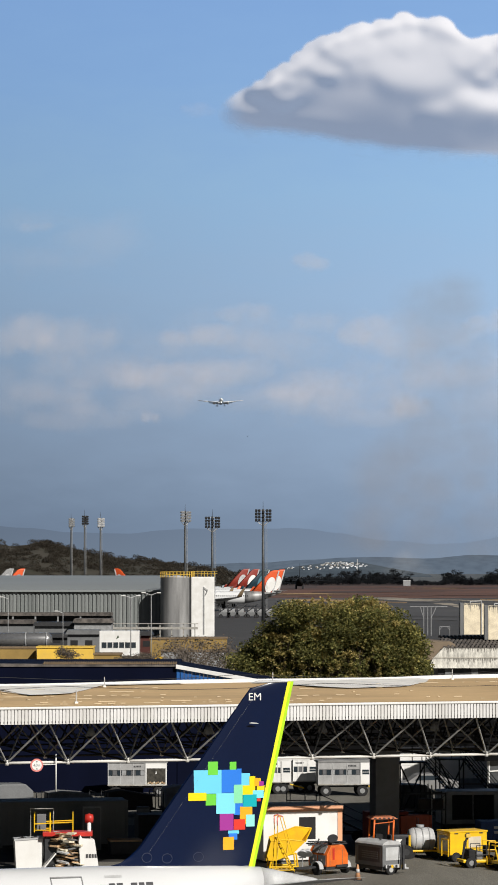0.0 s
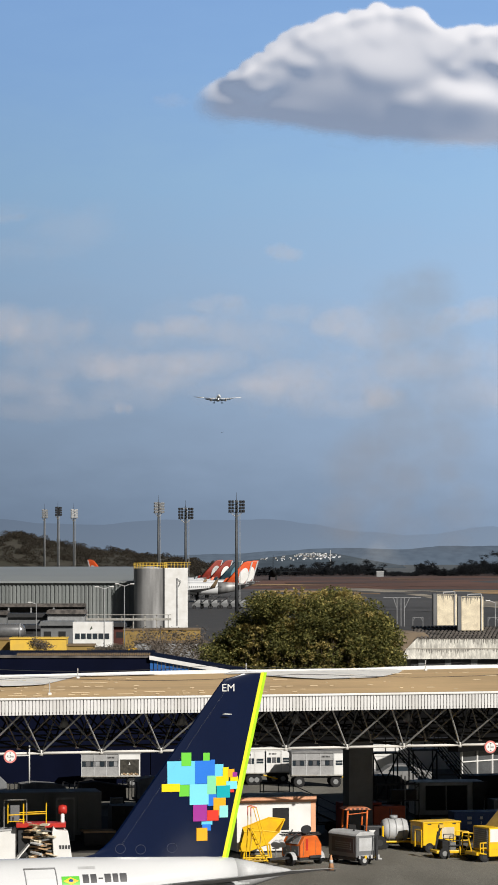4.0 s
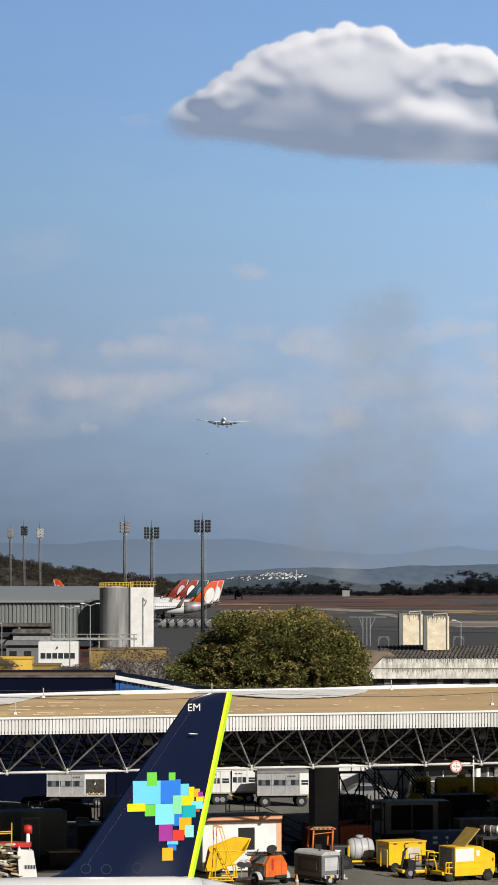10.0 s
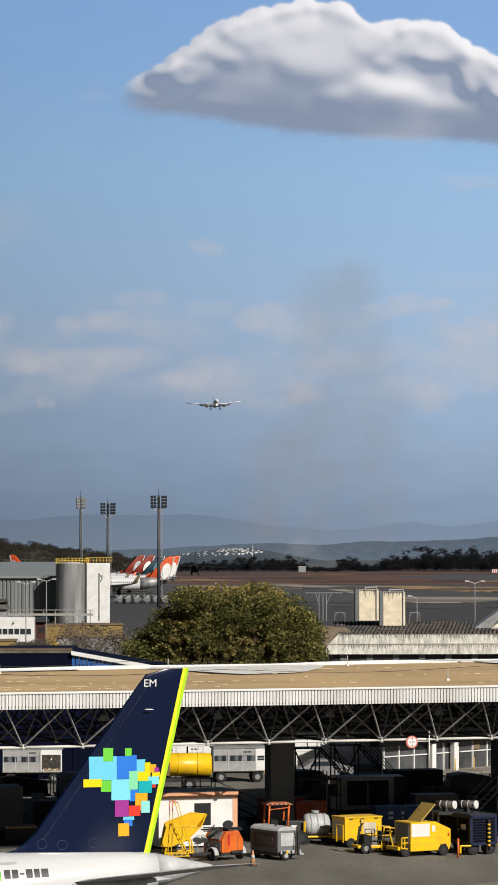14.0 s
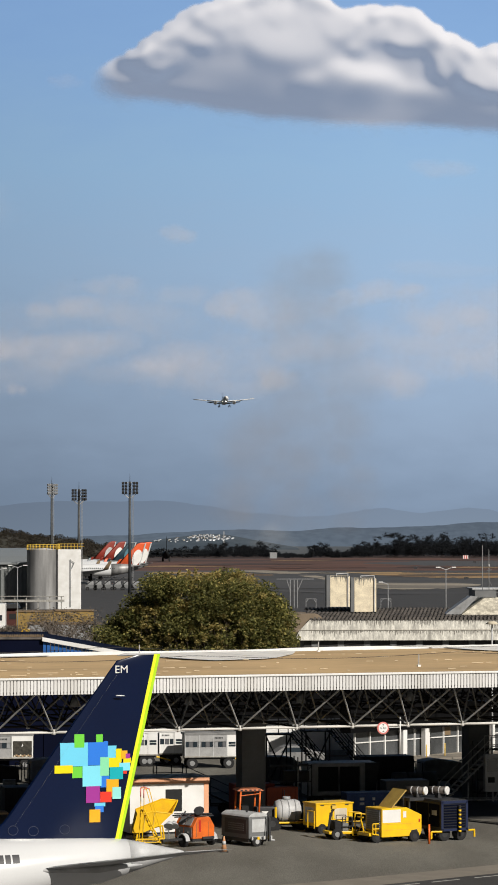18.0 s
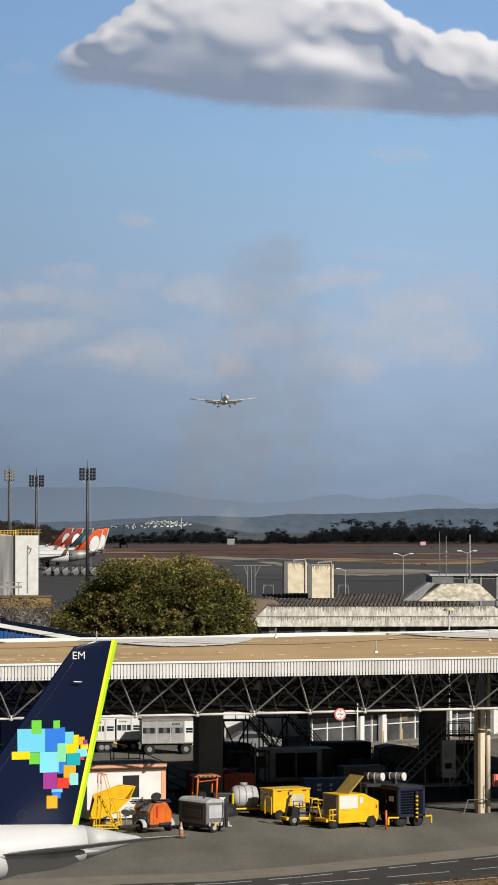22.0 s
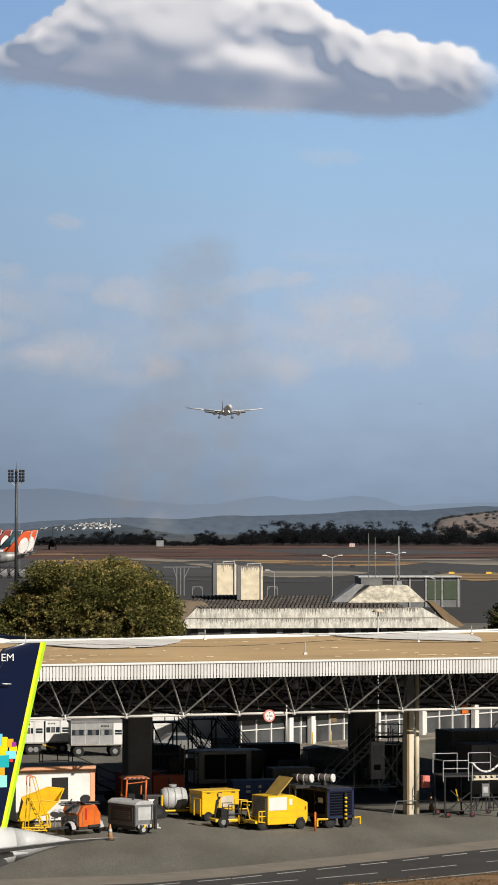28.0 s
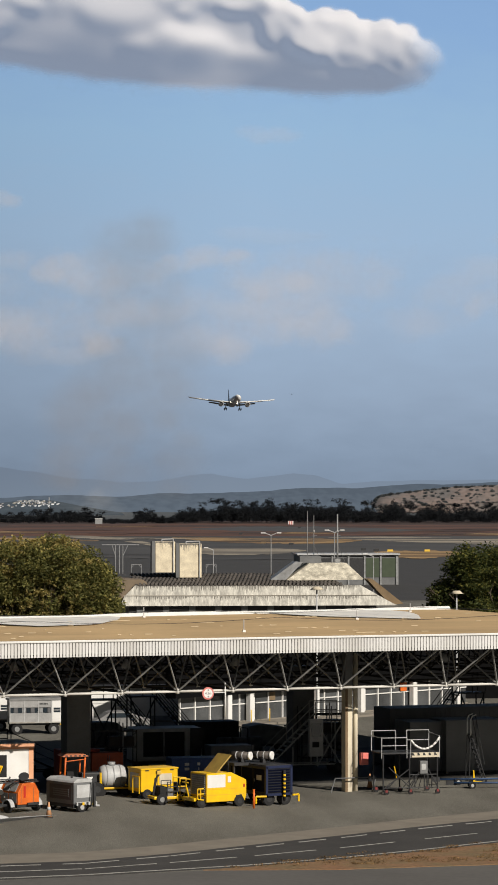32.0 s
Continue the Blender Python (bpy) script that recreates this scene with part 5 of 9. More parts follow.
def extend(line, left):
    (x0, y0), (x1, y1) = line[0], line[2]
    return [(left, y0 + (left - x0) * (y1 - y0) / (x1 - x0))] + line


road_far, road_near = extend(road_far, -60), extend(road_near, -60)
ROAD = sheet("road", road_near + road_far[::-1], 0.045, ASPHALT, "dark asphalt service road with white lines", "road", thick=0.03)


def offset_line(line, d):
    return [(x, y + d) for x, y in line]


sheet("kerb_strip", offset_line(road_far, 0.0) + offset_line(road_far, 3.4)[::-1], 0.032, KERB, "pale concrete gutter strip beside the road", "kerb", thick=0.02)


def marks(line, d, width, dash, gap, name, label):
    """Painted dashes that follow a line; gap 0 paints it whole."""
    run, k = 0.0, 0
    for (xa, ya), (xb, yb) in zip(line, line[1:]):
        L = math.hypot(xb - xa, yb - ya)
        a = 0.0
        while a < L:
            b = min(L, a + (dash if gap else L))
            if b - a > 0.3:
                p, q = (xa + (xb - xa) * a / L, ya + (yb - ya) * a / L + d), (xa + (xb - xa) * b / L, ya + (yb - ya) * b / L + d)
                bm = bmesh.new()
                v = [bm.verts.new((x, y, 0.05)) for x, y in ((p[0], p[1]), (q[0], q[1]), (q[0], q[1] + width), (p[0], p[1] + width))]
                bm.faces.new(v)
                part(name, bm, MARK, ROAD)
            a += dash + gap if gap else L


marks(road_far, -1.0, 0.24, 1.7, 0.9, "edge_dash", "")
mid = [(0.5 * (a[0] + b[0]), 0.45 * a[1] + 0.55 * b[1]) for a, b in zip(road_far, road_near)]
marks(mid, 0, 0.2, 3.4, 3.6, "centre_dash", "")
marks(road_near, 0.3, 0.25, 1, 0, "edge_line", "")
# verge: dry grass and red earth, then the next stand
near2 = [(10.61, 127.73), (12.65, 127.54), (16.08, 127.40), (19.65, 128.05), (22.81, 128.55), (25.69, 129.08)]
sheet("verge", near2 + [(27.76, 139.47), (24.23, 136.55), (20.49, 133.58), (16.51, 130.78), (12.77, 128.71)], 0.05, DIRT, "strip of red earth and dry grass", "verge", thick=0.03)
r = np.random.default_rng(12)
tufts = []
for k in range(900):
    x, y = 11 + 22 * r.random(), 127.5 + 16 * r.random()
    if noise.noise(Vector((x * 0.5, y * 0.35, 4))) > -0.12:
        tufts.append((x, y, 0.06, 0.5, 0.05))
DRYLEAF = leaf_mat("dry_blades", (0.12, 0.08, 0.04), (0.34, 0.21, 0.1), 0.2)
tufts = [q for q in tufts if between([(11, 128.1), (24, 129.9), (34, 131)], q[0]) < q[1] < between([(11, 128.7), (24, 137.2), (34, 144)], q[0])]
tagged(leaves("dry_grass_tufts", tufts, 9000, 0.045, DRYLEAF, 13, hollow=0.0), "dry brown grass tufts on the verge", "grass", kind="stuff")
sheet("stand_pavement", [(-60, 60), (60, 60)] + [(60, 131), (22.78, 128.35), (16.06, 127.21), (10.59, 127.54), (2.36, 124.92), (-60, 112)], 0.042, mat("stand_concrete", (0.12, 0.115, 0.11), 0.9, vary=0.08, scale=0.2, fine=3), "grey aircraft stand pavement", "pavement", thick=0.02)
# ---- ground equipment ----
def rails(name, runs, r, material, parent, seg=6):
    bm = bmesh.new()
    for run in runs:
        for a, b in zip(run, run[1:]):
            tube(bm, a, b, r, seg=seg)
    return part(name, bm, material, parent)


def stairs(parent, x0, z0, x1, z1, y0, y1, steps, material, rail=0.9):
    """A flight from (x0, z0) to (x1, z1) with stringers, treads and handrails."""
    for y in (y0, y1):
        part("stringer", tubem((x0, y, z0), (x1, y, z1), 0.05, seg=6), material, parent)
        rails("handrail", [[(x0, y, z0), (x0, y, z0 + rail), (x1, y, z1 + rail), (x1, y, z1)], [((x0 + x1) / 2, y, (z0 + z1) / 2), ((x0 + x1) / 2, y, (z0 + z1) / 2 + rail)], [(x0, y, z0 + rail / 2), (x1, y, z1 + rail / 2)]], 0.025, material, parent)
    for i in range(steps):
        f = (i + 0.5) / steps
        x, z = x0 + (x1 - x0) * f, z0 + (z1 - z0) * f
        part("tread", boxm(x - 0.13, x + 0.13, y0, y1, z - 0.02, z + 0.02), material, parent)


def power_unit_open():
    g = thing("ground_power_unit", 12.91, 153.58, 0, 27, "bright yellow ground power unit with its lid open", "power unit", "ground power units")
    L, W, H = 2.3, 1.5, 1.68
    body = part("body", prismm([(0, 0.28), (0, H), (1.45, H), (L, 1.3), (L, 0.5), (2.2, 0.28)], 0, W, bev=0.03), YELLOW, g)
    part("lid", prismm([(0.62, H), (0.68, H - 0.02), (1.52, H + 0.82), (1.47, H + 0.86)], 0.12, 1.32), mat("lid_gold", (0.42, 0.29, 0.08), 0.45, vary=0.1, second=(0.3, 0.2, 0.06)), g, "raised dull gold lid")
    part("lid_prop", tubem((1.35, 0.2, H), (1.4, 0.2, H + 0.75), 0.02, seg=6), DARK, g)
    part("label_panel", boxm(0.05, 1.08, -0.014, 0.0, 0.98, 1.6), WHITE, body, "sun-bleached white label panel")
    part("label_panel", boxm(1.22, 1.4, -0.014, 0.0, 1.2, 1.5), WHITE, body)
    for z in (0.62, 0.9):
        part("hinge_line", boxm(0.05, 2.2, -0.012, 0.0, z, z + 0.012), OCHRE, body)
    part("grille", boxm(-0.016, 0.0, 0.12, W - 0.12, 0.62, 1.6), TARP, body, "grey louvred end")
    for i in range(9):
        part("louvre", boxm(-0.04, -0.01, 0.15, W - 0.15, 0.68 + 0.1 * i, 0.73 + 0.1 * i), GREY, body)
    part("wheel_arch", prismm([(1.62, 0.28), (1.7, 0.56), (2.02, 0.6), (2.16, 0.28)], -0.012, 0.0), DARK, body)
    part("tail_lamp", boxm(2.12, 2.2, -0.02, 0.0, 0.95, 1.1), RED, body)
    for x, y in ((1.86, 0.02), (-0.15, 0.25), (1.86, W - 0.05), (-0.15, W - 0.2)):
        wheel(g, x, y, 0.28, 0.2, rim=DARK)
    rails("towbar", [[(-0.05, W / 2, 0.35), (-0.5, W / 2, 0.35), (-0.75, W / 2, 1.25)], [(-0.75, W / 2 - 0.25, 1.25), (-0.75, W / 2 + 0.25, 1.25)], [(-0.3, W / 2 - 0.4, 0.5), (-0.3, W / 2 + 0.3, 0.5)]], 0.035, YELLOW, g)
    rails("front_cage", [[(-0.1, 0.1, 0.4), (-0.45, 0.1, 0.45), (-0.45, 0.1, 0.95), (-0.1, 0.1, 0.95)], [(-0.45, 0.1, 0.7), (-0.1, 0.1, 0.7)], [(-0.28, 0.1, 0.42), (-0.28, 0.1, 0.95)]], 0.03, YELLOW, g)
    part("bonnet", boxm(-0.6, 0, 0.2, W - 0.2, 0.35, 0.5), YELLOW, g)


def power_unit_closed():
    g = thing("ground_power_unit", 10.02, 158.40, 0, 24, "yellow boxy ground power unit on wheels", "power unit", "ground power units")
    W, H = 1.4, 1.52
    body = part("body", boxm(0, 2.1, 0, W, 0.36, H, bev=0.05), YELLOW, g)
    part("roof_rim", boxm(-0.03, 2.13, -0.03, W + 0.03, H - 0.05, H + 0.02, bev=0.01), YELLOW, body)
    part("panel", boxm(1.05, 1.75, -0.012, 0.0, 0.72, 1.25), CREAM, body, "pale peeling label panel")
    for x in (0.35, 1.0, 1.75):
        part("vent", boxm(x - 0.1, x + 0.1, -0.014, 0.0, 1.4, 1.45), DARK, body)
    part("door_seam", boxm(0.92, 0.94, -0.01, 0.0, 0.4, 1.38), DARK, body)
    part("end_panel", boxm(-0.012, 0.0, 0.25, 1.15, 0.55, 1.3), LIGHTGREY, body, "dusty white end panel")
    part("chassis", boxm(0.1, 2.0, 0.1, W - 0.1, 0.25, 0.38), DARK, g)
    for x, y in ((0.35, 0.05), (1.75, 0.05), (0.35, W - 0.05), (1.75, W - 0.05)):
        wheel(g, x, y, 0.25, 0.18, rim=DARK)
    rails("side_rack", [[(-0.15, -0.1, 0.3), (-0.15, -0.1, 1.15)], [(-0.15, 0.6, 0.3), (-0.15, 0.6, 1.15)], [(-0.15, -0.1, 1.15), (-0.15, 0.6, 1.15)]], 0.03, YELLOW, g)


def small_tractor():
    g = thing("baggage_tractor", 10.18, 155.17, 0, 14, "small yellow tow tractor with an open rail cage", "tractor")
    part("chassis", boxm(0.3, 2.2, 0.0, 1.1, 0.28, 0.42, bev=0.03), YELLOW, g)
    part("bonnet", boxm(0.62, 1.0, 0.1, 1.0, 0.42, 0.9, bev=0.05), BLACK, g)
    part("engine_cover", boxm(0.75, 1.35, 0.15, 0.95, 0.4, 0.8, bev=0.04), DARKGREY, g)
    part("seat", boxm(1.25, 1.6, 0.3, 0.8, 0.5, 0.65), BLACK, g)
    part("seat_back", boxm(1.56, 1.64, 0.3, 0.8, 0.65, 1.05), BLACK, g)
    for y in (0.05, 1.05):
        rails("cage", [[(1.0, y, 0.4), (1.0, y, 1.12), (1.5, y, 1.12), (1.5, y, 0.4)], [(1.0, y, 0.9), (1.5, y, 0.9)], [(1.0, y, 0.66), (1.5, y, 0.66)]], 0.022, DARK, g)
        rails("rear_cage", [[(1.65, y, 0.35), (1.65, y, 1.28), (2.3, y, 1.22), (2.3, y, 0.35)], [(1.65, y, 0.8), (2.3, y, 0.8)], [(1.97, y, 0.4), (1.97, y, 1.2)]], 0.028, YELLOW, g)
    rails("step_frame", [[(1.5, -0.1, 0.2), (2.35, -0.1, 0.2)], [(1.5, -0.1, 0.2), (1.5, 0.0, 0.6)], [(2.35, -0.1, 0.2), (2.35, 0.0, 0.9)], [(1.75, -0.1, 0.2), (1.85, -0.1, 0.62), (2.2, -0.1, 0.62)]], 0.025, YELLOW, g)
    rails("lever", [[(0.35, 0.2, 0.7), (0.55, 0.2, 1.55)], [(0.45, 0.3, 1.2), (0.7, 0.3, 1.62)], [(0.3, 0.15, 0.5), (0.42, 0.15, 1.35)]], 0.05, DARK, g)
    part("mast_head", boxm(0.48, 0.72, 0.1, 0.35, 1.5, 1.68, bev=0.03), OCHRE, g)
    for x, y in ((0.7, 0.0), (0.7, 1.1), (2.0, 1.1), (2.0, 0.0)):
        wheel(g, x, y, 0.28, 0.2, rim=GREY)


NAVYBLUE = mat("navy_frame", (0.012, 0.02, 0.06), 0.45, vary=0.1)


def air_start_unit():
    g = thing("air_start_unit", 15.87, 154.23, 0, 27, "dark navy air start unit with two white silencers on top", "air start unit")
    body = part("body", boxm(0, 1.55, 0, 3.4, 0.5, 1.95, bev=0.05), mat("navy_machine", (0.007, 0.009, 0.016), 0.5, vary=0.15, scale=2), g)
    part("frame", boxm(0.0, 1.55, -0.03, 0.02, 0.5, 0.62), NAVYBLUE, body)
    part("frame_post", boxm(1.43, 1.55, -0.03, 0.06, 0.5, 1.95), NAVYBLUE, body)
    part("frame_post", boxm(0.0, 0.12, -0.03, 0.06, 0.5, 1.95), NAVYBLUE, body)
    part("frame_top", boxm(0.0, 1.55, -0.03, 0.06, 1.84, 1.97), NAVYBLUE, body)
    for i in range(9):
        part("louvre", boxm(0.16, 1.38, -0.04, 0.0, 0.68 + 0.13 * i, 0.74 + 0.13 * i), NAVYSHEET, body)
    for y in (0.15, 1.2, 2.25):
        part("side_door", boxm(-0.02, 0.0, y, y + 0.95, 0.7, 1.8, bev=0.008), NAVYSHEET, body)
        part("door_latch", boxm(-0.035, -0.02, y + 0.8, y + 0.88, 1.15, 1.3), DARKGREY, body)
    part("rating_sign", boxm(-0.024, -0.02, 0.35, 0.8, 1.25, 1.5), LIGHTGREY, body, "small pale rating sign")
    part("top_cover", boxm(0.05, 1.5, 0.05, 3.3, 1.95, 2.0), DARK, body)
    for x, y in ((-0.1, 2.1), (0.9, 1.7)):
        sil = part("silencer", tubem((x - 0.28, y + 0.45, 2.36), (x + 0.24, y - 0.36, 2.36), 0.19, seg=20), mat("brown_silencer", (0.1, 0.085, 0.075), 0.6, vary=0.2), g, "brown silencer with a white end")
        part("end_cap", tubem((x + 0.23, y - 0.35, 2.36), (x + 0.3, y - 0.46, 2.36), 0.205, seg=20), WHITE, sil)
        for q in (-0.5, 0.2):
            part("clamp_band", tubem((x + 0.26 * q, y - 0.4 * q, 2.36), (x + 0.26 * q + 0.03, y - 0.4 * q - 0.05, 2.36), 0.2, seg=20), LIGHTGREY, sil)
        part("saddle", boxm(x - 0.1, x + 0.1, y - 0.2, y + 0.1, 2.0, 2.24), DARK, sil)
    part("roof_extension", boxm(-0.8, 0.05, 1.6, 2.6, 1.9, 2.04), DARK, g)
    part("roof_post", boxm(-0.78, -0.7, 1.7, 1.8, 0.0, 1.92), DARK, g)
    striped = part("hose_boom", tubem((1.0, -0.14, 0.25), (1.0, -0.14, 1.75), 0.07, seg=10), BLACK, g, "black and yellow striped boom")
    for i in range(6):
        part("stripe", tubem((1.0, -0.14, 0.45 + 0.2 * i), (1.0, -0.14, 0.54 + 0.2 * i), 0.076, seg=10), YELLOW, striped)
    for pts_ in ([(0.0, -0.08, 0.5), (-0.5, 0.1, 0.5), (-0.5, 0.1, 0.15)], [(1.55, -0.05, 0.5), (2.0, 0.1, 0.5), (2.0, 0.1, 0.15)]):
        part("bumper", path_tube(pts_, 0.05), YELLOW, g)
    for x, y in ((0.3, 0.3), (1.25, 0.3), (0.3, 2.9), (1.25, 2.9)):
        wheel(g, x, y, 0.34, 0.34, rim=DARK)


def grey_unit():
    g = thing("ground_power_unit", 6.39, 151.95, 0, 33, "weathered grey ground power unit with a sloping hood", "power unit", "ground power units")
    L, W = 1.15, 2.3
    # body and end door are darkened for shade, side panel lightened for sun
    body = part("body", boxm(0, L, 0, W, 0.4, 1.42, bev=0.04), DARKGREY, g)
    part("hood", prismm([(-0.02, 1.42), (0.05, 1.52), (0.25, 1.62), (0.95, 1.6), (L + 0.02, 1.42)], -0.02, W + 0.02, bev=0.03), LIGHTGREY, g, "sloping pale hood")
    part("side_panel", boxm(0.18, 1.1, -0.014, 0, 0.7, 1.32), LIGHTGREY, body, "side panel lightened for its sunlit face")
    part("dark_edge", boxm(0.02, 0.16, -0.012, 0, 0.45, 1.36), DARKGREY, body)
    part("end_door", boxm(-0.014, 0, 0.2, 2.0, 0.6, 1.3), mat("shaded_end_grey", (0.07, 0.07, 0.073), 0.6), body)
    for z in (0.75, 0.85, 0.95, 1.05):
        part("louvre", boxm(-0.03, -0.012, 0.4, 1.7, z, z + 0.05), DARKGREY, body)
    part("exhaust_cap", tubem((0.3, 0.6, 1.6), (0.3, 0.6, 1.7), 0.05, seg=8), DARK, body)
    part("tow_mast", boxm(1.02, 1.12, -0.25, -0.14, 0.25, 1.4), DARK, g)
    part("tow_handle", tubem((0.92, -0.2, 0.3), (0.98, -0.2, 1.5), 0.035, seg=6), DARK, g)
    bump = part("bumper", boxm(0.1, 1.3, -0.12, -0.02, 0.34, 0.5), LIGHTGREY, g)
    for i in range(4):
        part("hazard_stripe", boxm(0.18 + 0.24 * i, 0.3 + 0.24 * i, -0.135, -0.12, 0.35, 0.49), YELLOW if i % 2 else DARK, bump)
    for x, y in ((0.42, -0.02), (0.95, 0.5), (0.2, 2.1), (0.95, 2.1)):
        wheel(g, x, y, 0.25, 0.2, rim=LIGHTGREY)
    part("chassis", boxm(0.05, 1.1, 0.1, W - 0.1, 0.22, 0.41), DARK, g)
    part("tow_arm", tubem((1.15, 0.4, 0.3), (1.6, 0.1, 0.25), 0.05), LIGHTGREY, g)


def light_tower():
    g = thing("lighting_trailer", 3.72, 151.75, 0, 38, "orange lighting tower trailer with its mast folded", "trailer")
    body = part("body", prismm([(0, 0.42), (0, 1.0), (0.28, 1.42), (1.05, 1.42), (1.32, 1.0), (1.32, 0.42)], 0, 1.4, bev=0.03), ORANGE, g)
    # grey doors and slope panels paint the shaded left side of the orange body
    for y in (0.12, 0.75):
        part("side_door", boxm(-0.016, 0.0, y, y + 0.54, 0.5, 0.96), DARKGREY, body, "side door greyed for the shaded left side")
        part("latch", boxm(-0.03, -0.016, y + 0.24, y + 0.3, 0.7, 0.78), STEEL, body)
    for y in (0.2, 0.7):
        part("roof_panel", prismm([(0.02, 1.05), (0.25, 1.4), (0.22, 1.42), (-0.02, 1.06)], y, y + 0.42), TARP, body, "slope panel greyed for the shaded left side")
    part("panel", boxm(0.35, 0.47, -0.014, 0, 0.75, 1.3), RED, g)
    for x in (0.18, 0.95):
        part("panel_seam", boxm(x, x + 0.02, -0.01, 0, 0.5, 1.2), BROWN, g)
    part("tail_bar", boxm(0.55, 1.25, -0.08, 0, 0.38, 0.5), DARK, g)
    rails("folded_mast", [[(-0.9, 0.3, 1.5), (1.5, 0.3, 1.45)], [(-0.9, 0.45, 1.56), (1.5, 0.45, 1.5)], [(-0.3, 0.4, 1.5), (-0.15, 0.4, 1.75)], [(0.55, 0.4, 1.5), (0.7, 0.4, 1.8)], [(-0.9, 0.3, 1.66), (1.4, 0.3, 1.54)], [(-0.6, 0.3, 1.5), (-0.4, 0.3, 1.66), (-0.1, 0.3, 1.5), (0.15, 0.3, 1.62), (0.4, 0.3, 1.48), (0.7, 0.3, 1.58)]], 0.035, DARK, g)
    for x in (-1.25, -0.95, 0.6):
        part("floodlight", tubem((x, 0.25, 1.3 if x < 0 else 1.6), (x - 0.12, 0.15, 1.1 if x < 0 else 1.75), 0.07, 0.26, seg=14), LIGHTGREY if x < 0 else DARK, g)
    part("drawbar", boxm(-1.5, 0.0, 0.45, 0.65, 0.35, 0.45), DARK, g)
    rails("stand", [[(-1.1, 0.5, 0.4), (-1.1, 0.5, 1.15)], [(-1.3, 0.5, 0.9), (-0.9, 0.5, 0.9)]], 0.03, GREY, g)
    guard = [(0.36 * math.cos(math.pi * i / 8), 0.32 + 0.36 * math.sin(math.pi * i / 8)) for i in range(9)] + [(0.32 * math.cos(math.pi * i / 8), 0.32 + 0.32 * math.sin(math.pi * i / 8)) for i in range(8, -1, -1)]
    for x in (-0.2, 1.52):
        part("mudguard", prismm(guard, -0.12, 0.12), LIGHTGREY, g, at=pose(x, 0.5, 0, 0, 0, 90))
        wheel(g, 0, 0, 0.3, 0.18, rim=DARK).matrix_basis = pose(x, 0.5, 0.3, 0, 0, 90)
    part("axle_frame", boxm(0.0, 1.3, 0.05, 1.35, 0.28, 0.43), DARK, g)


def tank_trailer():
    g = thing("water_trailer", 8.00, 160.26, 0, 10, "white plastic water tank on a yellow trailer frame", "trailer")
    part("tank", loft([(0.15, 0.95, 0.3, 0.3), (0.22, 0.95, 0.5, 0.5), (0.4, 0.95, 0.58, 0.58), (1.25, 0.95, 0.58, 0.58), (1.45, 0.95, 0.5, 0.5), (1.52, 0.95, 0.3, 0.3)], 24), LIGHTGREY, g, at=pose(0, 0.62, 0))
    part("filler_cap", tubem((0.8, 0.62, 1.5), (0.8, 0.62, 1.68), 0.2, seg=16), GREY, g)
    for i in range(3):
        part("strap", tubem((0.45 + 0.35 * i, 0.62, 0.95), (0.5 + 0.35 * i, 0.62, 0.95), 0.595, seg=24), GREY, g)
    rails("frame", [[(-0.1, 0, 0.4), (1.7, 0, 0.4), (1.9, 0, 0.75)], [(-0.1, 1.25, 0.4), (1.7, 1.25, 0.4)], [(0.1, 0, 0.4), (0.1, 0, 1.2)], [(-0.1, 0, 0.4), (-0.1, 1.25, 0.4)], [(1.7, 0, 0.4), (1.7, 1.25, 0.4)], [(-0.1, 0, 0.3), (-0.7, 0.6, 0.45)]], 0.055, YELLOW, g)
    for x, y in ((0.15, 0.1), (1.45, 0.1), (0.15, 1.2), (1.45, 1.2)):
        wheel(g, x, y, 0.26, 0.16, rim=DARK)
    rails("red_towbar", [[(1.8, 0.4, 0.3), (2.6, 0.2, 0.75)], [(1.8, 0.8, 0.3), (2.6, 0.2, 0.75)]], 0.06, RED, g)


def orange_tractor():
    g = thing("farm_tractor", 6.24, 159.69, 0, 10, "dark tractor with an orange roll-over canopy", "tractor")
    part("bonnet", boxm(0.95, 2.0, 0.45, 1.05, 0.6, 1.2, bev=0.06), DARK, g)
    part("cab_floor", boxm(0, 1.0, 0.2, 1.3, 0.5, 0.75), DARK, g)
    part("seat", boxm(0.25, 0.6, 0.5, 1.0, 0.75, 1.25), BLACK, g)
    can = part("sunshade", prismm([(-0.08, 2.05), (0.1, 2.16), (1.1, 2.16), (1.3, 2.05), (1.2, 2.04), (0.0, 2.04)], 0.1, 1.4), mat("faded_roof_orange", (0.6, 0.2, 0.09), 0.6, vary=0.15, second=(0.35, 0.14, 0.08)), g, "faded orange slotted roof")
    for i in range(5):
        part("slot", boxm(0.08 + 0.23 * i, 0.2 + 0.23 * i, 0.09, 0.11, 2.06, 2.12), DARK, can)
    for x, y in ((0.12, 0.2), (1.12, 0.2), (0.12, 1.3), (1.12, 1.3)):
        part("canopy_post", tubem((x - 0.08, y, 0.7), (x, y, 2.06), 0.05, seg=8), ORANGE, g)
    part("post_brace", tubem((0.1, 0.2, 1.8), (1.1, 0.2, 1.9), 0.025, seg=6), ORANGE, g)
    part("warning_triangle", prismm([(1.15, 1.02), (1.5, 1.02), (1.32, 0.8)], 0.0, 0.03), WHITE, g)
    for x, y, rr_ in ((0.35, 0.05, 0.55), (0.35, 1.5, 0.55), (1.75, 0.3, 0.36), (1.75, 1.3, 0.36)):
        wheel(g, x, y, rr_, 0.3, rim=DARK)


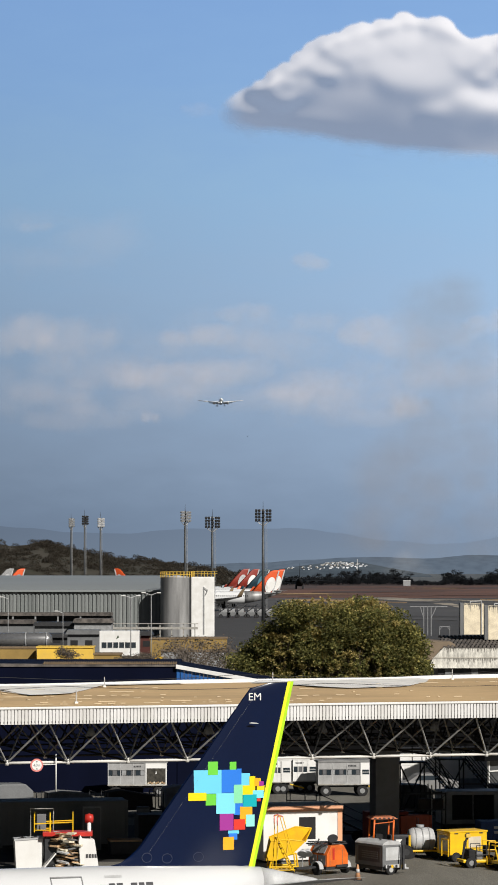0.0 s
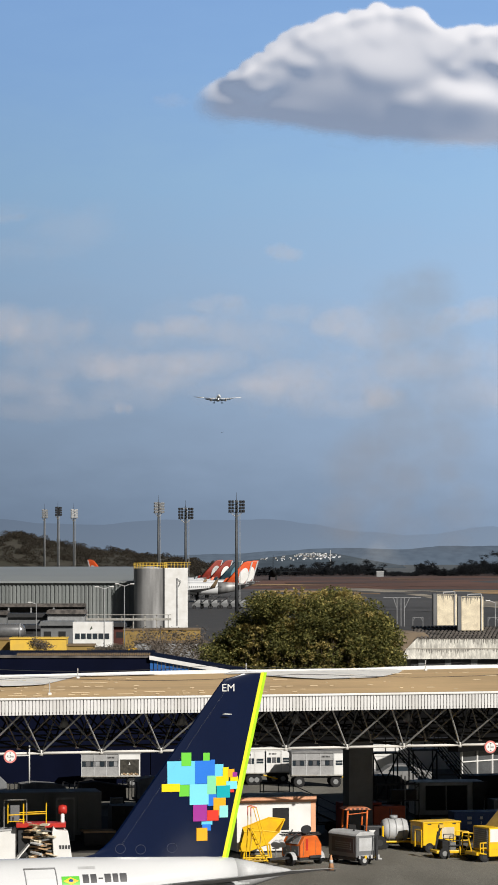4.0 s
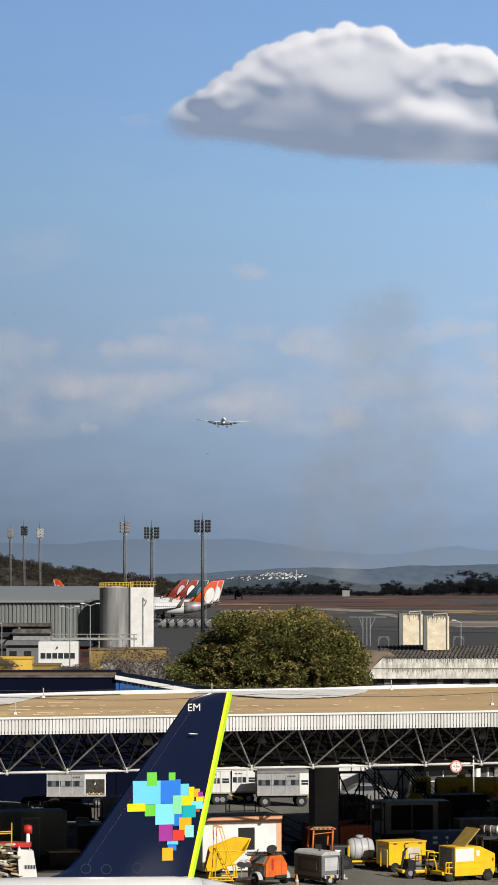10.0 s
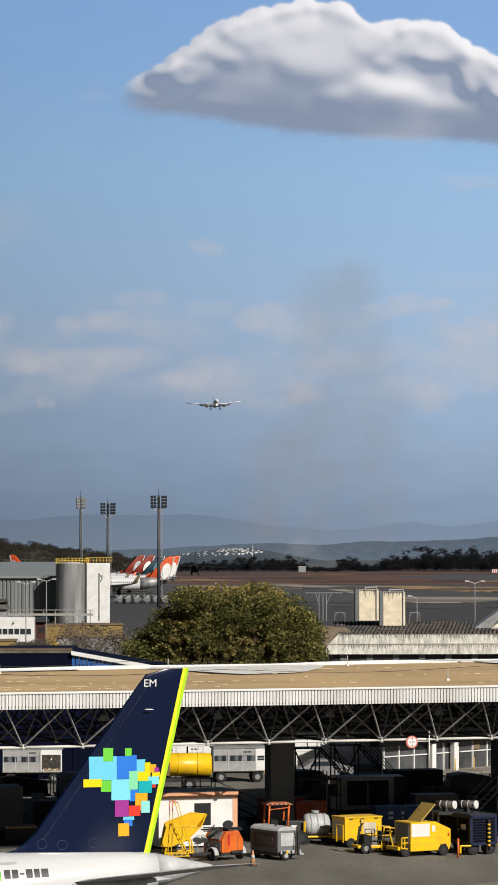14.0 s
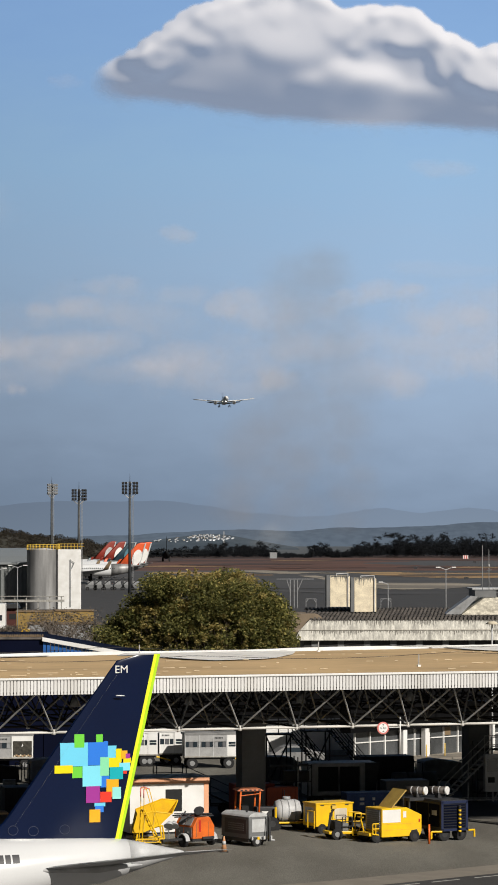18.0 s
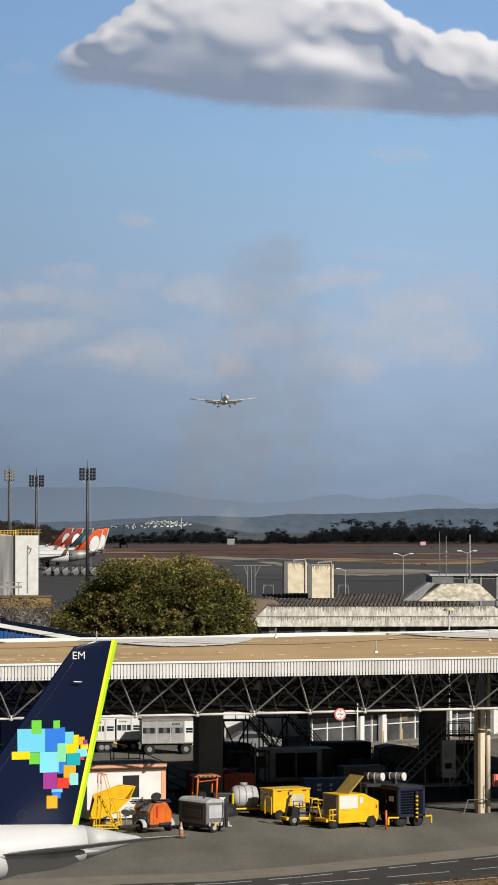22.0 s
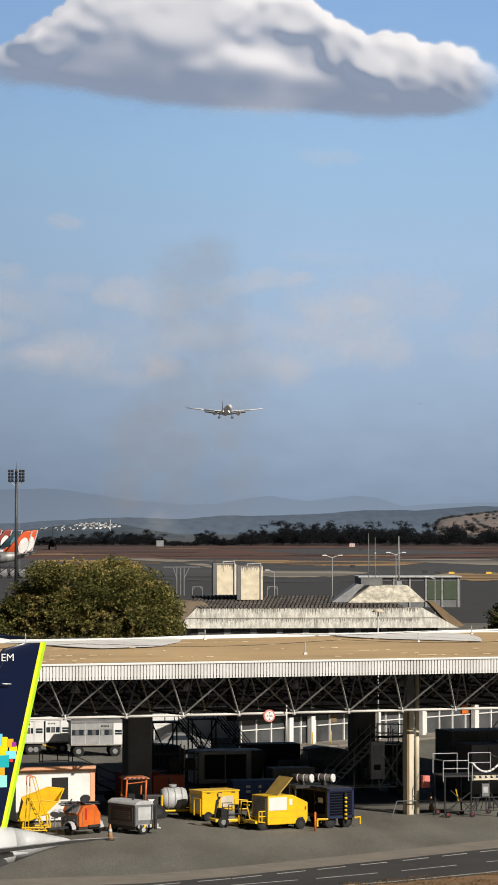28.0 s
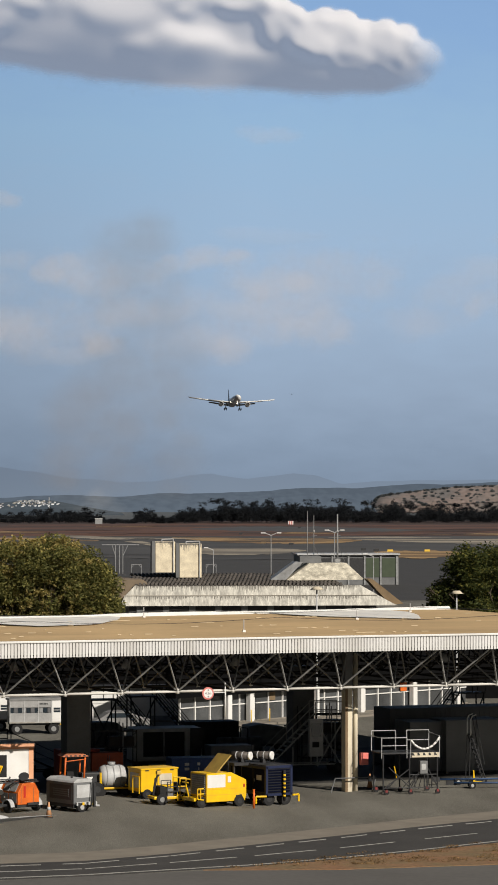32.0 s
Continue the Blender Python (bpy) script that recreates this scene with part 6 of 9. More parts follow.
def shack():
    g = thing("white_cabin", 0.718, 158.0, 0, 16.5, "white site cabin with peach trim and a dark doorway", "cabin")
    W, H = 4.08, 2.76
    body = part("wall", boxm(0, W, 0, 2.4, 0.12, H, bev=0.02), WHITE, g)
    part("roof", boxm(-0.06, W + 0.1, -0.08, 2.5, H, H + 0.07), GREY, g, "flat dark roof")
    part("roof_trim", boxm(-0.06, W + 0.06, -0.1, -0.04, H - 0.22, H + 0.05), PEACH, g)
    part("corner_trim", boxm(W - 0.2, W + 0.04, -0.03, 0.0, 0.12, H - 0.2), PEACH, g)
    part("doorway", boxm(1.86, 2.72, -0.014, 0.0, 1.15, 2.25), BLACK, body, "dark open window")
    part("skid", boxm(0.1, W - 0.1, 0.1, 2.3, 0, 0.13), DARK, g)


def hopper():
    g = thing("yellow_hopper", 0.82, 155.10, 0, 6, "yellow open tipping hopper on a low frame", "hopper")
    front = [(0.0, 0.42), (0.25, 1.35), (1.15, 1.42), (1.95, 1.32), (1.35, 0.75), (0.5, 0.4)]
    rear = [(0.1, 0.5), (0.3, 1.45), (1.62, 1.95), (2.4, 1.86), (1.55, 0.8), (0.6, 0.45)]
    part("front_wall", prismm(front, 0, 0.04), YELLOW, g)
    part("back_wall", prismm(rear, 1.26, 1.3), YELLOW, g)
    for k in (0, 3, 4, 5):
        bm = bmesh.new()
        (a, b), (c, d) = (front[k], rear[k]), (front[(k + 1) % 6], rear[(k + 1) % 6])
        v = [bm.verts.new(p) for p in ((a[0], 0.02, a[1]), (c[0], 0.02, c[1]), (d[0], 1.28, d[1]), (b[0], 1.28, b[1]))]
        bm.faces.new(v)
        part("side_plate", bm, YELLOW, g)
    part("rim", path_tube([(0.3, 1.28, 1.45), (1.62, 1.28, 1.95), (2.4, 1.28, 1.86), (1.95, 0.02, 1.32), (1.15, 0.02, 1.42), (0.25, 0.02, 1.35)], 0.035), YELLOW, g)
    for x in (0.55, 1.0):
        part("stiffener", tubem((x, -0.02, 0.45), (x + 0.1, -0.02, 1.38), 0.025, seg=6), OCHRE, g)
    for y in (0.1, 1.2):
        rails("frame", [[(0.2, y, 0), (0.3, y, 0.5), (1.5, y, 0.75), (1.6, y, 0)], [(0.2, y, 0.08), (1.6, y, 0.08)]], 0.045, YELLOW, g)


def step_ladder(x, y, rz, material, h=1.7, width=0.6, label="yellow mobile step ladder with handrails"):
    g = thing("mobile_ladder", x, y, 0, rz, label, "ladder", "mobile ladders")
    n = int(h / 0.24)
    for s_ in (0, width):
        part("stringer", tubem((-0.75, s_, h), (0.1, s_, 0.05), 0.035, seg=6), material, g)
        rails("handrail", [[(-0.75, s_, h), (-0.75, s_, h + 0.95), (-0.5, s_, h + 1.0), (0.0, s_, 0.95)], [(-0.75, s_, h), (-0.85, s_, 0.05)], [(-0.85, s_, 0.15), (0.1, s_, 0.15)]], 0.022, material, g)
        if h < 2:
            part("rail_hoop", path_tube([(-0.76, s_, h + 0.55), (-0.76, s_, h + 0.97), (-0.62, s_, h + 1.02), (-0.48, s_, h + 0.97)], 0.03, 8), SIGNRED, g, "faded red rail hoop")
    for i in range(n):
        f = (i + 0.7) / n
        part("tread", boxm(-0.75 * f - 0.02, -0.75 * f + 0.14, 0, width, h * f - 0.015, h * f + 0.015), material, g)
    if h > 2:
        for s_ in (0, width):
            part("pale_rail", path_tube([(-0.75, s_, h - 0.1), (-0.75, s_, h + 0.75), (-0.66, s_, h + 0.93), (-0.45, s_, h + 1.0)], 0.035, 8), WHITE, g, "pale curved handrail")
    for s_ in (0, width):
        for q in (-0.8, 0.08):
            part("castor", tubem((q, s_ - 0.03, 0.07), (q, s_ + 0.03, 0.07), 0.07, seg=10), BLACK, g)


def cone(x, y):
    g = thing("traffic_cone", x, y, 0.02, 0, "faded orange traffic cone with a pale band", "cone", "traffic cones")
    part("cone_body", tubem((0, 0, 0.03), (0, 0, 0.75), 0.15, 0.03, seg=16), mat("faded_orange", (0.55, 0.28, 0.14), 0.7, vary=0.1), g)
    part("band", tubem((0, 0, 0.36), (0, 0, 0.52), 0.102, 0.078, seg=16), LIGHTGREY, g)
    part("foot", boxm(-0.2, 0.2, -0.2, 0.2, 0, 0.04, bev=0.01), DARK, g)


BROWNRED_DULL = mat("dull_red_steel", (0.2, 0.03, 0.03), 0.6)


def work_platform():
    g = thing("work_platform", 22.33, 159.50, 0, 10, "aircraft work platform with white rails and a hazard-striped deck", "platform")
    L, W, H = 3.1, 1.7, 2.15
    part("deck", boxm(0, L, 0, W, H - 0.08, H), DARK, g)
    strip = part("striped_edge", boxm(1.6, L - 0.02, -0.05, 0.0, H - 0.26, H - 0.02), CREAM, g)
    for i in range(5):
        part("hazard_stripe", prismm([(1.6 + 0.3 * i, H - 0.16), (1.75 + 0.3 * i, H - 0.16), (1.68 + 0.3 * i, H - 0.03), (1.6 + 0.3 * i, H - 0.03)], -0.06, -0.05), DARK, strip)
    rails("guard_rail", [[(0, 0, H - 0.3), (0, 0, H + 0.75), (1.35, 0, H + 0.75), (1.35, 0, H - 0.3)], [(0, 0, H + 0.35), (1.35, 0, H + 0.35)], [(0, W, H), (0, W, H + 1.0), (1.3, W, H + 1.0), (1.3, W, H)], [(1.9, W, H), (1.9, W, H + 1.0), (L, W, H + 1.0), (L, W, H)],
                         [(1.9, W, H + 0.5), (L, W, H + 0.5)], [(0, 0, H + 0.75), (0, W, H + 0.75)], [(L, 0, H - 0.3), (L, 0, H + 0.8), (L, W, H + 0.9)], [(1.55, 0, H - 0.3), (1.55, 0, H + 0.6)]], 0.02, LIGHTGREY, g)
    curve_ = [(1.55 + (L - 1.55) * i / 8, -0.02, H + 0.62 - 0.52 * math.sin(math.pi * i / 8) ** 0.8 + 0.12 * i / 8) for i in range(9)]
    part("curved_bumper", path_tube(curve_, 0.055, 8), WHITE, g)
    rails("scissor", [[(0.1, y, 0.2), (0.1, y, H - 0.1)] for y in (0.05, W - 0.05)] + [[(L - 0.1, y, 0.2), (L - 0.1, y, H - 0.1)] for y in (0.05, W - 0.05)] + [[(1.5, y, 0.25), (1.5, y, H - 0.1)] for y in (0.05, W - 0.05)], 0.04, DARK, g)
    rails("brace", [[(0.1, 0.05, 0.3), (1.5, 0.05, 1.3)], [(1.5, 0.05, 0.4), (0.4, 0.05, 1.4)], [(1.6, 0.05, 0.4), (2.1, 0.05, 1.3)], [(2.5, 0.05, 1.3), (3.0, 0.05, 0.4)], [(1.8, 0.05, 0.3), (1.8, 0.05, 1.0)], [(2.3, 0.05, 0.3), (2.3, 0.05, 1.0)], [(2.7, 0.05, 0.3), (2.7, 0.05, 1.0)], [(1.5, 0.05, 1.0), (3.0, 0.05, 1.0)],
                   [(0.1, 0.05, 0.35), (3.0, 0.05, 0.35)], [(0.3, 0.05, 0.3), (0.9, 0.05, 0.9)]], 0.028, DARK, g)
    ctl = part("control_box", boxm(2.05, 2.45, -0.05, 0.2, 1.05, 1.7, bev=0.02), DARKGREY, g, "dark control box with a pale placard")
    part("placard", boxm(2.12, 2.36, -0.062, -0.05, 1.25, 1.55), LIGHTGREY, ctl)
    part("jack", tubem((0.85, 0.1, 0.8), (0.7, 0.1, 1.45), 0.03, seg=6), YELLOW, g)
    for q in range(6):
        part("lattice_bar", tubem((1.2 + 0.3 * q, 0.4, 0.25), (2.0 + 0.12 * q, 0.4, 1.1), 0.022, seg=5), DARK, g)
    for x in (0.25, 1.55, L - 0.1):
        for y in (0.0, W):
            cst = part("castor", tubem((x, y - 0.05, 0.13), (x, y + 0.05, 0.13), 0.13, seg=14), BLACK, g)
            part("castor_fork", boxm(x - 0.06, x + 0.06, y - 0.06, y + 0.06, 0.13, 0.26), BROWNRED_DULL, cst)


CARTGREY = mat("cart_grey", (0.36, 0.36, 0.36), 0.6, vary=0.12)
CARTDARK = mat("cart_curtain", (0.12, 0.122, 0.13), 0.7, vary=0.15, scale=2)


def baggage_cart(x, y, rz, L, label, tarp=True, net=False):
    g = thing("baggage_cart", x, y, 0, rz, label, "baggage cart", "baggage carts")
    H = 2.45
    box_ = part("box_body", boxm(0.04, L - 0.04, 0.04, 1.66, 0.75, H - 0.25, bev=0.02), DARKGREY, g)
    skin = CARTGREY if tarp else WHITE
    part("roof", prismm([(-0.06, H - 0.28), (-0.02, H - 0.16), (L * 0.3, H - 0.11), (L * 0.6, H - 0.15), (L + 0.03, H - 0.09), (L + 0.06, H - 0.28)], -0.06, 1.76, bev=0.02), TARP if tarp else WHITE, g, "sagging tarpaulin roof" if tarp else "")
    ew = 1.36 if net else 0.62
    part("side_curtain", boxm(0, L - ew - 0.03, -0.02, 0.03, 1.74, 2.18, bev=0.008), skin, box_, "upper side panel")
    part("side_curtain", boxm(0, L - ew - 0.03, -0.025, 0.03, 0.8, 1.38, bev=0.008), skin, box_, "lower side panel")
    n_ = max(3, int((L - ew) / 0.27))
    for q in range(n_):
        a, b = (L - ew - 0.03) * q / n_, (L - ew - 0.03) * (q + 1) / n_
        part("window_strip", boxm(a + 0.015, b - 0.015, 0.0, 0.02, 1.4, 1.72), (GLASS, CARTDARK, GLASS, GREY)[(q * 5) % 4], box_, "dark mesh window")
    for q in (0.0, 0.34, 0.68, 1.0):
        part("upright", boxm((L - ew - 0.06) * q, (L - ew - 0.06) * q + 0.045, -0.045, -0.02, 0.78, 2.2), LIGHTGREY if tarp else WHITE, box_)
    part("rub_rail", boxm(-0.02, L + 0.02, -0.06, -0.02, 0.74, 0.82), STEEL, box_)
    end = part("end_wall", boxm(L - ew, L, -0.045, 0.03, 0.8, 2.2, bev=0.01), WHITE, box_)
    if net:
        part("net", boxm(L - ew + 0.08, L - 0.08, -0.056, -0.045, 0.85, 1.85), mat("cargo_net", (0.06, 0.055, 0.045), 0.9, vary=0.3, scale=5, fine=30), end, "dark cargo net")
        for q in range(9):
            part("net_bag", prismm([(0, 0), (0.02, 0.1), (0.1, 0.13), (0.14, 0.02)], -0.075, -0.056), CARDBOARD if q % 3 else CREAM, end, at=pose(L - ew + 0.12 + 0.125 * q, 0, 0.84 + 0.05 * (q % 2)))
        part("emblem", prismm([(L - ew * 0.5 - 0.06, 1.5), (L - ew * 0.5 + 0.06, 1.52), (L - ew * 0.5, 1.68)], -0.062, -0.056), WHITE, end)
    else:
        part("end_window", boxm(L - ew + 0.1, L - 0.08, -0.055, -0.045, 1.42, 1.72), GLASS, end)
        part("end_bar", boxm(L - ew + 0.1, L - 0.08, -0.06, -0.055, 1.55, 1.58), WHITE, end)
    for q in range(6):
        part("text_bar", boxm(L - ew - 0.8 + 0.09 * q, L - ew - 0.74 + 0.09 * q, -0.034, -0.02, 1.92, 2.02), DARK, box_)
    part("chassis", boxm(0.1, L - 0.1, 0.2, 1.5, 0.6, 0.76), DARK, g)
    for q in (0.5, L * 0.5, L - 0.5):
        if q != L * 0.5:
            for w_ in (0.15, 1.5):
                wheel(g, q, w_, 0.36, 0.22, rim=GREY)
    rails("drawbar", [[(L, 0.8, 0.6), (L + 0.9, 0.8, 0.35)]], 0.05, YELLOW, g)
    return g


power_unit_open()
power_unit_closed()
small_tractor()
air_start_unit()
grey_unit()
light_tower()
tank_trailer()
orange_tractor()
shack()
hopper()
step_ladder(2.11, 153.12, 12, YELLOW, 1.75, 0.7)
cone(5.12, 149.55)
cone(22.24, 163.30)
work_platform()
part("guide_post", tubem((0, 0, 0), (0, 0, 0.95), 0.06, 0.05, seg=10), ORANGE, None, at=pose(15.18, 153.15, 0))
tagged(bpy.data.objects["guide_post"], "slim orange plastic guide post", "post")
box_ob = part("extinguisher_box", boxm(-0.2, 0.2, -0.15, 0.15, 0, 0.62, bev=0.02), mat("faded_red", (0.75, 0.2, 0.17), 0.6), CAN, "faded red fire equipment box", at=pose(22.35 + 0.95, 2.1, 1.35))
part("barrier_bar", tubem((22.35 - 0.9, 1.55, 0.75), (22.35 + 1.4, 1.55, 0.75), 0.03, seg=8), DARKGREY, CAN)
for q in (-0.9, 1.4):
    part("barrier_leg", tubem((22.35 + q, 1.55, 0.75), (22.35 + q - 0.25, 1.55, 0.0), 0.03, seg=6), DARKGREY, CAN)
baggage_cart(4.42, 202.53, 6, 3.35, "grey curtain-sided baggage cart on rubber wheels")
baggage_cart(2.84, 205.52, 4, 1.6, "white baggage cart with dark mesh windows", False)
baggage_cart(1.37, 204.55, 4, 1.35, "white baggage cart with dark mesh windows", False)
baggage_cart(-8.98, 201.93, 3, 3.75, "white and grey baggage cart with a netted end", net=True)
# ---- behind the canopy: terminal front, blue hangar ----
GREYGLASS = mat("grey_pane", (0.09, 0.095, 0.1), 0.12, vary=0.25, scale=0.5, spec=0.7)


def facade():
    g = thing("terminal_front", 18.9, 210, 0, 44, "glazed terminal front with white columns and mullions", "building")
    L = 27.0
    part("plinth", boxm(-4.6, L, -0.06, 0.3, 0, 0.22), KERB, g)
    for i in range(-3, 18):
        x = 1.5 * i
        win = part("window", boxm(x + 0.05, x + 1.45, 0.1, 0.16, 0.22, 2.05), GREYGLASS, g, "grey reflective glass")
        part("mullion", boxm(x - 0.045, x + 0.045, 0.0, 0.14, 0.22, 2.05), WHITE, win)
        part("transom", boxm(x + 0.045, x + 1.455, 0.02, 0.14, 1.3, 1.37), WHITE, win)
        if i % 3 == 1:
            part("blind", boxm(x + 0.1, x + 1.4, 0.2, 0.22, (0.6, 1.6, 1.2)[i % 3], 2.0), GREY, win)
    for x in (0.0, 2.25, 9.2, 14.2, 20.2, 25.4):
        part("column", boxm(x - 0.2, x + 0.2, -0.45, -0.07, 0, 2.05, bev=0.02), WHITE, g)
    # near-black colour stands in for the shade behind the canopy
    SHADE_BLACK = mat("shade_black_wall", (0.006, 0.006, 0.0065), 0.9, spec=0.05)
    part("upper_wall", boxm(-5.5, L, -0.5, 0.4, 2.05, 6.2), SHADE_BLACK, g, "projecting upper storey, black for the canopy's shade")
    for x in (1.5, 3.4, 6.6):
        part("bollard", tubem((x, -1.0, 0), (x, -1.0, 1.0), 0.04), OCHRE, g)
    part("notice", boxm(4.55, 5.15, -0.03, 0.0, 1.45, 2.0), BROWN, g)
    part("red_panel", boxm(8.2, 8.7, -0.06, 0.0, 1.5, 2.0), SIGNRED, g)
    part("red_panel", boxm(19.0, 19.7, -0.06, 0.0, 1.4, 2.0), ORANGE, g)
    part("pavement_slab", boxm(-6, L, -2.2, -0.07, 0.02, 0.16), KERB, g)
    # added wall, blackened so the truss gaps look shaded
    w = thing("shade_backdrop_wall", -2.0, 234, 0, 3, "added black wall for the shade behind the canopy", "wall")
    part("wall", boxm(-10, 60, 0, 6.0, 0.0, 6.2), SHADE_BLACK, w, "black wall imitating the canopy's shade")
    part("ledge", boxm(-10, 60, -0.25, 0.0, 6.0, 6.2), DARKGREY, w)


def white_shed():
    g = thing("white_shed", 10.13, 213, 0, 4, "white corrugated shed wall beside the terminal", "shed")
    W = 6.1
    wall = part("wall", boxm(0, W, 0.0, 0.1, 0.12, 2.33), WHITE, g)
    for i in range(13):
        part("board", boxm(0, W, -0.02 - 0.03 * (i % 2), -0.001, 0.125 + 0.17 * i, 0.115 + 0.17 * (i + 1)), WHITE, wall)
    part("base", boxm(-0.1, W + 0.1, -0.1, 3, 0, 0.13), KERB, g)
    part("roof", boxm(-0.2, W + 0.2, -0.3, 3, 2.33, 2.4), DARK, g)
    part("skirting", boxm(0, W, -0.08, -0.05, 0.13, 0.45), GREY, wall)


def blue_hangar():
    Y = 206.0
    g = thing("blue_hangar", -4.70, Y, 0, 0, "navy and bright blue metal hangar with a white verge", "hangar")
    zc, ze = 8.18, 6.97
    W = 6.62
    part("navy_wall", boxm(-32, 0, 0, 16, 0, zc), NAVYSHEET, g, "dark navy sheet wall")
    tile = part("tiled_eave", prismm([(-32, zc), (0.25, zc), (0.25, zc + 0.12), (-32, zc + 0.3)], -0.1, 0.6), TILE, g, "brown tiled eave")
    for i in range(58):
        part("ridge_tile", tubem((-8.6 + 0.15 * i, -0.13, zc + 0.2), (-8.6 + 0.15 * i, 0.6, zc + 0.26), 0.065, seg=6), BROWN, tile)
    n = 26
    for i in range(n):
        a, b = W * i / n, W * (i + 1) / n
        za, zb = zc - 0.1 + (ze - zc) * i / n, zc - 0.1 + (ze - zc) * (i + 1) / n
        part("blue_sheet", prismm([(a, min(6.9, zb - 0.05)), (b - 0.05, min(6.9, zb - 0.05)), (b - 0.05, zb), (a, za)], -0.06 - 0.03 * (i % 2), 0.1), BLUE, g)
    part("white_verge", prismm([(-0.05, zc - 0.12), (W + 0.3, ze - 0.15), (W + 0.3, ze + 0.12), (-0.05, zc + 0.14)], -0.3, 0.05, bev=0.02), WHITE, g)
    part("roof_sheet", prismm([(-0.05, zc - 0.15), (W + 0.3, ze - 0.15), (W + 0.3, ze), (-0.05, zc)], 0.12, 12), NAVYSHEET, g)
    # navy below the blue sheets stands in for shade behind the canopy
    part("shade_fill", boxm(0.05, W - 0.1, 0.12, 12, 0, ze - 0.3), NAVYSHEET, g)


def parked_car():
    g = thing("parked_car", 9.75, 204.6, 0, 6, "dark grey car parked before the white shed", "car")
    body = part("body", prismm([(0.02, 0.3), (0.0, 0.7), (0.5, 0.82), (1.1, 1.22), (1.4, 1.3), (2.5, 1.3), (3.2, 0.92), (3.85, 0.8), (3.9, 0.32)], 0, 1.65, bev=0.05), TARP, g)
    part("side_window", prismm([(0.95, 0.9), (1.25, 1.2), (2.4, 1.2), (2.85, 0.92)], -0.014, 0.0), GLASS, body)
    part("door_seam", boxm(1.85, 1.87, -0.012, 0.0, 0.36, 1.2), DARK, body)
    for x in (0.7, 3.15):
        for y in (0.08, 1.57):
            wheel(g, x, y, 0.3, 0.18, rim=GREY)


parked_car()
facade()
white_shed()
blue_hangar()


# ---- shaded store under the canopy ----
def dark_unit():
    g = thing("air_conditioning_unit", 10.65, 174.78, 0, 8, "large dark grey air-conditioning trailer with black intake panels", "air unit")
    body = part("body", boxm(0, 3.9, 0, 2.0, 0.55, 2.35, bev=0.05), LIGHTGREY, g)
    part("end_cap", prismm([(3.2, 0.55), (3.2, 2.35), (4.0, 2.35), (3.75, 0.55)], -0.05, 0.0), DARK, body)
    for x in (0.55, 1.75):
        pn = part("intake_panel", boxm(x, x + 1.12, -0.03, 0.0, 0.8, 2.15), BLACK, body)
        part("panel_frame", boxm(x + 1.12, x + 1.17, -0.04, 0.0, 0.78, 2.18), GREY, pn)
    part("base_rail", boxm(0, 3.9, 0.1, 1.9, 0.4, 0.56), DARK, g)
    for x in (0.6, 3.2):
        for y in (0.2, 1.8):
            wheel(g, x, y, 0.28, 0.2, rim=DARK)


STEPGREY = mat("dusty_step_paint", (0.4, 0.4, 0.4), 0.6, vary=0.15)


def boarding_steps(x, y, rz, label, h=3.2, cab=False, flip=False):
    g = thing("boarding_steps", x, y, 0, rz, label, "boarding steps", "boarding steps")
    q = -1 if flip else 1
    paint = STEPGREY if cab else DARK
    stairs(g, 0, 0.5, q * 2.6, h, 0.0, 1.2, 11, paint)
    part("landing", boxm(min(q * 2.6, q * 4.2), max(q * 2.6, q * 4.2), 0, 1.2, h - 0.08, h), DARK, g)
    for run in [[(q * 2.6, s_, h), (q * 2.6, s_, h + 1.0), (q * 4.2, s_, h + 1.0), (q * 4.2, s_, h)] for s_ in (0, 1.2)] + [[(q * 2.6, s_, h + 0.5), (q * 4.2, s_, h + 0.5)] for s_ in (0, 1.2)] + [[(q * 3.4, 0, h), (q * 3.4, 0, h + 1.0)]]:
        rails("landing_rail", [run], 0.03, paint, g)
    for run in [[(q * 2.7, s_, 0.4), (q * 2.7, s_, h)] for s_ in (0, 1.2)] + [[(q * 4.1, s_, 0.4), (q * 4.1, s_, h)] for s_ in (0, 1.2)] + [[(q * 2.7, 0, 0.4), (q * 4.1, 0, h - 0.2)], [(q * 4.1, 0, 0.4), (q * 2.7, 0, h - 0.2)], [(0, 0, 0.5), (q * 4.1, 0, 0.5)], [(0, 1.2, 0.5), (q * 4.1, 1.2, 0.5)], [(q * 1.3, 0, 0.5), (q * 1.3, 0, h / 2)]]:
        rails("strut", [run], 0.045, paint, g)
    for a in (0.4, 3.9):
        for s_ in (0.0, 1.2):
            wheel(g, q * a, s_, 0.28, 0.2, rim=DARK)
    if cab:
        cb = part("cab", boxm(2.15, 2.95, -0.35, 0.0, 0.95, 3.0, bev=0.04), LIGHTGREY, g, "pale driver's cab with a window")
        part("cab_window", boxm(2.28, 2.82, -0.37, -0.35, 2.05, 2.75), GLASS, cb)
        part("cab_badge", boxm(2.32, 2.7, -0.37, -0.35, 1.45, 1.75), BLACK, cb)
    return g


